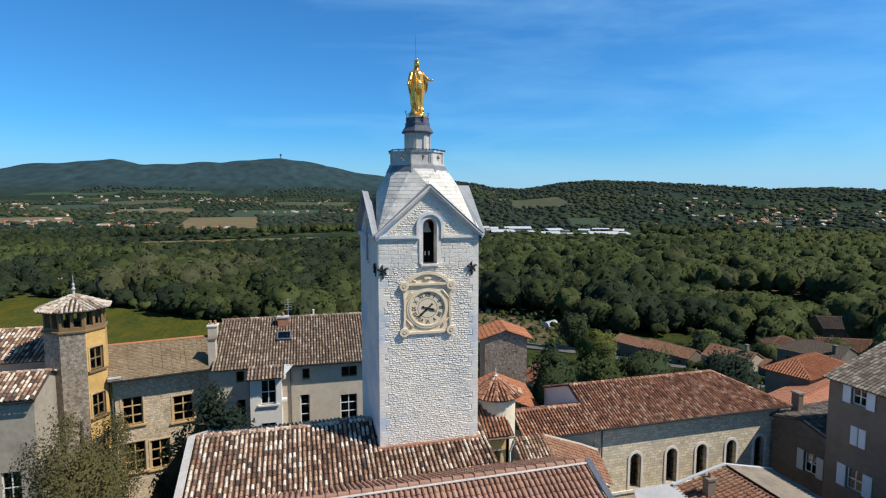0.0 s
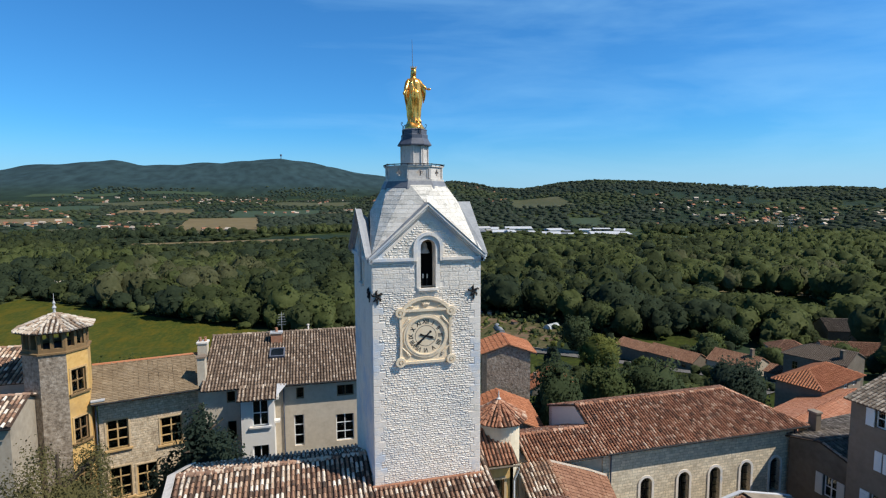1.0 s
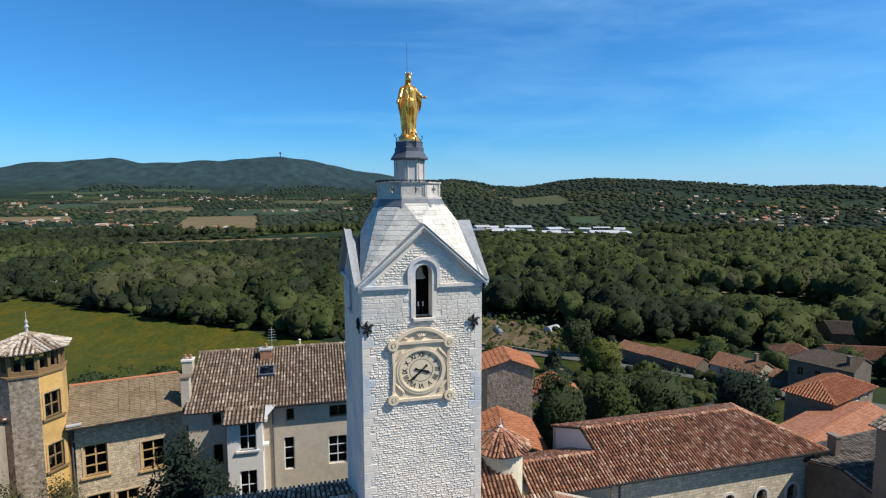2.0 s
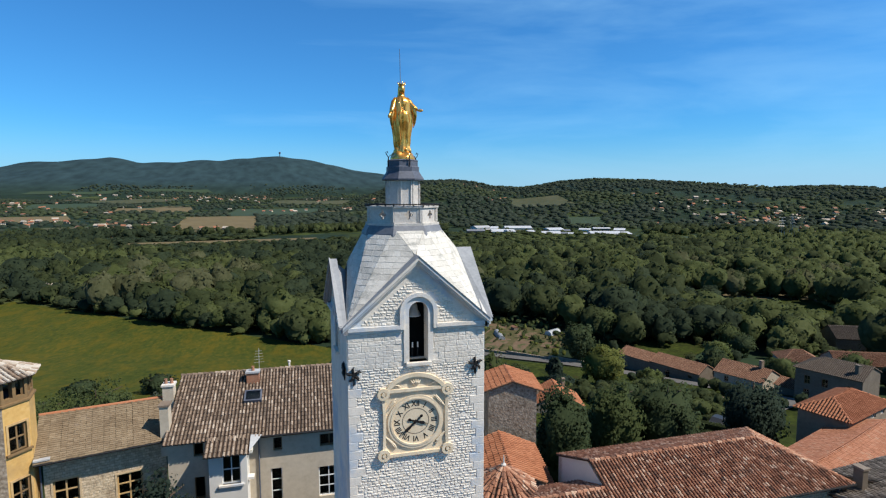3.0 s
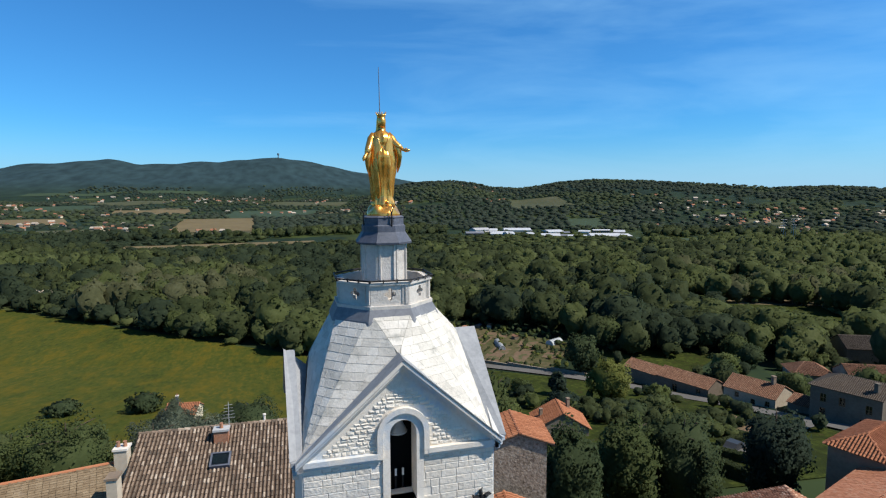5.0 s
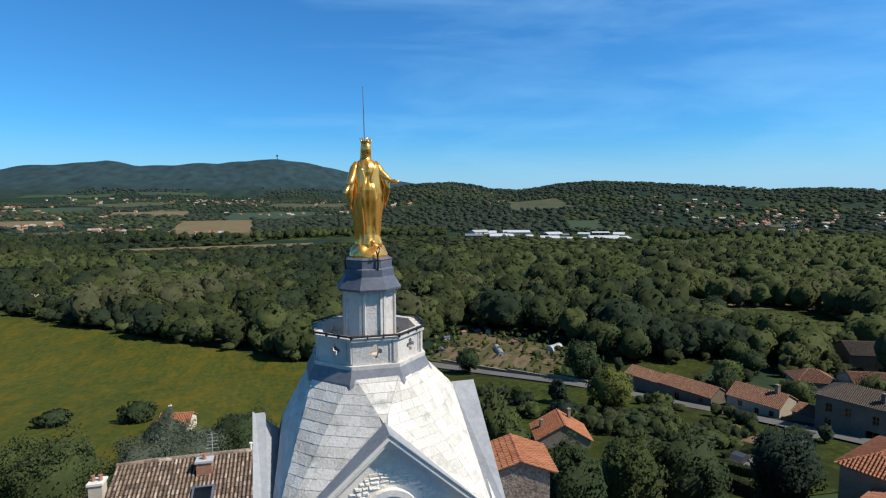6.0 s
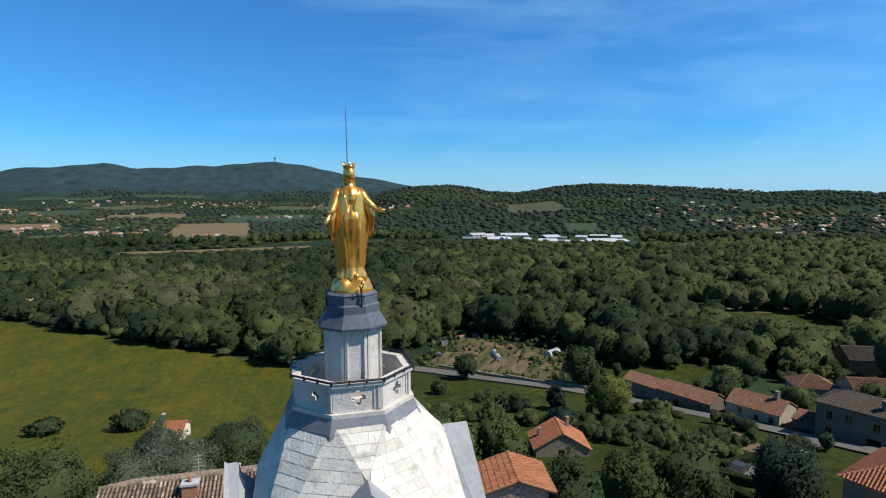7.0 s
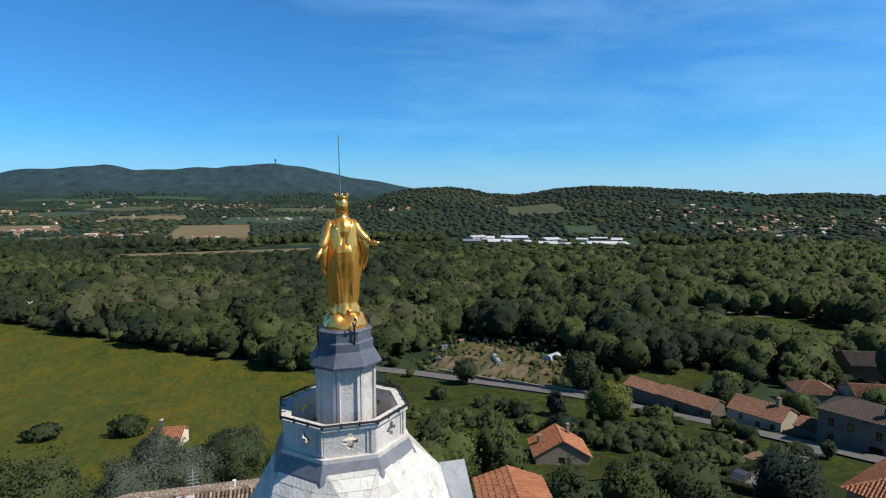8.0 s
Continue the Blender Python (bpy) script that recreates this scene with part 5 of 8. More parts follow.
# ---------------------------------------------------------------- houses
def plain_house(name, m, lx, ly, z0, ze, zr, wall_mat, tile_mat, label, category="house", over=0.35, hip=(0, 0), pitch=0.3, expose=0.4, seed=1, kind="canal", holes=None, group="", frame=M_WHITE, shutters=None, gutter=False):
    """A house under a pitched roof, ridge along local x. holes: per side (front, right, back, left) lists of window openings."""
    ob = thing(name, m, label, category, group)
    holes = holes or {}
    gab = zr - ze
    T = 0.4
    sides = {"front": ((0, 0, 0), 0, lx, T, None), "back": ((lx, ly, 0), 180, lx, T, None), "right": ((lx, 0, 0), 90, ly, 0, None if hip[1] else gab), "left": ((0, ly, 0), 270, ly, 0, None if hip[0] else gab)}
    for side, (o, turn, length, inset, gb) in sides.items():
        g = Geo()
        wall_plate(g, o, turn, length, z0, ze, holes.get(side, ()), T, gb, inset)
        part("wall", g, wall_mat, ob)
        for a, b, c, d in holes.get(side, ()):
            wm = Matrix.Translation(o) @ Matrix.Rotation(radians(turn), 4, "Z") @ Matrix.Translation((a, 0, c))
            window(ob, wm, b - a, d - c, (2 if b - a > 0.6 else 1, 2), frame, 0.06, 0.12, None, None, shutters if b - a > 0.6 else None)
    sl = gab / (ly / 2)
    o = over
    e0, e1 = ze - o * sl, zr
    xl, xr = -o if hip[0] else -0.2, lx + o if hip[1] else lx + 0.2
    rl, rr = (hip[0] if hip[0] else xl), (lx - hip[1] if hip[1] else xr)
    up = 0.09
    A, B, C, D = (xl, -o, e0 + up), (xr, -o, e0 + up), (xr, ly + o, e0 + up), (xl, ly + o, e0 + up)
    P, Q = (rl, ly / 2, e1 + up), (rr, ly / 2, e1 + up)
    slopes = [[A, B, Q, P], [C, D, P, Q]]
    ridges = [(P, Q)]
    if hip[1]:
        slopes.append([B, C, Q])
        ridges += [(B, Q), (C, Q)]
    if hip[0]:
        slopes.append([D, A, P])
        ridges += [(A, P), (D, P)]
    roof(ob, slopes, tile_mat, ridges, pitch=pitch, expose=expose, seed=seed, kind=kind)
    if gutter:
        part("gutter", Geo().tube([(xl, -o - 0.05, e0 - 0.02), (xr, -o - 0.05, e0 - 0.02)], 0.06, 6), M_IRON, ob)
    return ob


def downpipe(parent, x, y, z0, z1, material=None):
    part("downpipe", Geo().tube([(x, y + 0.25, z1 + 0.1), (x, y, z1 - 0.25), (x, y, z0)], 0.05, 6), material or M_DARKLEAD, parent)


# mid wing: ochre rubble wall with stone-mullioned windows, low flat-tiled roof
mid = thing("mansion_wing", pose(-17.85, 14.94, 0, 0, 0, 15), "two-storey ochre rubble mansion wing with mullioned windows", "house")
MW = [(0.40, 1.65, 29.80, 31.80), (3.52, 4.86, 29.45, 31.35), (0.42, 1.68, 26.4, 28.55), (1.99, 3.22, 26.3, 28.4)]
g = Geo()
wall_plate(g, (0, 0, 0), 0, 6.2, 18, 33.45, MW)
part("wall", g, M_RUBBLE, mid, "coursed ochre rubble wall")
part("wall", (lambda q: (wall_plate(q, (6.2, 5.6, 0), 180, 6.2, 18, 33.30), q)[1])(Geo()), M_RUBBLE, mid)
part("wall", (lambda q: (wall_plate(q, (0, 5.15, 0), 270, 4.7, 18, 33.45, gable=1.3), q)[1])(Geo()), M_RUBBLE, mid)
for a, b, c, d in MW:
    window(mid, pose(a, 0, c), b - a, d - c, (2, 3), M_OCHRETRIM, 0.085, 0.08, M_OCHRESTONE, M_OCHRETRIM, surround_w=0.10)
roof(mid, [[(-0.3, -0.85, 33.36), (6.3, -0.85, 33.26), (6.3, 2.3, 34.85), (-0.3, 2.3, 35.0)], [(6.3, 5.6, 33.3), (-0.3, 5.6, 33.4), (-0.3, 2.3, 35.0), (6.3, 2.3, 34.85)]],
     M_TILE_FLAT, [((-0.3, 2.3, 35.0), (6.3, 2.3, 34.85))], "low roof of flat brown tiles", 0.30, 0.15, 21, "flat")
part("ridge", Geo().tube([(-0.3, 2.3, 35.06), (6.3, 2.3, 34.91)], 0.10, 8), M_TILE_NEW, mid, "orange ridge tiles")
part("gutter", Geo().tube([(-0.3, -0.9, 33.30), (6.2, -0.9, 33.20)], 0.06, 6), M_IRON, mid)
part("flashing", Geo().box(-0.32, -0.85, 33.46, 0.45, -0.35, 33.54), M_LEAD, mid, "pale metal flashing sheet")
downpipe(mid, -0.12, -0.12, 20, 33.3)

# white house with the bay
wh = thing("white_house", pose(-11.53, 15.36, 0, 0, 0, -1.5), "three-storey pale rendered house with brown canal tile roof", "house")
WW = [(6.1, 6.65, 32.0, 32.85), (8.96, 10.16, 31.95, 32.78), (5.92, 6.6, 28.55, 30.84), (8.86, 10.13, 28.6, 30.6), (1.45, 2.02, 32.15, 32.98), (1.44, 2.05, 29.4, 30.85)]
g = Geo()
wall_plate(g, (0, 0, 0), 0, 13.0, 18, 33.36, WW, inset=0.45)
part("wall", g, M_PLASTER, wh)
part("wall", (lambda q: (wall_plate(q, (13, 10.2, 0), 180, 13.0, 18, 33.36, inset=0.45), q)[1])(Geo()), M_PLASTER, wh)
part("wall", (lambda q: (wall_plate(q, (13, 0, 0), 90, 10.2, 18, 33.36, gable=2.2), q)[1])(Geo()), M_PLASTER, wh)
part("wall", (lambda q: (wall_plate(q, (0, 10.2, 0), 270, 10.2, 18, 33.36, gable=2.2), q)[1])(Geo()), M_PLASTER, wh)
for a, b, c, d in WW:
    n = 2 if b - a > 1 else 1
    window(wh, pose(a, 0, c), b - a, d - c, (n, 3 if d - c > 1.5 else 1), M_WHITE if d - c > 1.5 and a > 3 else M_FRAME, 0.06, 0.12)
E0, E1 = 33.28, 35.75
roof(wh, [[(-0.15, -0.55, E0), (13.2, -0.55, E0), (13.2, 5.1, E1), (-0.15, 5.1, E1)], [(13.2, 10.75, E0), (-0.15, 10.75, E0), (-0.15, 5.1, E1), (13.2, 5.1, E1)]],
     M_TILE_BROWN, [((-0.15, 5.1, E1), (13.2, 5.1, E1))], "brown canal tile roof", 0.215, 0.34, 31)
bay = Geo()
wall_plate(bay, (2.5, -1.2, 0), 0, 2.15, 18, 32.86, [(0.73, 1.78, 30.78, 32.56), (0.7, 1.75, 27.4, 29.4)], 0.3)
wall_plate(bay, (4.65, -0.9, 0), 90, 1.0, 18, 33.0, [(0.35, 0.75, 31.3, 32.4)], 0.25)
wall_plate(bay, (2.5, 0.1, 0), 270, 1.0, 18, 33.0, (), 0.25)
part("bay", bay, M_WHITEWALL, wh, "white painted projecting bay")
window(wh, pose(3.23, -1.2, 30.78), 1.05, 1.78, (2, 2), M_WHITE, 0.06, 0.12, None, M_ASHLAR)
window(wh, pose(3.2, -1.2, 27.4), 1.05, 2.0, (2, 2), M_WHITE, 0.06, 0.12, None, M_ASHLAR)
part("corbel", Geo().box(4.65, -0.95, 32.45, 4.95, -0.45, 32.65), M_WHITEWALL, wh)
part("corbel", Geo().box(4.65, -0.95, 30.8, 5.0, -0.5, 30.95), M_WHITEWALL, wh)
roof(wh, [[(2.3, -1.75, 32.80), (4.85, -1.75, 32.80), (4.85, -0.40, 33.39), (2.3, -0.40, 33.39)]], M_TILE_BROWN, (), "", 0.25, 0.36, 33, name="bay_roof")
part("flashing", Geo().extrude([(4.85, -1.7, 32.9), (5.5, -0.5, 33.34), (4.85, -0.5, 33.40)], (0, 0, 0.04)), M_LEAD, wh)
part("gutter", Geo().tube([(5.1, -0.60, 33.27), (13.1, -0.60, 33.27)], 0.075, 6), M_IRON, wh)
for x in (2.38, 5.25):
    downpipe(wh, x, -0.08 if x > 5 else -0.2, 20, 33.1)

chimney(-11.7, 16.15, 33.2, 35.42, 0.5, 0.7, M_PLASTER, "low tan rendered chimney stack at the roof verge", -2, 0, M_BROWNWALL)
chimney(-12.0, 18.8, 33.2, 35.8, 0.66, 0.7, M_PLASTER, "pale rendered chimney stack on the tiled roof", -2, 2)
chimney(-6.8, 19.3, 34.6, 36.05, 0.8, 0.55, M_TILE_RED, "short red brick chimney near the ridge", -2, 1, M_LEAD)
skylight = thing("skylight", pose(-6.72, 17.8, 34.68, 23.6, 0, -1.5), "grey framed skylight in the tiled roof", "skylight")
part("frame", Geo().box(-0.55, -0.5, 0, 0.55, -0.4, 0.22).box(-0.55, 0.4, 0, 0.55, 0.5, 0.22).box(-0.55, -0.4, 0, -0.45, 0.4, 0.22).box(0.45, -0.4, 0, 0.55, 0.4, 0.22), M_DARKLEAD, skylight)
part("pane", Geo().box(-0.45, -0.4, 0.17, 0.45, 0.4, 0.19), M_GLASS, skylight)
# dark sheet added under the pane in place of the unlit room
part("backing", Geo().box(-0.5, -0.45, 0.0, 0.5, 0.45, 0.14), M_PAINT_DARK, skylight)
aer = thing("tv_aerial", pose(-6.4, 19.6, 35.9), "thin metal television aerial by the chimney", "aerial")
part("mast", Geo().tube([(0, 0, -0.6), (0, 0, 1.6)], 0.018, 6), M_LEAD, aer)
for k in range(5):
    part("rod", Geo().tube([(-0.35 + 0.03 * k, 0, 0.6 + 0.2 * k), (0.35 - 0.03 * k, 0, 0.62 + 0.2 * k)], 0.010, 5), M_LEAD, aer)
vent = thing("vent_pipe", pose(-4.4, 20.3, 35.7), "short pale vent pipe on the ridge", "vent")
part("pipe", Geo().lathe([(0.07, -0.2), (0.07, 0.45), (0.10, 0.47), (0.10, 0.55)], 10), M_ASHLAR, vent)


# ochre stair turret
def stair_turret():
    cx, cy, r = -19.82, 14.75, 1.67
    turn = radians(-55.5)
    ob = thing("stair_turret", pose(cx, cy, 0), "eight-sided ochre stair turret with mullioned windows under a tiled cap", "tower")

    def face(k):
        return Matrix.Rotation(radians(12 + 45 * k), 4, "Z") @ Matrix.Translation((0, -r, 0))
    half = r * math.tan(T8)
    for k in range(8):
        holes = {1: [(0.22, 1.16, 34.35, 35.85), (0.22, 1.16, 31.2, 32.75), (0.22, 1.16, 28.2, 29.8)]}.get(k, [])
        g = Geo()
        m = face(k)
        o = m @ Vector((-half, 0, 0))
        wall_plate(g, o, 12 + 45 * k, 2 * half, 18, 36.95, holes, 0.35)
        part("wall", g, M_GREYRUBBLE if k in (0, 7) else M_OCHRE, ob, "grey rubble face" if k in (0, 7) else "ochre rendered face")
        for a, b, c, d in holes:
            window(ob, m @ Matrix.Translation((-half + a, 0, c)), b - a, d - c, (2, 2), M_OCHRE_DARK, 0.09, 0.10, M_OCHRETRIM, M_OCHRE_DARK, surround_w=0.12)
        # open loggia: piers, sill and lintel
        g = Geo()
        o = m @ Vector((-half * 0.99, 0.04, 0))
        wall_plate(g, o, 12 + 45 * k, 1.98 * half, 37.08, 38.45, [(0.15, 0.60, 37.3, 38.2), (0.77, 1.22, 37.3, 38.2)], 0.3)
        part("loggia", g, M_OCHRE_DARK, ob)
    part("string_course", Geo().lathe([(r * C8 - 0.05, 36.95), (r * C8 + 0.10, 36.97), (r * C8 + 0.10, 37.07), (r * C8 - 0.05, 37.09)], 8, 0, 0, turn, True), M_OCHRE_DARK, ob)
    part("floor", Geo().lathe([(r, 37.06), (r, 37.1)], 8, 0, 0, turn, True), M_BLACK, ob)
    R = 2.0 * C8
    pts = [Vector((R * math.cos(turn + radians(45 * k)), R * math.sin(turn + radians(45 * k)), 38.35)) for k in range(8)]
    top = Vector((0, 0, 39.2))
    roof(ob, [[pts[k], pts[(k + 1) % 8], top] for k in range(8)], M_TILE_PALE, [(pts[k], top) for k in range(8)], "pale lichen-grey tiled cap", 0.25, 0.34, 60)
    part("finial", Geo().lathe([(0.10, 39.15), (0.06, 39.45), (0.13, 39.55), (0.05, 39.7), (0.09, 39.85), (0.02, 40.0), (0.015, 40.45)], 8), M_LEAD, ob)
    return ob


stair_turret()
plain_house("low_house", pose(-30.5, 10.2, 0), 9.9, 4.2, 18, 34.0, 34.85, M_OLDPLASTER, M_TILE, "low pale rendered house with a mottled red tiled roof", over=0.35, seed=71, pitch=0.25, expose=0.36,
            holes={"front": [(8.0, 9.0, 27.6, 29.6)]}, gutter=True)

plain_house("back_house", pose(-34.0, 15.2, 0), 12.2, 7.0, 18, 34.9, 36.2, M_PLASTER, M_TILE, "old house behind with a mottled tile roof", seed=73, pitch=0.25, expose=0.36)

# ---------------------------------------------------------------- chapel wing beside the tower
nave = thing("chapel", pose(12.5, 4.85, 0), "long pale stone chapel with round-arched windows and a hipped tile roof", "chapel")
NW, NS, NP = 0.84, 25.98, 28.0
NX = [3.58, 6.42, 8.86, 11.36, 13.82]
g = Geo()
wall_plate(g, (0, 0, 0), 0, 15.6, 18, 30.7, [(x - NW / 2, x + NW / 2, NS, NP + NW / 2) for x in NX], inset=0.45)
part("wall", g, M_CHAPEL, nave, "pale squared rubble wall")
for o, turn, ln, gb, ins in (((15.6, 0, 0), 90, 7.5, None, 0), ((15.6, 7.5, 0), 180, 15.6, None, 0.45), ((0.45, 7.5, 0), 270, 7.05, 1.4, 0)):
    g = Geo()
    wall_plate(g, o, turn, ln, 18, 30.7, (), 0.45, gb, ins)
    part("wall", g, M_WHITEWALL if gb else M_CHAPEL, nave)
for x in NX:
    w = new("arched_window")
    w.parent = nave
    w.matrix_basis = pose(x, 0, 0)
    # spandrels that round the head of the opening
    for sgn in (-1, 1):
        a = [(sgn * NW / 2 * math.cos(radians(t)), NP + NW / 2 * math.sin(radians(t))) for t in range(0, 91, 15)]
        pts = a + [(sgn * NW / 2, NP + NW / 2)]
        if sgn > 0:
            pts = pts[::-1]
        part("spandrel", Geo().extrude([(px, 0.004, pz) for px, pz in pts], (0, 0.44, 0)), M_CHAPEL, w)
    g = Geo()
    o, i = [(NW / 2 + 0.17, NS - 0.02)], [(NW / 2, NS - 0.02)]
    o += [((NW / 2 + 0.17) * math.cos(radians(t)), NP + (NW / 2 + 0.17) * math.sin(radians(t))) for t in range(0, 181, 12)] + [(-NW / 2 - 0.17, NS - 0.02)]
    i += [((NW / 2) * math.cos(radians(t)), NP + (NW / 2) * math.sin(radians(t))) for t in range(0, 181, 12)] + [(-NW / 2, NS - 0.02)]
    for k in range(len(o) - 1):
        q = [o[k], o[k + 1], i[k + 1], i[k]]
        g.extrude([(px, -0.05, pz) for px, pz in q][::-1], (0, 0.12, 0))
    part("surround", g, M_ASHLAR, w, "pale stone arch surround")
    part("pane", Geo().box(-NW / 2, 0.28, NS, NW / 2, 0.29, NP + NW / 2), M_GLASS, w)
    part("glazing_bar", Geo().box(-0.02, 0.25, NS, 0.02, 0.28, NP + NW / 2), M_IRON, w)
    for z in (NS + 0.5, NS + 1.0, NS + 1.5, NS + 2.0):
        part("glazing_bar", Geo().box(-NW / 2, 0.25, z, NW / 2, 0.28, z + 0.03), M_IRON, w)
    # black sheet added as the unlit chapel inside
    part("room_dark", Geo().box(-0.6, 0.8, NS - 0.2, 0.6, 0.84, NP + 0.8), M_BLACK, w)
part("sill_band", Geo().box(1.2, -0.09, 25.72, 15.0, 0.02, 25.90), M_ASHLAR, nave, "pale stone sill band")
ze, zr = 30.62, 32.25
P, Q = (0.35, 3.5, zr), (12.45, 3.5, zr)
A, B, C, D = (0.35, -0.5, ze), (16.05, -0.5, ze), (16.05, 7.7, ze), (0.35, 7.7, ze)
roof(nave, [[A, B, Q, P], [B, C, Q], [C, D, P, Q]], M_TILE_RED, [(P, Q), (B, Q), (C, Q)], "rust-red canal tile roof", 0.215, 0.27, 81)
part("gutter", Geo().tube([(0.4, -0.55, ze - 0.01), (16.05, -0.55, ze - 0.01)], 0.075, 6), M_IRON, nave)
downpipe(nave, 0.95, -0.08, 20, 30.55)
downpipe(nave, 15.3, -0.08, 20, 30.55)
lamp = thing("wall_lamp", pose(27.4, 4.75, 29.65), "small round white lamp on the chapel wall", "lamp")
part("globe", Geo().lathe([(0.02, -0.1), (0.09, -0.05), (0.10, 0.02), (0.05, 0.09)], 10), M_WHITE, lamp)
part("arm", Geo().tube([(0, 0, 0.08), (0, 0.12, 0.12)], 0.015, 5), M_IRON, lamp)

low = thing("chapel_porch", pose(7.75, 5.8, 0), "low stone wing under a rust-red canal tile roof", "chapel")
for o, turn, ln in (((0, -0.85, 0), 0, 5.2), ((4.75, 3.5, 0), 180, 4.75), ((0, 3.05, 0), 270, 3.4)):
    g = Geo()
    wall_plate(g, o, turn, ln, 18, 30.25)
    part("wall", g, M_PLASTER, low)
roof(low, [[(0, -1.4, 30.55), (5.25, -1.4, 30.55), (5.25, 0.85, 31.47), (0, 0.85, 31.47)], [(5.25, 3.8, 30.3), (0, 3.8, 30.3), (0, 0.85, 31.47), (5.25, 0.85, 31.47)]], M_TILE_RED, [((0, 0.85, 31.47), (5.25, 0.85, 31.47))], "", 0.215, 0.27, 85)
part("gutter", Geo().tube([(0, -1.45, 30.52), (4.9, -1.45, 30.52)], 0.06, 6), M_IRON, low)

cone = thing("round_turret", pose(6.05, 5.0, 0), "cream rendered turret under a conical tiled roof", "tower")
part("wall", Geo().lathe([(1.22, 18), (1.22, 33.35)], 24), M_CREAMWALL, cone, smooth=False)
R = 1.62
pts = [Vector((R * math.cos(radians(36 * k)), R * math.sin(radians(36 * k)), 33.55)) for k in range(10)]
roof(cone, [[pts[k], pts[(k + 1) % 10], Vector((0, 0, 34.55))] for k in range(10)], M_TILE_RED, [(pts[k], (0, 0, 34.55)) for k in range(10)], "rust-red conical tile roof", 0.22, 0.32, 90)
part("finial", Geo().lathe([(0.12, 34.5), (0.14, 34.62), (0.05, 34.7), (0.02, 35.1)], 8), M_GREYSTONE, cone)

# small lean-to roof and apse roof at the tower's foot
dd = thing("sacristy", pose(2.5, 3.2, 0), "small ochre sacristy under a steep canal tile roof", "annexe")
g = Geo()
wall_plate(g, (0, 0, 0), 0, 3.75, 18, 31.75, [(0.5, 1.5, 29.2, 30.7), (2.2, 3.2, 29.2, 30.7)])
part("wall", g, M_OCHRE, dd)
for x in (0.5, 2.2):
    window(dd, pose(x, 0, 29.2), 1.0, 1.5, (2, 2), M_FRAME, 0.06, 0.15, M_OCHRESTONE)
roof(dd, [[(-0.1, -0.45, 31.82), (3.9, -0.45, 31.74), (3.72, 1.4, 33.0), (-0.1, 1.4, 33.05)]], M_TILE_RED, [((-0.1, 1.4, 33.08), (3.72, 1.4, 33.03))], "", 0.22, 0.34, 87)
part("gutter", Geo().tube([(-0.1, -0.52, 31.72), (3.95, -0.52, 31.64)], 0.055, 6), M_GREYWALL, dd, "grey gutter")
part("downpipe", Geo().tube([(3.9, -0.5, 31.66), (3.95, -0.3, 31.3), (3.75, -0.12, 30.6), (3.75, -0.12, 18)], 0.06, 6), M_WHITE, dd, "white downpipe")
part("gable_wall", Geo().extrude([(3.55, 0.0, 18), (3.55, 1.35, 18), (3.55, 1.35, 32.92), (3.55, 0.0, 31.9)], (0.2, 0, 0)), M_CREAMWALL, dd)
ap = thing("apse", pose(0, 0, 0), "low many-sided apse roofed in mottled red tiles", "annexe")
AA, AL, AE, AD, AB, AC = (8.86, 4.05, 30.9), (6.9, 4.05, 30.86), (6.75, 2.0, 29.8), (8.95, 2.0, 29.8), (12.93, 4.5, 29.2), (12.65, 2.2, 28.15)
roof(ap, [[AE, AD, AA, AL]], M_TILE, [], "mottled old side of the apse roof", 0.21, 0.30, 88)
roof(ap, [[AD, AC, AB, AA]], M_TILE_FARM, [(AD, AA)], "worn orange-brown tile roof", 0.25, 0.24, 89, "flat", name="hip_roof")
part("ridge_mortar", Geo().tube([AA, (10.2, 4.25, 30.35), (11.7, 4.45, 29.75), AB], 0.09, 6), M_TILE_PALE, ap, "mortared top edge")
for a, b, top in ((AE, AD, 29.4), (AD, AC, 27.8), (AC, AB, 27.8)):
    d = Vector(b) - Vector(a)
    g = Geo()
    wall_plate(g, (a[0] + 0.02, a[1] + 0.2, 0), math.degrees(math.atan2(d.y, d.x)), d.xy.length, 18, top, (), 0.3)
    part("wall", g, M_CHAPEL, ap)

# ---------------------------------------------------------------- church roofs in front of the tower
church = thing("church_nave", pose(0, 0, 0), "church nave under weathered canal tile roofs", "church")
AZ, AR, AF, AE = 34.95, -0.45, -4.15, 33.7
near_tiles = []
NEAR_A = (lambda o: -5.0 < o.x < 2.2 and o.y < -2.2, church, near_tiles)
roof(church, [[(-10.1, AF, AE), (2.85, AF, AE), (2.85, AR, AZ), (-10.1, AR, AZ)], [(2.85, 3.7, 33.4), (-10.1, 3.7, 33.4), (-10.1, AR, AZ), (2.85, AR, AZ)]], M_TILE, [((-10.1, AR, AZ), (-2.3, AR, AZ))], "old mottled canal tiles", 0.205, 0.29, 95, single=NEAR_A)
part("verge", Geo().extrude([(-10.42, AF, AE + 0.02), (-10.1, AF, AE + 0.12), (-10.1, AR, AZ + 0.12), (-10.42, AR, AZ + 0.02)], (0, 0, 0.08)).extrude([(-10.42, AR, AZ + 0.02), (-10.1, AR, AZ + 0.12), (-10.1, 3.7, 33.5), (-10.42, 3.7, 33.42)], (0, 0, 0.08)), M_GREYSTONE, church, "grey mortar verge")
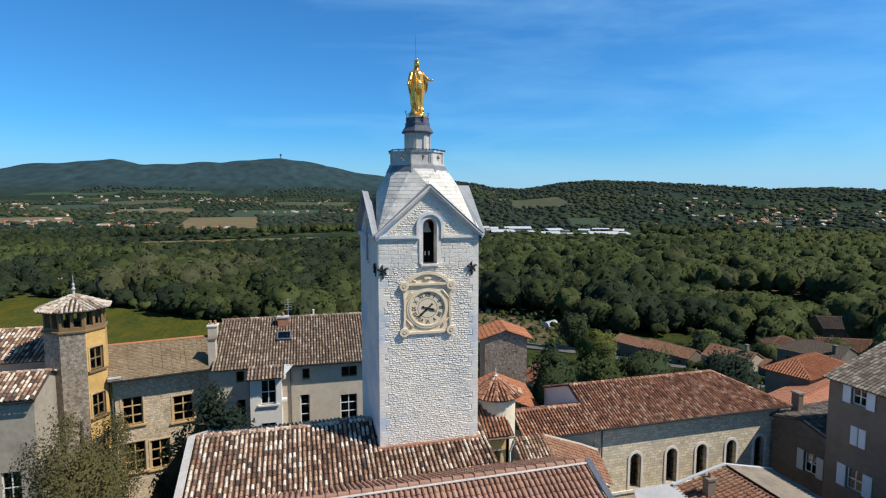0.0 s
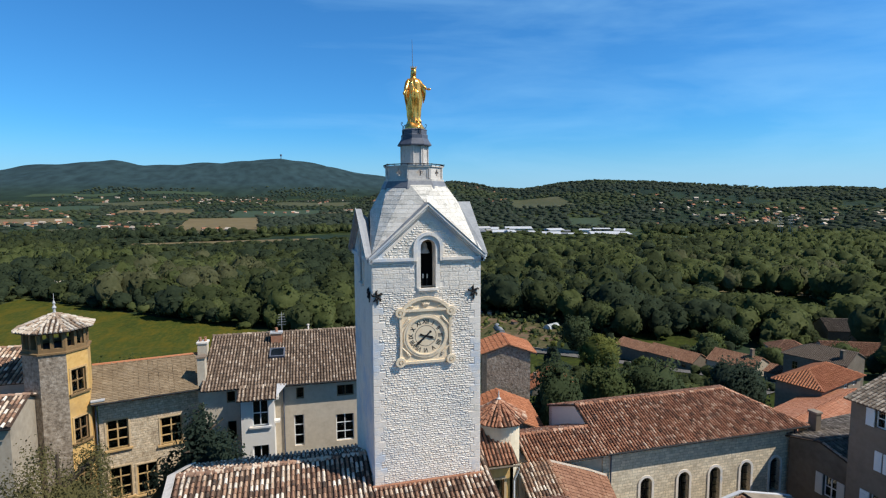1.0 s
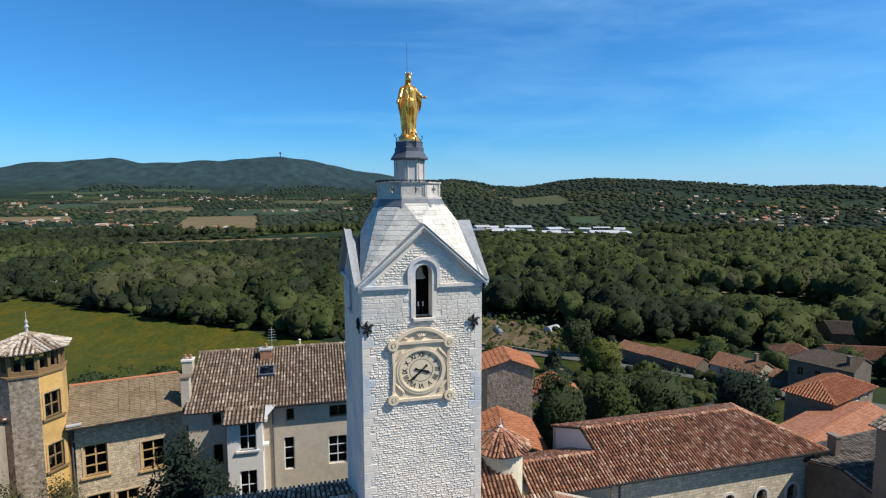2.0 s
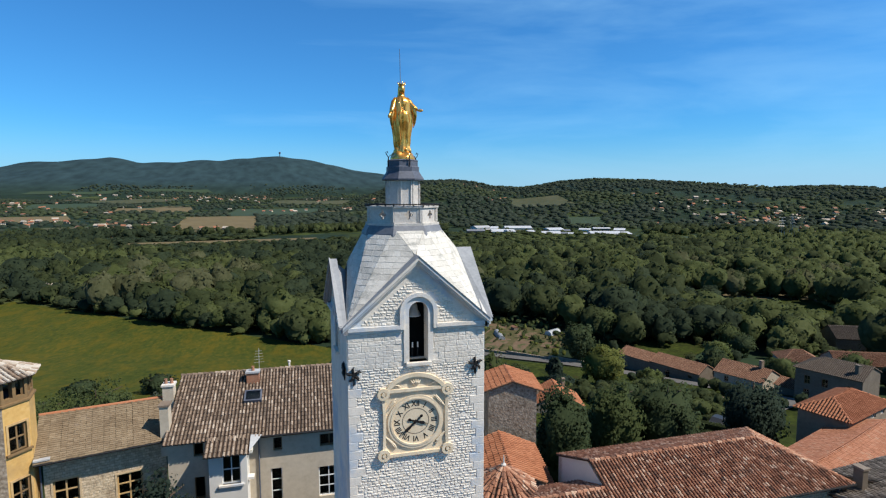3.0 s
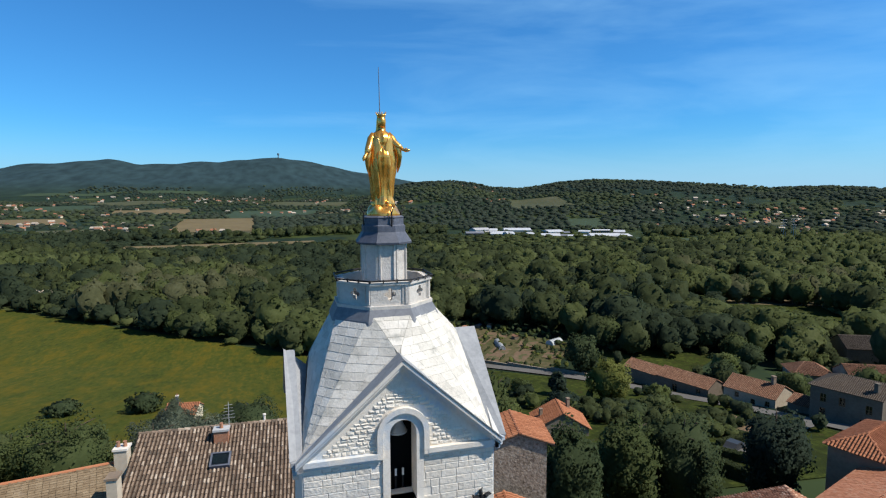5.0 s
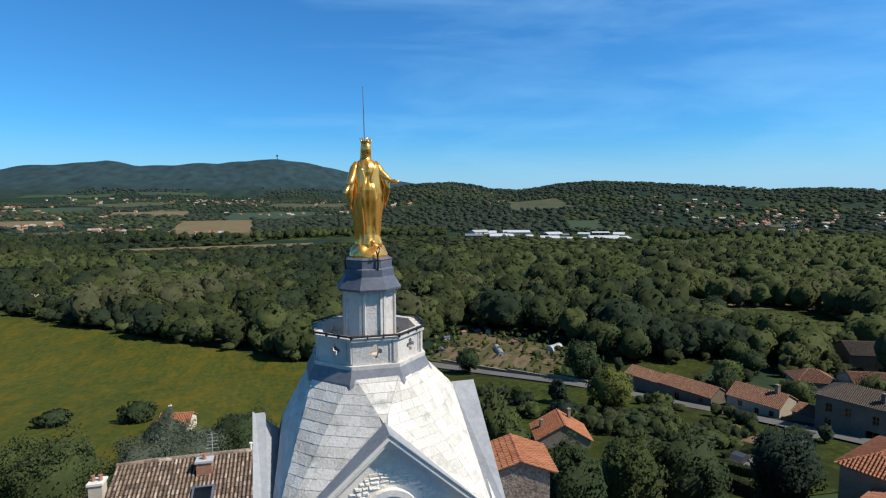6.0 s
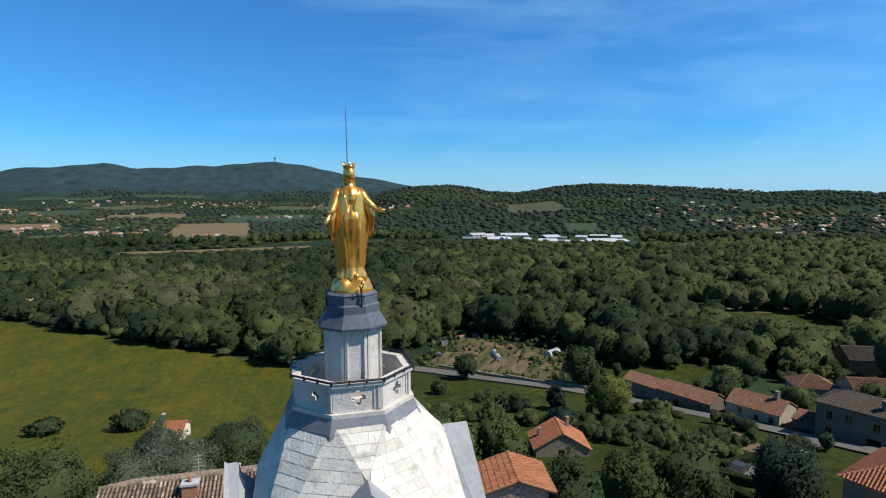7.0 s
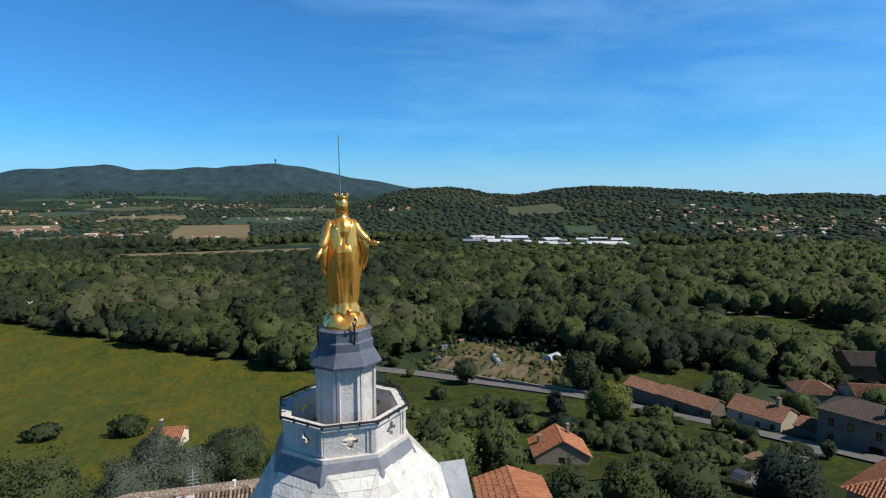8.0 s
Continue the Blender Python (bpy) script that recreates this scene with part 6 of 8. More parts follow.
for o, turn, ln, top in (((-10.3, 3.4, 0), 270, 15.0, 33.3), ((2.6, -3.8, 0), 90, 7.2, 33.3), ((5.2, -12, 0), 90, 8.2, 33.0), ((2.6, 3.4, 0), 180, 12.6, 33.2)):
    g = Geo()
    wall_plate(g, o, turn, ln, 18, top)
    part("wall", g, M_GREYRUBBLE, church)
part("flashing", Geo().box(TX - HW - 0.1, WALL_Y - 0.13, 34.28, TX + HW + 0.1, WALL_Y, 34.40), M_TILE_RED, church, "thin red mortar flashing along the tower")
BR = -6.95
roof(church, [[(-12, -12.4, 32.9), (5.3, -12.4, 32.9), (5.3, BR, 35.0), (-12, BR, 35.0)], [(5.3, AF - 0.02, 33.8), (-12, AF - 0.02, 33.8), (-12, BR, 35.0), (5.3, BR, 35.0)]], M_TILE_CLAY, [], "newer clay-brown roof tiles", 0.215, 0.36, 99, slab=M_TILE_CLAY, name="new_roof")
for k in range(41):
    g = Geo()
    ridge_tiles(g, (-12 + 17.3 * k / 41, BR, 35.03), (-12 + 17.3 * (k + 1) / 41, BR, 35.03), 0.14, 1.0, 149 + k)
    part("ridge_tile", g, M_TILE_CLAY, church)
part("ridge_mortar", Geo().tube([(-12, BR - 0.17, 35.03), (5.3, BR - 0.17, 35.02)], 0.045, 6), M_GREYSTONE, church, "pale mortar bed under the ridge")
part("verge_strip", Geo().extrude([(5.3, -12.4, 32.95), (5.55, -12.4, 32.95), (5.55, BR, 35.06), (5.3, BR, 35.06)], (0, 0, 0.07)), M_DARKLEAD, church, "dark metal verge strip")

# ---------------------------------------------------------------- brown house and its neighbours
FW = [(1.45, 2.35, 33.1, 34.2), (1.45, 2.45, 27.8, 29.1), (6.0, 6.9, 33.1, 34.2), (6.0, 6.9, 30.6, 31.75)]
brown = plain_house("brown_house", pose(37.2, -13.2, 0, 0, 0, 90), 13.4, 10.5, 16, 34.35, 36.3, M_BROWNWALL, M_TILE_GREY, "tall brown rendered house with white shutters", over=0.4, seed=110, pitch=0.23, expose=0.34,
                    holes={"back": FW}, shutters=M_WHITE)
for a, b in ((10.95, 11.36), (11.44, 11.85)):
    part("shutter", Geo().box(a, 10.502, 30.6, b, 10.55, 31.75), M_WHITE, brown, "closed white wooden shutter")
link = plain_house("link_house", pose(27.2, 0.0, 0), 6.0, 4.6, 16, 29.9, 30.5, M_GREYWALL, M_TILE_GREY, "grey-brown rendered house wedged between taller walls", over=0.2, seed=113, holes={"left": [(2.6, 3.5, 27.15, 28.5)]}, shutters=M_SHUTTER_PALE)
chimney(29.3, 4.6, 29.4, 31.5, 0.42, 0.6, M_GREYWALL, "slim brown rendered chimney under a flat cap", 0, 0, M_TILE_GREY)
yard = plain_house("yard_house", pose(22.6, -8.6, 0, 0, 0, 90), 9.0, 6.6, 18, 28.3, 29.0, M_CHAPEL, M_TILE_FARM, "low house with a brown tiled roof and pale metal edging", over=0.3, seed=115, pitch=0.25, expose=0.36)
part("sheet_roof", Geo().extrude([(0, -0.35, 28.47), (9.1, -0.35, 28.47), (9.1, 3.2, 29.27), (0, 3.2, 29.27)], (0, 0, 0.05)), M_FARMWALL, yard, "plain tan felted slope")
for a, b in (((9.1, -0.35, 28.5), (9.1, 3.3, 29.3)), ((9.1, 3.3, 29.3), (9.1, 6.95, 28.5))):
    part("metal_edging", Geo().extrude([(a[0], a[1], a[2]), (a[0] + 0.2, a[1], a[2]), (b[0] + 0.2, b[1], b[2]), (b[0], b[1], b[2])], (0, 0, 0.06)), M_METALROOF, yard, "pale metal edging")
part("metal_roof", Geo().extrude([(12.4, -0.9, 28.1), (15.6, -1.6, 28.3), (15.9, 0.9, 28.4), (13.4, 1.2, 28.2)], (0, 0, 0.06)), M_LEAD, tagged(new("lead_roof"), "small flat grey lead roof", "roof"), "")
chimney(16.9, -0.9, 28.0, 29.6, 0.5, 0.45, M_BROWNWALL, "brown rendered chimney with a small cap", 0, 1, M_BROWNWALL)
plain_house("tall_stone_house", pose(13.75, 17.6, 0, 0, 0, 78), 3.7, 3.7, 12, 33.26, 33.9, M_GREYRUBBLE, M_TILE_NEW, "narrow tall rubble stone house with orange tiles", seed=120, over=0.45, pitch=0.24, gutter=True)
plain_house("low_stone_house", pose(11.54, 11.16, 0, 0, 0, 78), 5.6, 4.5, 12, 29.51, 30.4, M_GREYRUBBLE, M_TILE_NEW, "low house with a broad orange tile roof", seed=123, over=0.4)
plain_house("orange_roofed_house", pose(49.7, 20.8, 0, 0, 0, 17), 9.7, 4.8, 10, 25.3, 26.55, M_BROWNWALL, M_TILE_NEW, "brown rendered house with a fresh orange tiled hip roof", hip=(2.1, 3.0), seed=130, holes={"front": [(5.4, 6.4, 24.3, 25.1), (7.6, 8.6, 24.3, 25.1)]})
plain_house("orange_roofed_house", pose(39.8, 11.8, 0, 0, 0, 19), 16, 7.0, 10, 24.0, 25.1, M_BROWNWALL, M_TILE_NEW_BROWN, "long low house with a fresh orange tiled roof", seed=133, kind="flat", pitch=0.24, expose=0.3)
plain_house("grey_roofed_shed", pose(36.0, 4.6, 0, 0, 0, 5), 9, 6.5, 12, 26.8, 27.7, M_GREYWALL, M_TILE_GREY, "low shed with a weathered brown tile roof", "shed", seed=135)
plain_house("cottage", pose(44.15, 63.1, 0, 0, 0, 74), 6.6, 8.6, 4, 11.2, 13.7, M_FARMWALL, M_TILE_NEW, "small rendered cottage with a red-orange roof", seed=140, holes={"left": [(3.6, 4.6, 9.9, 11.0)], "back": [(2, 2.9, 9.6, 10.9)]}, frame=M_FRAME)
chimney(38.0, 68.7, 11.6, 13.2, 0.5, 0.5, M_BROWNWALL, "slim brown chimney on the cottage", 0, 0, M_BROWNWALL)
chimney(43.2, 68.8, 12.3, 14.5, 0.5, 0.5, M_BROWNWALL, "slim brown chimney on the cottage", 0, 0, M_BROWNWALL)
hut = plain_house("garden_hut", pose(-26.6, 92.6, 0, 0, 0, -8), 5.5, 4.6, 4, 9.7, 10.9, M_CREAMWALL, M_TILE_NEW, "cream garden hut with a red tile roof", "hut", seed=150)
chimney(-24.6, 94.6, 10.2, 12.6, 0.45, 0.45, M_DARKLEAD, "dark metal chimney on the hut roof", 0, 1, M_ASHLAR)

# farms along the lane
plain_house("farm_barn", pose(79.4, 105.6, 0, 0, 0, -72), 9.8, 6, -1, 6.0, 7.4, M_GREYWALL, M_TILE_FARM, "low farm barn end with an orange tiled roof", "barn", seed=160)
plain_house("farm_barn", pose(82.4, 96.2, 0, 0, 0, -71), 12.9, 6.4, -1, 6.3, 7.9, M_GREYWALL, M_TILE_FARM, "long low farm barn with a red tiled roof", "barn", seed=162, holes={"front": [(4, 5.2, 3.0, 5.2), (10, 11, 4.6, 5.6)]}, frame=M_FRAME)
plain_house("farmhouse", pose(87.4, 80.4, 0, 0, 0, -69), 10.4, 8, 0, 8.4, 10.3, M_OLDPLASTER, M_TILE_FARM, "two-storey pale farmhouse with a red tile roof", seed=165, holes={"front": [(2.3, 3.2, 6.6, 7.8), (5.6, 6.5, 6.0, 7.2), (8.4, 9.3, 6.3, 7.5)]}, frame=M_FRAME)
chimney(94.0, 74.0, 10.2, 12.0, 0.7, 0.7, M_BROWNWALL, "brown chimney on the farmhouse", 0, 0, M_BROWNWALL)
plain_house("link_shed", pose(91.9, 68.6, 0, 0, 0, -71), 5.4, 6, 2, 8.8, 9.8, M_GREYWALL, M_TILE_FARM, "low grey shed between farmhouse and grey house", "shed", seed=168)
plain_house("grey_house", pose(90.6, 62.8, 0, 0, 0, -70), 11.0, 9, 1, 14.5, 16.3, M_GREYWALL, M_TILE_SLATE, "large grey-brown house with a dark roof", seed=170, hip=(3.4, 0), holes={"front": [(1.6, 2.6, 11.6, 13.2), (4.6, 5.6, 11.6, 13.2), (8.6, 9.6, 11.4, 13.0), (1.6, 2.6, 8.9, 10.5), (7.8, 9.8, 8.4, 10.2)]}, frame=M_FRAME)
chimney(95.6, 54.4, 14.8, 16.9, 0.7, 0.7, M_GREYWALL, "dark brown chimney on the grey house", 0, 0, M_GREYWALL)
# further farms
plain_house("barn", pose(153, 104, 0, 0, 0, -24), 34, 10, -1, 5.0, 7.8, M_GREYWALL, M_TILE_SLATE, "wide barn with a dull brown roof among trees", "barn", seed=175)
plain_house("barn", pose(116, 88.5, 0, 0, 0, -30), 9, 8, -1, 5.8, 7.9, M_FARMWALL, M_TILE_FARM, "pale barn with a brown hip roof", "barn", seed=177, hip=(3.5, 3.5))
plain_house("barn", pose(122, 79, 0, 0, 0, -25), 18, 8, -1, 7.2, 9.4, M_FARMWALL, M_TILE_FARM, "pale barn with an orange-red roof", "barn", seed=179)

# ---------------------------------------------------------------- trees
def unit(a):
    return a / np.linalg.norm(a, axis=-1, keepdims=True)


def cards(c, nrm, size, r, jitter):
    """Small leaf sprays at places c, facing about nrm."""
    n = len(c)
    nrm = unit(nrm + r.normal(size=(n, 3)) * jitter)
    a = unit(np.cross(nrm, r.normal(size=(n, 3))))
    b = np.cross(nrm, a)
    s = size * r.uniform(0.55, 1.45, n)[:, None]
    quad = np.stack([c - a * s, c - b * s * 0.65 + nrm * s * 0.25, c + a * s, c + b * s * 0.65 - nrm * s * 0.15], 1).reshape(-1, 3)
    return quad, np.arange(4 * n).reshape(-1, 4)


def lumpy(k, m, lobes, amp, r, base=0.7):
    """A closed uneven ball of k by m faces."""
    th, ph = np.meshgrid(np.linspace(0, 2 * math.pi, k, endpoint=False), np.linspace(0.05, math.pi - 0.05, m), indexing="xy")
    d = np.stack([np.sin(ph) * np.cos(th), np.sin(ph) * np.sin(th), np.cos(ph)], -1).reshape(-1, 3)
    rad = base + amp * (np.clip(d @ lobes.T, 0, 1) ** 5).max(1) + r.uniform(-0.06, 0.06, len(d))
    i, j = np.meshgrid(np.arange(m - 1), np.arange(k), indexing="ij")
    f = np.stack([i * k + j, (i + 1) * k + j, (i + 1) * k + (j + 1) % k, i * k + (j + 1) % k], -1).reshape(-1, 4)
    return d * rad[:, None], f


def taper(c, shape):
    t = (c[:, 2] + 1) / 2
    if shape == "cone":
        c[:, :2] *= np.clip(1.3 * (1 - t) + 0.05, 0.04, 1.1)[:, None]
    elif shape == "poplar":
        c[:, :2] *= np.clip(0.55 + 0.45 * np.sin(t * 3.0), 0.3, 1)[:, None]
    else:
        c[:, :2] *= np.clip(0.62 + 0.9 * t - 0.55 * t * t, 0.5, 1.05)[:, None]
    return c


def billow(k, m, cen, rad, r, rough=0.05):
    """A closed surface round a heap of overlapping balls, as seen from their middle. Gives points, outward directions and faces."""
    th, ph = np.meshgrid(np.linspace(0, 2 * math.pi, k, endpoint=False), np.linspace(0.06, math.pi - 0.06, m), indexing="xy")
    th = th + (np.arange(m) % 2)[:, None] * math.pi / k + r.uniform(-0.3, 0.3, th.shape) * 2 * math.pi / k
    d = np.stack([np.sin(ph) * np.cos(th), np.sin(ph) * np.sin(th), np.cos(ph)], -1).reshape(-1, 3)
    along = d @ cen.T
    disc = rad ** 2 - (cen ** 2).sum(1) + along ** 2
    reach = np.where(disc > 0, along + np.sqrt(np.maximum(disc, 0)), 0.22)
    best, top = reach.argmax(1), reach.max(1)
    p = d * ((0.80 * np.maximum(top, 0.60) + 0.15) * r.uniform(1 - rough, 1 + rough, len(d)))[:, None]
    i, j = np.meshgrid(np.arange(m - 1), np.arange(k), indexing="ij")
    f = np.stack([i * k + j, (i + 1) * k + j, (i + 1) * k + (j + 1) % k, i * k + (j + 1) % k], -1).reshape(-1, 4)
    return p, np.where((top < 0.7)[:, None], d, unit(p - cen[best])), f


def crown(n, seed, size, k=10, m=7, shape="round", jitter=0.22, lobes=12):
    """Template crown, about radius 1 and half-height 1: a heap of leafy billows with loose sprays on them. Gives points, faces and soft normals."""
    r = np.random.default_rng(seed)
    lb = unit(r.normal(size=(lobes, 3)) + (0, 0, 0.35))
    cen = lb * r.uniform(0.46, 0.74, lobes)[:, None]
    rad = r.uniform(0.20, 0.38, lobes)
    core, cn, cf = billow(k, m, cen, rad * 0.95, r, 0.06)
    pick = r.integers(lobes, size=n)
    d = unit(r.normal(size=(n, 3)) + lb[pick] * 0.9)
    c = cen[pick] + d * rad[pick][:, None] * r.uniform(0.96, 1.08, n)[:, None]
    q, qf = cards(taper(c.copy(), shape), d, size, r, jitter)
    nq = unit(np.repeat(0.70 * d + 0.40 * unit(c) + (0, 0, 0.48) + r.normal(size=(n, 3)) * 0.24, 4, axis=0))
    ncore = unit(0.70 * cn + 0.40 * unit(core) + (0, 0, 0.48) + r.normal(size=core.shape) * 0.14)
    return np.concatenate([q, taper(core, shape)]), np.concatenate([qf, cf + 4 * n]), np.concatenate([nq, ncore])


def plant(name, spots, templates, material, label, category="woodland"):
    """One mesh of many crowns. spots: rows of x, y, radius, height."""
    r = np.random.default_rng(len(spots))
    vs, fs, ns, base = [], [], [], 0
    ground = land(spots[:, 0], spots[:, 1]) if len(spots) else []
    for (x, y, rad, h), z in zip(spots, ground):
        tv, tf, tn = templates[r.integers(len(templates))]
        a = r.uniform(0, 6.28)
        ca, sa = math.cos(a), math.sin(a)
        v = tv * (rad, rad, h * 0.54)
        vs.append(np.stack([v[:, 0] * ca - v[:, 1] * sa + x, v[:, 0] * sa + v[:, 1] * ca + y, v[:, 2] + z + h * 0.50], -1))
        ns.append(np.stack([tn[:, 0] * ca - tn[:, 1] * sa, tn[:, 0] * sa + tn[:, 1] * ca, tn[:, 2]], -1))
        fs.append(tf + base)
        base += len(v)
    if vs:
        tagged(part(name, fast_mesh(name, np.concatenate(vs), np.concatenate(fs), True, np.concatenate(ns)), material), label, category, kind="stuff")


EDGE_T = [crown(335, s, 0.080, 15, 10, lobes=22 + 3 * s) for s in range(7)]
NEAR_T = [crown(92, s + 10, 0.115, 10, 7, lobes=16 + 2 * s) for s in range(7)]
POP_T = [crown(120, s + 60, 0.09, 12, 10, "poplar", lobes=18) for s in range(3)]
FAR_T = [crown(34, s + 20, 0.17, 8, 6, lobes=9 + s) for s in range(7)]
LOW_T = [crown(22, s + 90, 0.19, 6, 5, lobes=7) for s in range(5)]
TINY_T = [crown(4, s + 40, 0.14, 5, 4, lobes=6) for s in range(6)]
GARDEN = [(30, 154), (57, 130), (70, 118), (92, 132), (90, 162), (60, 186)]
YARDS = [(74, 124), (76, 104), (88, 60), (112, 60), (146, 76), (150, 104), (100, 100), (96, 120)]
CLEAR = [MEADOW, LAWN, GARDEN, CLEARING, [(148, 92), (160, 84), (192, 88), (192, 112), (158, 114)]]


def scatter(r0, r1, step, half, seed):
    r = np.random.default_rng(seed)
    n = int(r1 * 2 / step)
    gx, gy = np.meshgrid(np.arange(-n // 2, n // 2 + 1), np.arange(-2, n))
    u = gy.ravel() * step + r.uniform(-0.45, 0.45, gx.size) * step
    v = gx.ravel() * step + r.uniform(-0.45, 0.45, gx.size) * step
    rr = np.hypot(u, v)
    ok = (rr > r0) & (rr <= r1) & (np.abs(np.arctan2(v, u)) < half)
    u, v, rr = u[ok], v[ok], rr[ok]
    return OX + u * CV + v * CU, OY + u * CU - v * CV, rr, np.arctan2(v, u)


def patches(x, y, s, seed):
    """Smooth random values over the land."""
    return (np.sin(x / s + seed) * np.cos(y / (1.3 * s) + 2 * seed) + np.sin((x + y) / (1.7 * s) + 3 * seed) * 0.7 + np.cos((x - 1.4 * y) / (0.6 * s) + seed) * 0.4)


def spot(sx, r):
    """A place by its bearing (a column of the opening view) and its range."""
    az = math.atan((sx - 784) / 958)
    u, v = r * math.cos(az), r * math.sin(az)
    return OX + u * CV + v * CU, OY + u * CU - v * CV


def off_road(x, y, gap):
    ok = np.ones(len(x), bool)
    road = np.array(ROAD, float)
    for (xa, ya), (xb, yb) in zip(road, road[1:]):
        t = np.clip(((x - xa) * (xb - xa) + (y - ya) * (yb - ya)) / ((xb - xa) ** 2 + (yb - ya) ** 2), 0, 1)
        ok &= np.hypot(x - xa - t * (xb - xa), y - ya - t * (yb - ya)) > gap
    return ok


FIELDS = []          # far fields, kept free of trees


def field(cols, ranges, material, label):
    c = [spot(cols[0], ranges[0]), spot(cols[1], ranges[0]), spot(cols[2], ranges[1]), spot(cols[3], ranges[1])]
    FIELDS.append(c)
    drape("field", c, material, label, "field", up=1.2, n=26)


field((300, 452, 455, 330), (850, 1240), M_STRAW, "tan stubble field in the valley")
field((322, 458, 454, 300), (765, 842), M_LAWN2, "green and tan grass field beside the stubble")
field((395, 520, 590, 420), (1250, 1620), M_CROP, "green crop field in the valley")
field((205, 565, 560, 225), (592, 632), M_STRAW, "narrow tan strip field behind the woods")
field((-30, 130, 120, -20), (1150, 1380), M_STRAW, "tan field by a far hamlet")
field((200, 345, 340, 210), (1500, 1700), M_STRAW, "pale field on the plain")
field((40, 170, 190, 60), (1720, 1980), M_CROP, "green field on the plain")
field((150, 300, 320, 180), (2080, 2330), M_STRAW_GREEN, "dry meadow below the far hills")
field((470, 610, 620, 490), (1900, 2150), M_STRAW_GREEN, "dry meadow below the far hills")
field((60, 190, 185, 70), (880, 985), M_STRAW_GREEN, "dry meadow beside a hamlet")
field((1400, 1510, 1500, 1410), (740, 860), M_STRAW, "tan field edged by trees")
field((1130, 1260, 1240, 1120), (600, 690), M_CROP, "green field strip")
field((1290, 1420, 1400, 1290), (690, 740), M_LAWN2, "pale grass strip between trees")
field((905, 1025, 985, 905), (1200, 1420), M_STRAW_GREEN, "sloping dry meadow on the hillside")
field((1010, 1080, 1060, 1005), (860, 1000), M_CROP, "green meadow at the wood's edge")
field((40, 200, 220, 60), (2640, 2720), M_CROP, "green meadow at the foot of the far hills")
field((260, 380, 370, 250), (2700, 2780), M_CROP, "green field at the foot of the far hills")
field((1310, 1390, 1385, 1320), (960, 1030), M_STRAW_GREEN, "dry meadow among the village houses")


for cols, ranges in (((1165, 1260, 1250, 1170), (262, 300)), ((1440, 1600, 1590, 1450), (300, 345))):
    c = [spot(cols[0], ranges[0]), spot(cols[1], ranges[0]), spot(cols[2], ranges[1]), spot(cols[3], ranges[1])]
    CLEAR.append(c)
    drape("clearing", c, M_LAWN2, "rough grassy clearing between the trees", "grass", up=0.2, n=20)


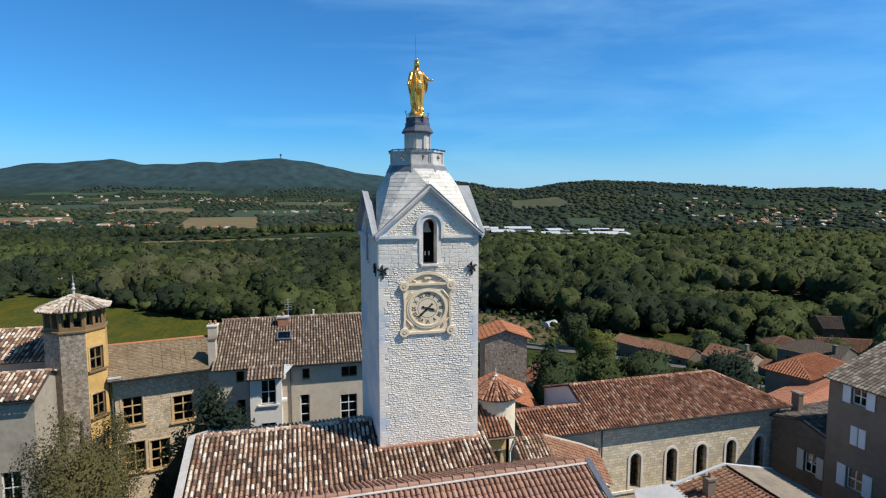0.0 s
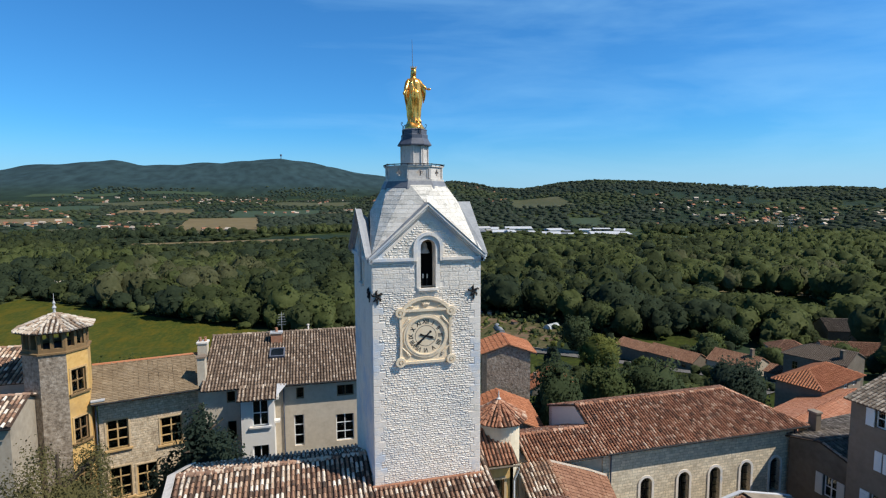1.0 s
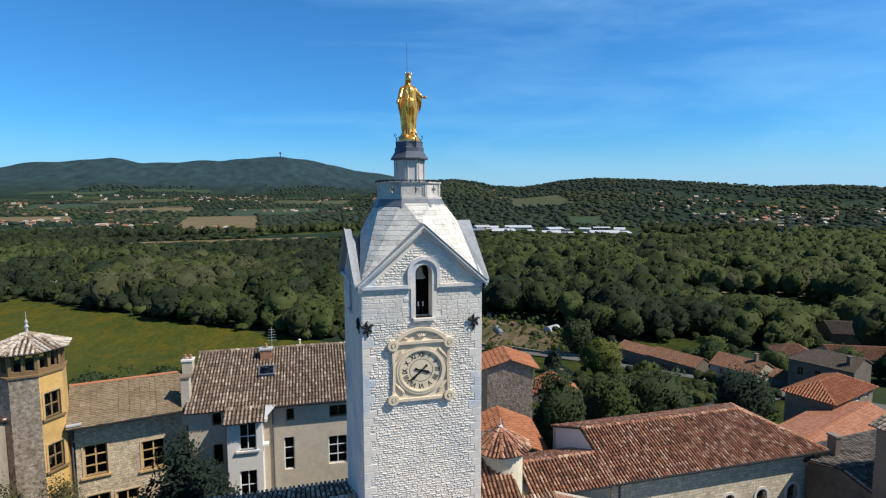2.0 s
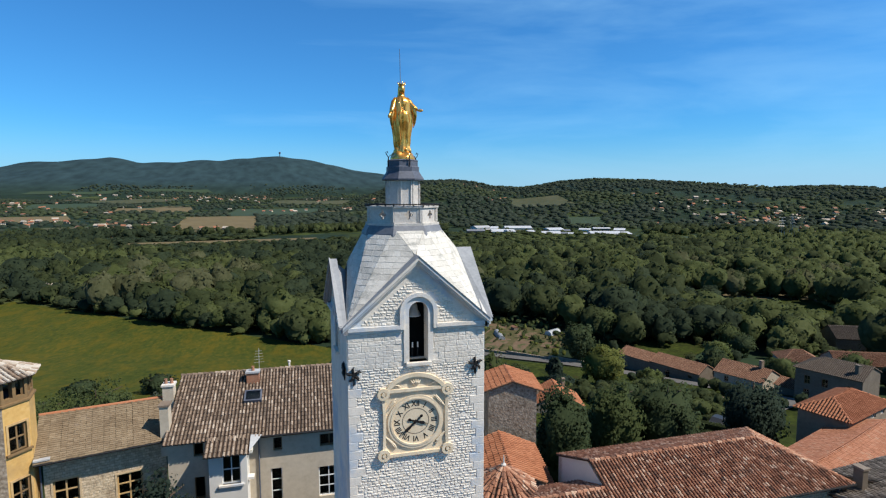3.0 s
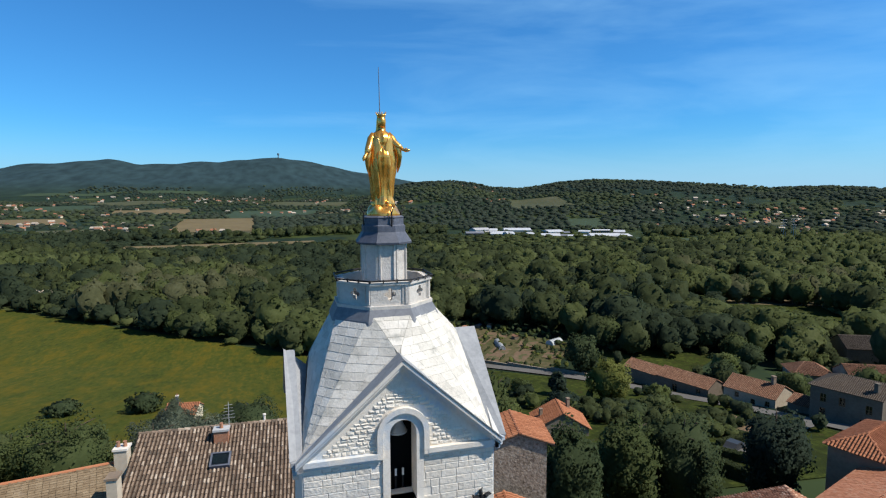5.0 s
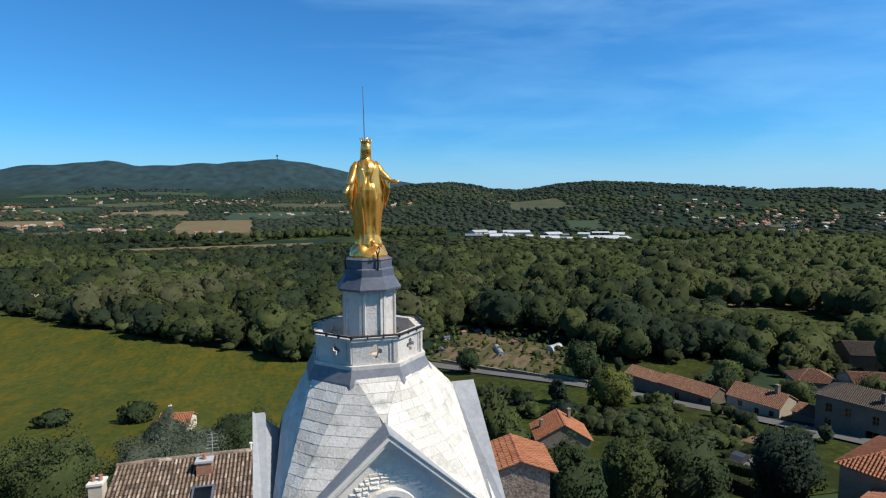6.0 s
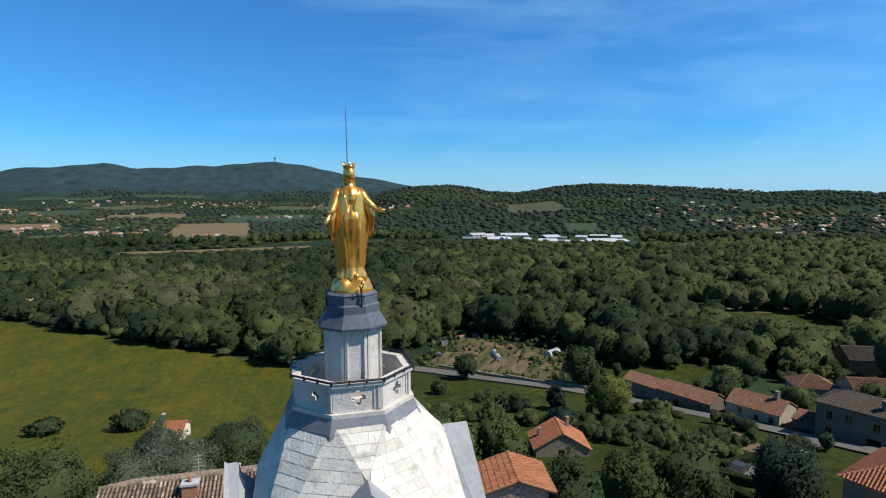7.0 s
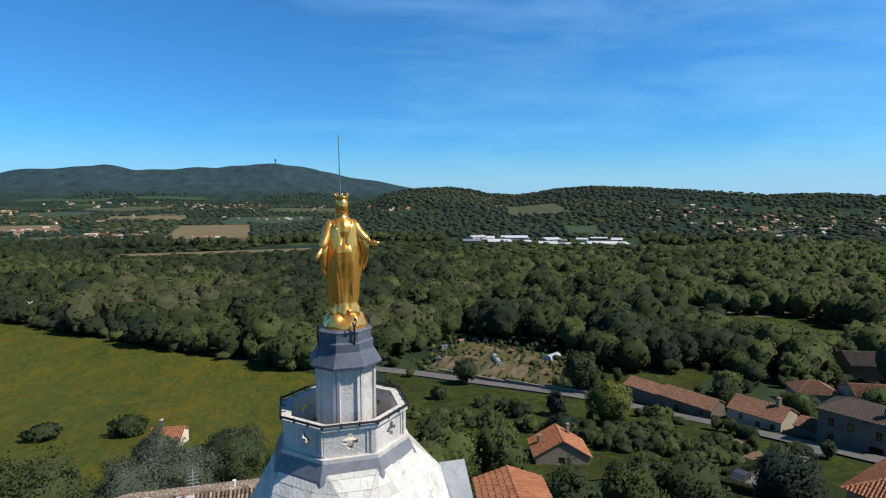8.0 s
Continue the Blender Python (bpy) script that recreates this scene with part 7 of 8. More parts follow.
def woods():
    r = np.random.default_rng(5)
    x, y, rr, az = scatter(120, 400, 6.7, 0.80, 1)
    ok = off_road(x, y, 8)
    for poly in CLEAR + [YARDS]:
        ok &= ~inside(x, y, poly)
    uu = x * CV + y * CU
    vv = x * CU - y * CV
    ok &= (uu > 150) | ((vv > 98) & (uu > 60)) | ((vv < -60) & (uu > 60) & (uu < 88))
    gap = patches(x, y, 23, 7.0)
    ok &= gap < 1.45
    x, y, rr = x[ok], y[ok], rr[ok]
    p = patches(x, y, 30, 1.0) + 0.6 * patches(x, y, 13, 2.0) + r.normal(size=len(x)) * 0.6
    col = 784 + 958 * np.tan(np.arctan2((x - OX) * CU - (y - OY) * CV, (x - OX) * CV + (y - OY) * CU))
    p += np.interp(col, [0, 170, 260, 470, 560, 800, 1000, 1150, 1568], [-1.1, -0.9, 0.1, 0.1, -0.4, -0.1, 0.1, 0.5, 0.6]) + 0.8 * ((rr > 280) & (col > 800))
    tall = np.clip(1 + 0.22 * patches(x, y, 16, 4.0) + r.normal(size=len(x)) * 0.14, 0.6, 1.6)
    kinds = [("dark_woodland", M_LEAF_DARK, p < -0.35), ("mixed_woodland", M_LEAF, (p >= -0.35) & (p < 0.75)), ("bright_woodland", M_LEAF_LIGHT, (p >= 0.75) & (p < 2.2)), ("silver_willows", M_LEAF_SILVER, p >= 2.2)]
    for name, mat, sel in kinds:
        wide = np.exp(r.normal(size=len(x)) * 0.28)
        rows = np.stack([x, y, np.clip(5.2 * wide * np.sqrt(tall), 2.8, 9.0), np.clip(10.0 * tall * wide ** 0.5, 4.5, 19.0)], -1)
        for close, models in ((rr < 235, EDGE_T + POP_T[:2]), (rr >= 235, NEAR_T + POP_T[:2])):
            plant(name, rows[sel & close], models, mat, "dense riverside woodland of mixed deciduous trees")
    # silvery willow stand behind the meadow
    n = 34
    sx, ra = r.uniform(160, 470, n), r.uniform(250, 300, n)
    w = np.array([spot(a, b) for a, b in zip(sx, ra)])
    plant("silver_willows", np.stack([w[:, 0], w[:, 1], r.uniform(5, 8, n), r.uniform(13, 17, n)], -1), NEAR_T, M_LEAF_SILVER, "stand of pale silvery willows in the wood")
    # undergrowth closing the gaps of the wood and its edge
    x, y, rr, az = scatter(118, 400, 6.2, 0.84, 8)
    ok = off_road(x, y, 5)
    for poly in CLEAR + [YARDS]:
        ok &= ~inside(x, y, poly)
    uu, vv = x * CV + y * CU, x * CU - y * CV
    ok &= (uu > 148) | ((vv > 95) & (uu > 60))
    x, y = x[ok], y[ok]
    p = patches(x, y, 19, 3.0)
    for name, mat, sel in (("undergrowth", M_LEAF, p < 0.4), ("bright_undergrowth", M_LEAF_LIGHT, p >= 0.4)):
        n = sel.sum()
        plant(name, np.stack([x[sel], y[sel], r.uniform(2.2, 4.2, n), r.uniform(3.0, 6.5, n)], -1), LOW_T, mat, "low bushes closing the gaps of the wood", "bushes")
    # bushes and fruit trees of the farmyards
    x, y, rr, az = scatter(90, 200, 4.2, 0.84, 19)
    ok = inside(x, y, YARDS) & off_road(x, y, 4.5) & (patches(x, y, 7, 2.2) > -0.35)
    for bx, by, gap in ((81, 101, 6), (83, 94, 7), (85.5, 88, 7), (90.5, 76, 9), (95, 70, 8), (97, 60, 11), (93, 66, 8), (120, 89, 9), (130, 78, 12), (88, 82, 7)):
        ok &= np.hypot(x - bx, y - by) > gap
    x, y = x[ok], y[ok]
    p = patches(x, y, 6, 1.0)
    for name, mat, sel in (("yard_bushes", M_LEAF_DARK, p < -0.2), ("fruit_trees", M_LEAF, (p >= -0.2) & (p < 0.8)), ("bright_yard_bushes", M_LEAF_LIGHT, p >= 0.8)):
        n = sel.sum()
        plant(name, np.stack([x[sel], y[sel], r.uniform(1.3, 3.2, n), r.uniform(1.8, 5.5, n)], -1), NEAR_T, mat, "bushes and fruit trees round the farmyards", "bushes")
    # hedges and shrubs below the lane
    x, y, rr, az = scatter(60, 175, 2.3, 0.84, 9)
    d_ok = off_road(x, y, 3.4)
    near_lane = ~off_road(x, y, 7.5)
    low = inside(x, y, LAWN) & d_ok
    clump = patches(x, y, 6.5, 5.0) + 0.8 * patches(x, y, 2.6, 1.5)
    side = (x * CV + y * CU) < np.interp(x, [30, 41, 57, 70, 84, 90], [156, 146, 135, 124, 103, 80])
    ok = low & side & (np.hypot(x - 40, y - 66) > 8.5) & ((near_lane & (x > 56) & (clump > -0.9)) | (near_lane & (clump > 0.4)) | ((clump > 0.55) & (x > 44)) | (clump > 1.15))
    x, y = x[ok], y[ok]
    p = patches(x, y, 5, 8.0) + r.normal(size=len(x)) * 0.5
    for name, mat, sel in (("hedge", M_LEAF_DARK, p < -0.2), ("shrubs", M_LEAF, (p >= -0.2) & (p < 0.9)), ("bright_shrubs", M_LEAF_LIGHT, p >= 0.9)):
        n = sel.sum()
        plant(name, np.stack([x[sel], y[sel], r.uniform(1.0, 2.1, n), r.uniform(1.3, 3.4, n)], -1), NEAR_T, mat, "overgrown hedge and shrubs below the lane", "shrubs")
    x, y, rr, az = scatter(400, 800, 10.5, 0.80, 2)
    p = patches(x, y, 55, 2.0) + r.normal(size=len(x)) * 0.5 + 0.5 * (784 + 958 * np.tan(az) > 800) + 0.6 * (784 + 958 * np.tan(az) > 1130)
    gap = patches(x, y, 80, 5.0) + (rr - 560) / 330
    ok = gap < 1.3
    sx = 784 + 958 * np.tan(az)
    low = ((sx > 790) & (sx < 1140) & (rr > 480)) | ((sx > 180) & (sx < 800) & (rr > 480) & (rr < 700))
    ok &= ~((sx > 790) & (sx < 1140) & (rr > 672))
    for poly in FIELDS:
        ok &= ~inside(x, y, poly)
    x, y, p, low = x[ok], y[ok], p[ok], low[ok]
    for name, mat, sel in [("dark_woodland", M_LEAF_DARK, p < -0.5), ("mixed_woodland", M_LEAF, (p >= -0.5) & (p < 0.9)), ("bright_woodland", M_LEAF_LIGHT, p >= 0.9)]:
        n = sel.sum()
        plant(name, np.stack([x[sel], y[sel], r.uniform(4.5, 8.5, n), r.uniform(7, 14, n) * np.where(low[sel], 0.42, 1)], -1), FAR_T, mat, "far belt of mixed woodland on the valley floor")
    x, y, rr, az = scatter(800, 2300, 17, 0.78, 3)
    sx = 784 + 958 * np.tan(az)
    p = patches(x, y, 120, 3.0) + 0.5 * patches(x, y, 47, 6.0) + r.normal(size=len(x)) * 0.3
    open_land = np.where(sx < 640, 0.75, np.where(sx > 1130, -0.55, -1.2))
    belt = (sx > 440) & (sx < 1010) & (rr > 820) & (rr < 1080)
    ok = (p > open_land) | belt | ((sx < 640) & (r.uniform(size=len(x)) < 0.24)) | ((sx > 1130) & (r.uniform(size=len(x)) < 0.22))
    for poly in FIELDS:
        ok &= ~inside(x, y, poly)
    x2, y2, rr2, az2 = scatter(2300, 2850, 22, 0.62, 13)
    left = (784 + 958 * np.tan(az2) < 700) & (patches(x2, y2, 150, 4.0) + 0.6 * patches(x2, y2, 60, 2.0) + r.normal(size=len(x2)) * 0.5 > 0.1)
    for poly in FIELDS:
        left &= ~inside(x2, y2, poly)
    x, y, belt = np.concatenate([x[ok], x2[left]]), np.concatenate([y[ok], y2[left]]), np.concatenate([belt[ok], np.zeros(left.sum(), bool)])
    bright = (patches(x, y, 85, 9.0) + r.normal(size=len(x)) * 0.55 > 0.35) & ~belt
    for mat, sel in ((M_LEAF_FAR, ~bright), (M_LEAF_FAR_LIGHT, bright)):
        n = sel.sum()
        plant("hillside_woodland", np.stack([x[sel], y[sel], r.uniform(7, 13, n), r.uniform(5.5, 10.5, n)], -1), TINY_T, mat, "haze-tinted woodland covering the distant hillside")


woods()


def tree(name, x, y, top, r, material, label, shape="round", seed=1, n=1500, leaf=0.20, base=None, group="", bare=0.25, airy=0.0):
    """A single tree: tapered trunk, limbs, and a crown of leafy clumps with gaps."""
    rg = np.random.default_rng(seed)
    rr = random.Random(seed)
    z0 = float(land(x, y)) if base is None else base
    h = top - z0
    ob = thing(name, pose(x, y, z0), label, "tree", group)
    zc, half = h * (0.5 + bare / 2), h * (1 - bare) / 2
    trunk = Geo().tube([(0, 0, -0.5), (0.02 * h, 0.01 * h, h * 0.25), (-0.01 * h, 0.02 * h, h * 0.55), (0, 0, h * 0.92)], [0.030 * h, 0.022 * h, 0.014 * h, 0.004 * h], 9)
    part("trunk", trunk, M_BARK, ob)
    for k in range(9):
        a, t = 2.4 * k + rr.uniform(-0.4, 0.4), 0.28 + 0.58 * k / 9
        reach = r * (0.62 if shape != "cone" else 1.1 * (1 - t) + 0.1)
        part("limb", Geo().tube([(0, 0, h * t), (0.45 * reach * math.cos(a), 0.45 * reach * math.sin(a), h * t + 0.06 * h), (0.9 * reach * math.cos(a), 0.9 * reach * math.sin(a), h * t + 0.09 * h)], [0.010 * h, 0.007 * h, 0.003 * h], 6), M_BARK, ob)
    m = 70
    lb = unit(rg.normal(size=(m, 3)))
    cen = taper(lb * rg.uniform(0.45, 0.86, m)[:, None], shape)
    rad = rg.uniform(0.17, 0.32, m) * (0.7 if shape == "cone" else 1)
    pick = rg.integers(m, size=n)
    d = unit(rg.normal(size=(n, 3)) + lb[pick] * 0.6)
    c = cen[pick] + d * rad[pick][:, None] * rg.uniform(0.6, 1.25, n)[:, None]
    scale = np.array([r, r, half])
    nrm = unit(d / scale * r)
    q, f = cards(c * scale + (0, 0, zc), nrm, leaf, rg, 0.4)
    vs, fs = [q], [f]
    if airy < 1:
        core, cf = lumpy(12, 9, lb[:14], 0.28 * (1 - airy), rg, 0.58 * (1 - airy))
        vs.append(taper(core, shape) * scale + (0, 0, zc))
        fs.append(cf + len(q))
    pts = np.concatenate(vs)
    mid = np.repeat(cen[pick] * scale + (0, 0, zc), 4, axis=0)
    soft = 0.6 * unit(q - mid) + 0.9 * unit((q - (0, 0, zc - 0.3 * half)) / scale) + (0, 0, 0.25)
    if airy < 1:
        soft = np.concatenate([soft, vs[1] - (0, 0, zc)])
    part("crown", fast_mesh("crown", pts, np.concatenate(fs), True, unit(soft)), material, ob)
    return ob


tree("airy_tree", -16.4, 5.0, 35.5, 3.3, M_LEAF_OLIVE, "airy olive-brown tree beside the turret", "round", 11, 34000, 0.052, 19, bare=0.2, airy=0.2)
tree("blue_conifer", -11.0, 9.6, 34.3, 5.2, M_LEAF_BLUE, "dense blue-green conifer in the courtyard", "cone", 12, 12000, 0.11, 23, bare=0.0)
for k, (x, y, top, r, mat, txt) in enumerate([(23.4, 31.4, 27.3, 3.5, M_TREE_DARK, "dense dark green lime tree behind the chapel"), (27.0, 38.5, 23.5, 3.2, M_TREE_DARK, "dense dark green lime tree behind the chapel"), (31.9, 34.8, 26.5, 4.1, M_TREE, "broad sunlit green tree behind the chapel"), (36.0, 41.0, 22.0, 3.6, M_TREE_DARK, "dense dark green lime tree behind the chapel"), (38.2, 33.6, 26.6, 4.3, M_TREE_DARK, "broad dark green tree behind the chapel"), (43.5, 41.0, 20.4, 3.4, M_TREE_DARK, "dense dark green lime tree behind the chapel"), (49.8, 32.8, 26.4, 3.8, M_LEAF_BLUE, "broad dark green tree beside orange roofs")]):
    tree("dark_tree", x, y, top, r, mat, txt, "round", 130 + k, 9000, 0.19, group="trees behind the chapel", bare=0.0)
tree("willow", 62.0, 85.5, 14.8, 5.4, M_LEAF_WILLOW, "rounded yellow-green willow by the lane", "round", 17, 6500, 0.22, bare=0.0)
tree("round_tree", 45.6, 131.5, 8.3, 3.6, M_TREE_DARK, "round dark tree beside the lane", "round", 18, 2600, 0.26, bare=0.04)
tree("dense_tree", 73.5, 116.5, 11.6, 5.2, M_TREE_DARK, "tall dense dark tree beyond the lane", "round", 49, 3200, 0.30, bare=0.0)
tree("dense_bush", 48.4, 80.0, 11.2, 3.4, M_LEAF_BLUE, "dark blue-green bush behind the cottage", "round", 50, 2200, 0.22, bare=0.0)
tree("garden_tree", 95.0, 138.0, 11.0, 6.0, M_TREE, "tall green tree beyond the gardens", "round", 19, 1500, 0.4, bare=0.05)
tree("dark_conifer", 55.5, 96.0, 10.0, 3.0, M_LEAF_BLUE, "dark conifer beside the cottage", "cone", 20, 1200, 0.35, bare=0.05)
tree("leafy_tree", 13.5, 50.0, 24.5, 5.2, M_TREE_LIGHT, "dense leafy garden tree behind the roofs", "round", 21, 2400, 0.26, bare=0.05)
tree("leafy_tree", 18.6, 55.5, 23.0, 4.4, M_TREE_LIGHT, "dense leafy garden tree behind the roofs", "round", 22, 2000, 0.26, bare=0.05)
tree("slim_tree", 24.3, 55.0, 26.0, 2.4, M_TREE, "slim tall garden tree", "poplar", 23, 1200, 0.25, bare=0.1)
tree("leafy_tree", 29.0, 60.0, 17.0, 3.2, M_TREE, "small leafy garden tree", "round", 24, 900, 0.25, bare=0.05)
tree("leafy_tree", 21.5, 76.0, 16.0, 3.0, M_TREE_DARK, "small dark garden tree on the grass", "poplar", 25, 900, 0.28, bare=0.05)
tree("leafy_tree", -38.0, 52.0, 26.0, 6.0, M_TREE, "big leafy tree below the mansion", "round", 26, 12000, 0.14, bare=0.0)
tree("leafy_tree", -27.8, 53.6, 25.6, 5.4, M_TREE, "big leafy tree below the mansion", "round", 27, 13000, 0.14, bare=0.0)
tree("leafy_tree", -35.5, 59.0, 22.6, 5.4, M_TREE_LIGHT, "bright leafy tree below the mansion", "round", 28, 11000, 0.15, bare=0.0)
tree("silver_tree", -19.5, 56.0, 23.4, 5.0, M_LEAF_GREY, "silver-leaved tree below the mansion", "round", 29, 12000, 0.11, bare=0.0, airy=0.2)
tree("silver_tree", -15.5, 62.0, 21.0, 4.8, M_LEAF_GREY, "silver-leaved tree beside the hut", "round", 30, 11000, 0.11, bare=0.0, airy=0.2)
tree("round_tree", -10.0, 68.5, 20.0, 5.4, M_TREE_DARK, "round dark green tree at the meadow's edge", "round", 31, 11000, 0.14, bare=0.0)
tree("round_tree", -2.5, 63.0, 19.0, 3.6, M_TREE_DARK, "round dark green tree at the meadow's edge", "round", 32, 1600, 0.28, bare=0.05)
tree("bush_tree", -32.5, 103.5, 10.8, 4.0, M_TREE_DARK, "dark bush beside the garden hut", "round", 33, 1200, 0.32, bare=0.0)
tree("bush_tree", -47.0, 104.0, 10.5, 3.4, M_TREE_DARK, "dark bush on the meadow", "round", 34, 1200, 0.32, bare=0.0)
tree("silver_tree", -22.0, 79.0, 17.8, 4.8, M_LEAF_GREY, "silver-leaved tree beside the hut", "cone", 51, 8000, 0.11, bare=0.0)
tree("leafy_tree", -44.0, 66.0, 19.5, 5.2, M_TREE_LIGHT, "big bright leafy tree below the mansion", "round", 52, 3000, 0.28, bare=0.0)
tree("bush_tree", -11.0, 88.0, 11.5, 4.0, M_LEAF_GREY, "pale bush at the meadow's edge", "round", 35, 1200, 0.32, bare=0.0)
r7 = random.Random(77)
for k, (x, y, t, r) in enumerate([(66, 74, 10.5, 2.8), (58, 70, 11.5, 2.6), (72, 82, 9.5, 2.8), (53, 60, 11.6, 2.2), (64, 62, 12.0, 2.4), (36, 78, 11.0, 2.4), (48, 100, 7, 2.6), (34, 118, 5.5, 2.2), (100, 66, 13, 3.4), (104, 78, 11, 3.8), (98, 92, 9.5, 4.0), (106, 100, 9.0, 4.4), (124, 128, 9.5, 4.8), (122, 108, 8.0, 4.0), (98, 142, 9.0, 4.0), (118, 72, 12.5, 3.6), (136, 92, 5.0, 2.6), (140, 126, 9, 4.4), (126, 118, 8.0, 4.2), (144, 95, 4.6, 3.2), (151, 90, 5.0, 3.4), (138, 84, 5.5, 3.0), (114, 84, 7.4, 2.8)]):
    tree("bush_tree", x, y, t, r, [M_TREE, M_TREE_DARK, M_TREE_LIGHT][k % 3], ["green bushy tree among gardens and farms", "dark bushy tree among gardens and farms", "bright bushy tree among gardens and farms"][k % 3], "round", 80 + k, 1500, 0.26, bare=0.0)


def trimmed_hedge(xa, ya, xb, yb, h, w, label, seed):
    """A clipped hedge along a line on the ground."""
    rg = np.random.default_rng(seed)
    z = float(land((xa + xb) / 2, (ya + yb) / 2))
    l, a = math.hypot(xb - xa, yb - ya), math.atan2(yb - ya, xb - xa)
    n = int(260 * l)
    c = np.stack([rg.uniform(0, l, n), rg.uniform(-w / 2, w / 2, n), rg.uniform(0, h, n)], -1)
    side = rg.integers(4, size=n)
    d = np.array([(0, -1, 0), (0, 1, 0), (0, 0, 1), (0, 0, 1)], float)[side]
    c[side == 0, 1], c[side == 1, 1] = -w / 2, w / 2
    c[side > 1, 2] = h
    q, f = cards(c + d * rg.normal(size=(n, 1)) * 0.05, d, 0.10, rg, 0.5)
    ob = thing("trimmed_hedge", pose(xa, ya, z - 0.3, 0, 0, math.degrees(a)), label, "hedge", "clipped hedges")
    part("foliage", fast_mesh("foliage", q, f, True, unit(np.repeat(d, 4, axis=0) + rg.normal(size=(4 * n, 3)) * 0.2)), M_LEAF, ob)
    part("branchwork", Geo().box(0.05, -w / 2 + 0.06, 0, l - 0.05, w / 2 - 0.06, h - 0.06), M_LEAF_DARK, ob)


trimmed_hedge(53.4, 44.4, 55.6, 36.4, 1.9, 1.3, "clipped green garden hedge below the trees", 301)
trimmed_hedge(61.4, 53.6, 69.6, 54.6, 1.4, 1.0, "clipped green hedge beside the drive", 302)
trimmed_hedge(57.0, 49.6, 64.0, 41.5, 1.6, 1.2, "clipped dark hedge beside the lawn", 303)

# ---------------------------------------------------------------- gardens by the lane
drape("garden_ground", [(38, 148), (66, 121), (88, 146), (60, 182)], M_LAWN2, "trampled green and dry allotment ground", "garden", up=0.2, n=30)
PLOTS = [((49, 148), 8, 14), ((58, 142), 6, 15), ((66, 140), 5, 17), ((58, 160), 8, 10), ((72, 150), 6, 9), ((47, 158), 6, 8), ((66, 164), 9, 7), ((74, 136), 5, 6)]
for (x, y), w, d in PLOTS:
    a = radians(-38)
    c, s = math.cos(a), math.sin(a)
    drape("vegetable_plot", [(x + c * p - s * q, y + s * p + c * q) for p, q in ((-w / 2, -d / 2), (w / 2, -d / 2), (w / 2, d / 2), (-w / 2, d / 2))], M_SOIL, "bare brown vegetable plot with rows", "garden", up=0.3, n=6)
for k in range(26):
    (x, y), w, d = PLOTS[k % len(PLOTS)]
    row = thing("plant_row", pose(x + r7.uniform(-w / 2, w / 2), y + r7.uniform(-d / 2, d / 2), 0.3, 0, 0, -38), "low green row of vegetables on bare soil", "plants", "vegetable rows")
    g = Geo()
    for i in range(9):
        g.tube([(0.1 * (i % 2), i * 0.6, 0), (0.0, i * 0.6 + 0.1, r7.uniform(0.3, 0.8))], [r7.uniform(0.3, 0.45), 0.05], 5)
    part("leaves", g, M_LEAF, row)


def allotment_shrubs():
    r = np.random.default_rng(61)
    n = 520
    x, y = r.uniform(36, 92, n), r.uniform(118, 184, n)
    ok = inside(x, y, GARDEN) & off_road(x, y, 4.5)
    edge = inside(x, y, [(41, 152), (66, 128), (82, 146), (60, 172)])
    ok &= ~edge | (patches(x, y, 4.0, 2.2) + r.normal(size=n) * 0.4 > 0.55)
    x, y = x[ok], y[ok]
    p = r.uniform(size=len(x))
    for mat, sel in ((M_TREE_DARK, p < 0.3), (M_TREE, (p >= 0.3) & (p < 0.7)), (M_LEAF_WILLOW, p >= 0.7)):
        k = sel.sum()
        plant("allotment_shrubs", np.stack([x[sel], y[sel], r.uniform(0.5, 1.5, k), r.uniform(0.7, 2.4, k)], -1), LOW_T, mat, "berry bushes and tall weeds round the vegetable plots", "shrubs")


allotment_shrubs()


def polytunnel(x, y, rz, w, l, h, material, label):
    ob = thing("polytunnel", pose(x, y, 0.2, 0, 0, rz), label, "greenhouse", "greenhouses")
    n = 10
    sec = [(w / 2 * math.cos(math.pi * k / n), h * math.sin(math.pi * k / n)) for k in range(n + 1)]
    g = Geo()
    g.add([(px, 0, pz) for px, pz in sec] + [(px, l, pz) for px, pz in sec], [(k, k + 1, n + 2 + k, n + 1 + k) for k in range(n)] + [tuple(range(n, -1, -1)), tuple(range(n + 1, 2 * n + 2))])
    part("cover", g, material, ob)
    for i in range(6):
        part("hoop", Geo().tube([(px * 1.01, l * i / 5, pz * 1.01) for px, pz in sec], 0.06, 5), M_LEAD, ob)


polytunnel(79.0, 147.5, -62, 3.0, 5.6, 1.5, M_PLASTIC, "white plastic polytunnel on the allotments")
polytunnel(61.5, 146.0, -10, 2.2, 9.0, 1.4, M_GREYPLASTIC, "grey glass cold frame on the allotments")
for k, (x, y) in enumerate([(50, 170), (58, 176), (64, 177), (68, 176), (44, 156), (71, 158)]):
    sh = thing("garden_shed", pose(x, y, 0, 0, 0, 20 * k), "small pale garden shed at the allotments", "shed", "garden sheds")
    part("wall", Geo().box(-1.0, -0.8, -0.3, 1.0, 0.8, 1.3), [M_PLASTER, M_GREYWALL, M_GREYWALL][k % 3], sh)
    part("roof", Geo().extrude([(-1.15, -0.95, 1.25), (-1.15, 0.95, 1.25), (-1.15, 0, 1.7)][::-1], (2.3, 0, 0)), M_TILE_FARM if k % 2 else M_DARKLEAD, sh)


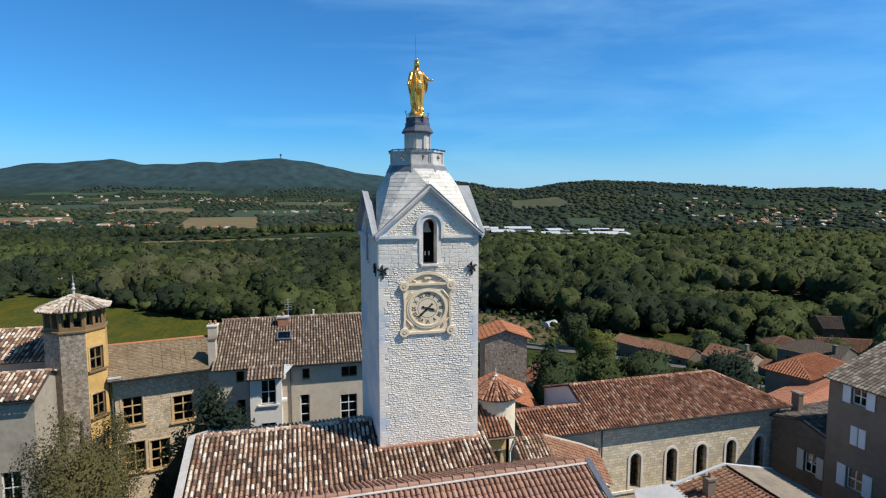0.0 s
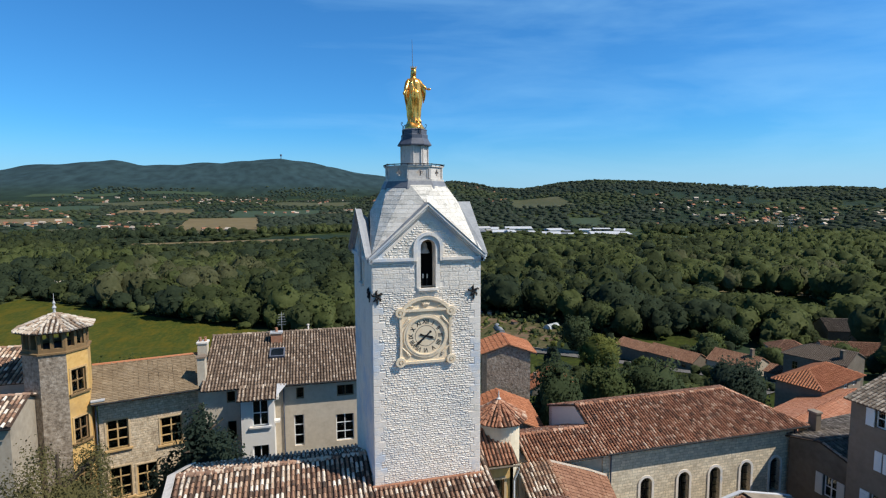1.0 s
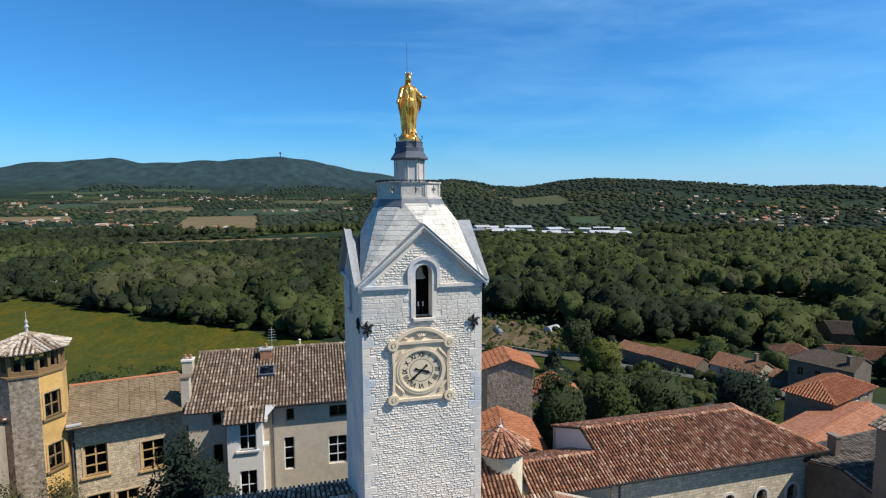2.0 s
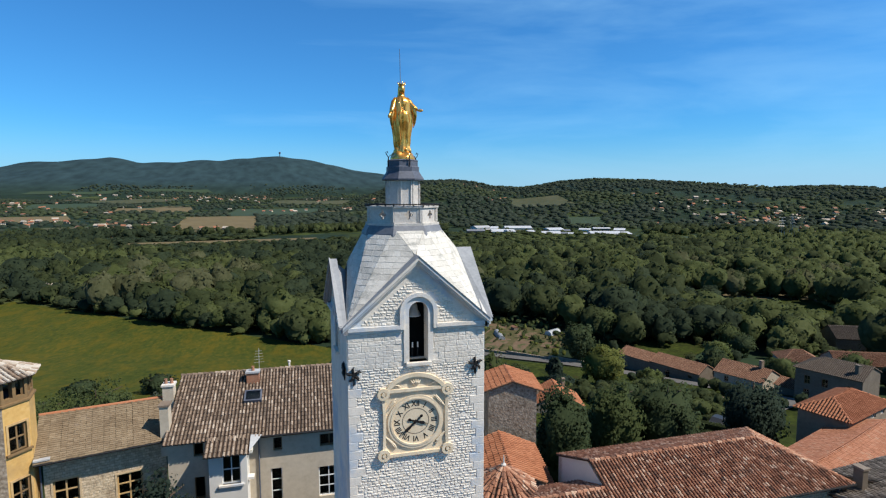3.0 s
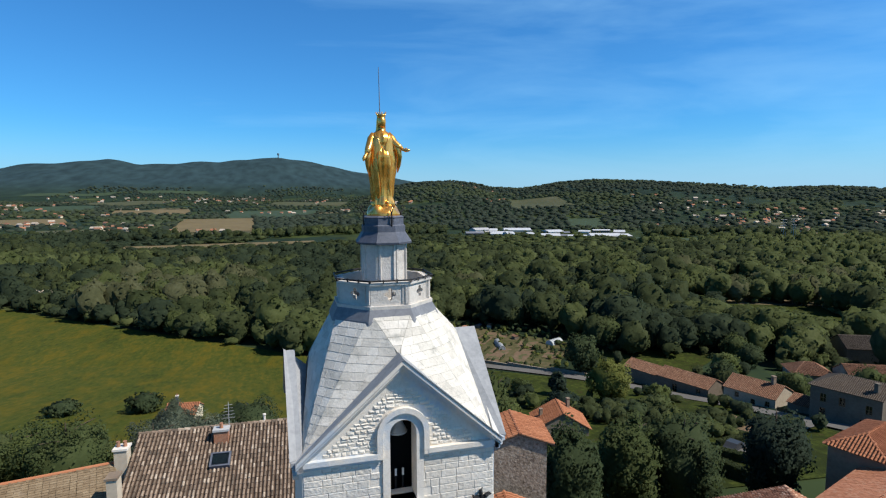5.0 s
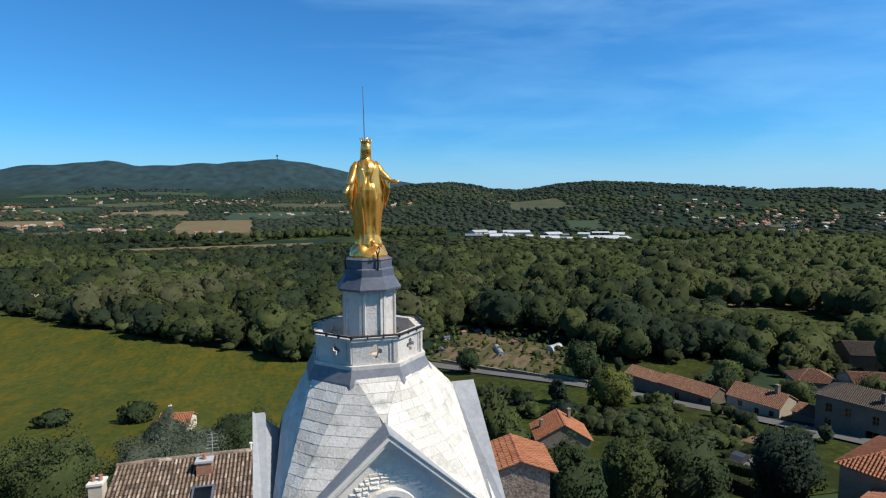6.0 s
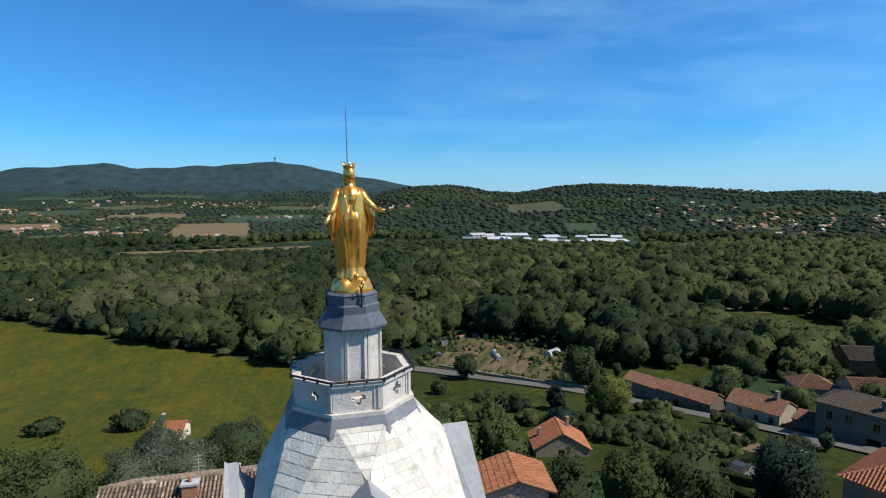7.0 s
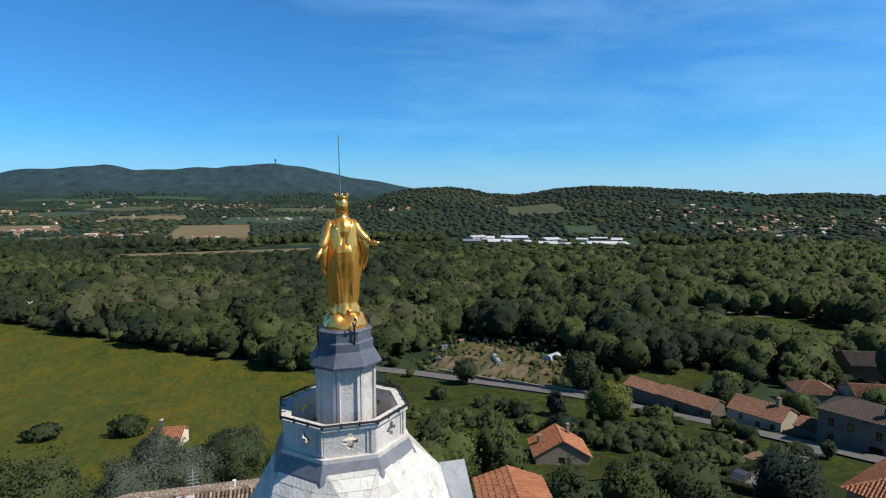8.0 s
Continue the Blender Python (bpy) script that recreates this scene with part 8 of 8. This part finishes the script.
def car(x, y, rz, paint, label):
    z = float(land(x, y)) + 0.25
    ob = thing("car", pose(x, y, z, 0, 0, rz), label, "car", "parked cars")
    side = [(-2.0, 0.35), (2.0, 0.35), (2.05, 0.75), (1.3, 0.88), (0.75, 1.38), (-0.9, 1.42), (-1.7, 0.95), (-2.05, 0.85)]
    part("body", Geo().extrude([(px, -0.85, pz) for px, pz in side], (0, 1.7, 0)), paint, ob)
    part("window_band", Geo().extrude([(px, -0.87, pz) for px, pz in [(-1.5, 0.95), (1.1, 0.92), (0.68, 1.30), (-0.85, 1.34)]], (0, 1.74, 0)), M_GLASS_DARK, ob)
    for wx in (-1.25, 1.25):
        for wy in (-0.85, 0.85):
            wheel = part("wheel", Geo().tube([(wx, wy - 0.1, 0.32), (wx, wy + 0.1, 0.32)], 0.32, 14), M_IRON, ob)
            part("rim", Geo().tube([(wx, wy - 0.11, 0.32), (wx, wy + 0.11, 0.32)], 0.18, 10), M_LEAD, wheel)
    return ob


car(62.0, 51.0, 25, M_PAINT_DARK, "dark grey parked car below the lane")
car(133, 74.0, 70, M_WHITE, "white parked car beside the farms")
drape("yard", [(60, 58), (74, 57), (78, 68), (66, 68)], M_SOIL, "bare brown yard beside the lane", "yard", up=0.35, n=14)
drape("drive", [(58, 49), (61, 48), (86, 57), (85, 60)], M_ASPHALT, "pale drive from the lane", "drive", up=0.45, n=16)
wall = thing("garden_wall", pose(0, 0, 0), "low stone wall along the lane", "wall")
for (xa, ya), (xb, yb) in zip([(41.4, 146), (57, 130), (66, 120.5)], [(57, 130), (66, 120.5), (73, 113)]):
    d = Vector((xb - xa, yb - ya, 0))
    z = float(land((xa + xb) / 2, (ya + yb) / 2))
    part("wall", Geo().box(0, -0.2, -1.5, d.length, 0.2, 0.9, pose(xa, ya, z, 0, 0, math.degrees(math.atan2(d.y, d.x)))), M_GREYRUBBLE, wall)

# ---------------------------------------------------------------- works and hamlets across the valley
rv = random.Random(21)


def shed_hall(sx, r, w, d, h, turn, roof_mat, wall_mat, label):
    x, y = spot(sx, r)
    ob = thing("works_hall", pose(x, y, float(land(x, y)) - 1, 0, 0, turn - 15), label, "hall", "works halls")
    part("wall", Geo().box(-w / 2, -d / 2, 0, w / 2, d / 2, h), wall_mat, ob)
    part("roof", Geo().extrude([(-w / 2 - 0.5, -d / 2 - 0.5, h), (-w / 2 - 0.5, d / 2 + 0.5, h), (-w / 2 - 0.5, 0, h + d * 0.10)][::-1], (w + 1, 0, 0)), roof_mat, ob)
    part("door", Geo().box(-w * 0.3, -d / 2 - 0.1, 1, -w * 0.18, -d / 2, h * 0.7), M_GREYWALL, ob)


rw = random.Random(33)
for k in range(18):
    sx = 824 + 290 * (k % 9 + rw.uniform(0.1, 0.9)) / 9
    far = 690 + 75 * (k // 9) + rw.uniform(-18, 18)
    shed_hall(sx, far, rw.choice([9, 14, 22, 36]), rw.uniform(12, 26), rw.uniform(2.2, 5.2), rw.uniform(-25, 25), rw.choice([M_METALROOF, M_METALROOF, M_METALROOF, M_LEAD, M_SKIRT]), rw.choice([M_GREYWALL, M_PLASTER, M_WHITEWALL]), "low works hall with a pale metal roof")
drape("works_yard", [spot(830, 675), spot(1110, 675), spot(1110, 760), spot(830, 760)], M_LAWN, "grass and paving of the works yard", "yard", up=1.0, n=12)


def far_house(kind, m):
    w, d, h = [(7.4, 6, 3.4), (6.4, 5.2, 2.6), (9.5, 6, 3.0)][kind]
    ob = thing("village_house", m, ["cream village house with a dull red roof", "pale bungalow with a terracotta roof", "long tan farmhouse with a pale tile roof"][kind], "house", "houses across the valley")
    part("wall", Geo().box(-w / 2, -d / 2, -3, w / 2, d / 2, h), [M_CREAMWALL, M_OLDPLASTER, M_FARMWALL][kind], ob)
    part("roof", Geo().extrude([(-w / 2 - 0.5, -d / 2 - 0.6, h - 0.1), (-w / 2 - 0.5, d / 2 + 0.6, h - 0.1), (-w / 2 - 0.5, 0, h + 2.4)][::-1], (w + 1, 0, 0)), [M_TILE_FARM, M_TILE_NEW_BROWN, M_TILE_PALE][kind], ob)
    for k in range(3):
        wd = part("window", Geo().box(-w / 2 + w * (k + 0.35) / 3, -d / 2 - 0.08, 1.2, -w / 2 + w * (k + 0.65) / 3, -d / 2, h - 1.2), M_FRAME, ob)
    return ob


MODELS = {}
HAMLETS = [(10, 1130, 70, 60, 10), (60, 1180, 60, 60, 9), (235, 1010, 90, 60, 12), (265, 930, 60, 40, 6), (180, 960, 50, 40, 4), (410, 2300, 190, 220, 44), (250, 2450, 260, 160, 30), (100, 1750, 160, 120, 10), (560, 2200, 120, 120, 10), (640, 1500, 90, 80, 8), (500, 1480, 120, 80, 9), (150, 1500, 150, 90, 8), (340, 830, 60, 20, 4),
           (1040, 1985, 55, 18, 14), (700, 1300, 40, 30, 6), (690, 2500, 70, 60, 6), (850, 1750, 60, 60, 5), (870, 1350, 40, 50, 4), (1290, 1080, 150, 200, 26), (1400, 1000, 130, 140, 20), (1230, 1300, 90, 120, 10), (1540, 1150, 70, 80, 6), (40, 2000, 120, 120, 10), (1470, 880, 60, 40, 4), (620, 820, 80, 20, 4), (1210, 520, 20, 15, 1), (30, 330, 14, 8, 1)]
for sx, r, spread, deep, count in HAMLETS:
    for _ in range(count):
        x, y = spot(sx, r)
        x, y = x + rv.gauss(0, spread * 0.55), y + rv.gauss(0, deep * 0.55)
        kind = rv.randrange(3)
        m = pose(x, y, float(land(x, y)) + 0.5, 0, 0, rv.uniform(-50, 30))
        if kind not in MODELS:
            MODELS[kind] = far_house(kind, m)
        else:
            copy_thing(MODELS[kind], m)

rt = np.random.default_rng(77)
sx, ra = rt.normal(1350, 75, 150), rt.uniform(860, 1300, 150)
at = np.array([spot(a, b) for a, b in zip(sx, ra)])
plant("village_trees", np.stack([at[:, 0], at[:, 1], rt.uniform(2.5, 5.5, 150), rt.uniform(4, 8.5, 150)], -1), LOW_T, M_LEAF_FAR_LIGHT, "garden trees between the village houses", "trees")
sx, ra = rt.uniform(815, 1120, 46), rt.uniform(655, 760, 46)
at = np.array([spot(a, b) for a, b in zip(sx, ra)])
plant("works_trees", np.stack([at[:, 0], at[:, 1], rt.uniform(2, 4.5, 46), rt.uniform(3, 6.5, 46)], -1), LOW_T, M_LEAF, "trees standing between the works halls", "trees")

# mast on the far ridge, power pylons in the plain
mx, my = spot(499, 3900)
mast = thing("radio_mast", pose(mx, my, float(land(mx, my))), "tall radio mast on the far ridge", "mast")
part("shaft", Geo().lathe([(3.5, 0), (2.0, 22)], 8), M_DARKLEAD, mast)
part("head", Geo().lathe([(5.5, 20), (6.5, 24), (6.5, 32), (3, 34)], 10), M_DARKLEAD, mast)
for sx, r in ((1384, 640), (1402, 660)):
    x, y = spot(sx, r)
    py = thing("power_pylon", pose(x, y, float(land(x, y))), "grey lattice power pylon above the trees", "pylon", "power pylons")
    for a, b in ((-1, -1), (1, -1), (1, 1), (-1, 1)):
        part("leg", Geo().tube([(2.2 * a, 2.2 * b, 0), (0.4 * a, 0.4 * b, 26)], 0.11, 4), M_LEAD, py)
    for z in (20, 23, 26):
        part("crossarm", Geo().tube([(-4, 0, z), (4, 0, z)], 0.1, 4), M_LEAD, py)

# ---------------------------------------------------------------- stones of the tower's faces
M_STONE_PIECE = surface("white_limestone_piece", [(0.55, 0.49, 0.405), (0.69, 0.62, 0.525), (0.78, 0.71, 0.61), (0.85, 0.785, 0.69)], 1.2, 0.9, bump=0.6, bump_scale=16, piece=0.45, stain=(0.60, 0.57, 0.52), stain_scale=0.45, stain_at=(0.52, 0.66))


def stone(m, x0, x1, z0, z1, out, r, rough=True):
    """A block with a pillowed, uneven face. Local x along the wall, y inwards."""
    c = min(0.02, (z1 - z0) * 0.2, (x1 - x0) * 0.15)
    j = (lambda: r.uniform(-0.012, 0.012)) if rough else (lambda: r.uniform(-0.002, 0.002))
    back = [(x0, 0.02, z0), (x1, 0.02, z0), (x1, 0.02, z1), (x0, 0.02, z1)]
    rim = [(x0, -out * 0.35, z0), (x1, -out * 0.35, z0), (x1, -out * 0.35, z1), (x0, -out * 0.35, z1)]
    k = c * (1.6 if rough else 0.5)
    top = [(x0 + k, -out + j(), z0 + k), (x1 - k, -out + j(), z0 + k), (x1 - k, -out + j(), z1 - k), (x0 + k, -out + j(), z1 - k)]
    vs = [m @ Vector(p) for p in back + rim + top]
    fs = []
    for a, b in ((0, 4), (4, 8)):
        fs += [(a + q, a + (q + 1) % 4, b + (q + 1) % 4, b + q) for q in range(4)]
    return vs, fs + [(8, 9, 10, 11)]


def face_stones(m, front, seed):
    r = random.Random(seed)
    joined, made = Geo(), 0
    z = 33.6
    while z < 45.6:
        dressed = 42.45 < z < 43.5
        h = r.uniform(0.13, 0.21) if dressed else r.uniform(0.072, 0.11)
        if z > 43.86:
            h = r.uniform(0.075, 0.11)
        if z < 43.7 < z + h:
            z = 43.87
            continue
        z1 = z + h
        lim = HW - 0.02 if z1 < 43.8 else HW * (1 - (z1 - 43.75) / 2.0) - 0.2
        if front and z1 < 42.44:
            lim = HW - QUOIN[int((z - 33.6) / 0.295) % len(QUOIN)] - 0.01
        if lim < 0.15:
            break
        x = -lim
        quoin = r.uniform(0.30, 0.62)
        while x < lim - 0.05:
            edge = (z1 < 43.7 and not (front and z1 < 42.44)) and (x < -lim + 0.05 or x > lim - 0.62)
            w = (r.uniform(0.2, 0.55) if dressed else r.uniform(0.10, 0.23)) if not edge else r.uniform(0.3, 0.6)
            x1 = min(lim, x + w)
            if lim - x1 < 0.12:
                x1 = lim
            xm, zm = (x + x1) / 2, (z + z1) / 2
            hole = abs(xm - OPEN_X) < 0.34 + (x1 - x) / 2 and zm > SILL - 0.12 and zm < SPRING + 0.1
            hole |= math.hypot(xm - OPEN_X, zm - SPRING) < 0.62 + (x1 - x) * 0.4 and zm > SPRING - 0.4
            hole |= abs(xm - OPEN_X) < 0.64 and 43.6 < zm < SPRING
            if front:
                hole |= abs(xm + 0.10) < 0.95 and 39.7 < zm < 41.6
            if not hole:
                smooth = dressed or edge
                g = 0.005 if smooth else r.uniform(0.004, 0.010)
                vs, fs = stone(m, x + g, x1 - g, z + g, z1 - g, (0.016 if smooth else r.uniform(0.010, 0.026)), r, not smooth)
                if front and made < 300 and z > 40.9:
                    part("stone", Geo().add(vs, fs), M_STONE_PIECE, tower)
                    made += 1
                else:
                    joined.add(vs, fs)
            x = x1
        z = z1
    part("rubble_facing", joined, M_STONE, tower, "small coursed limestone blocks", kind="stuff")


QUOIN = (0.30, 0.46, 0.26, 0.38, 0.52, 0.28, 0.44)
face_stones(SIDES[0], True, 7)
rq = random.Random(12)
for i in range(30):
    for sgn in (-1, 1):
        w = QUOIN[i % len(QUOIN)]
        a, b = sorted((sgn * (HW - 0.005), sgn * (HW - w)))
        vs, fs = stone(SIDES[0], a, b, 33.6 + 0.295 * i + 0.004, 33.6 + 0.295 * (i + 1) - 0.004, 0.018, rq, False)
        part("quoin", Geo().add(vs, fs), M_ASHLAR, tower)


# ---------------------------------------------------------------- single roof pieces, last
slab_roof()
for vs, fs in near_tiles[:300]:
    part("roof_tile", Geo().add(vs, fs), M_TILE_PIECE, church)
rest = Geo()
for vs, fs in near_tiles[300:]:
    rest.add(vs, fs)
if rest.v:
    part("roof_tiles", rest, M_TILE, church, kind="stuff")
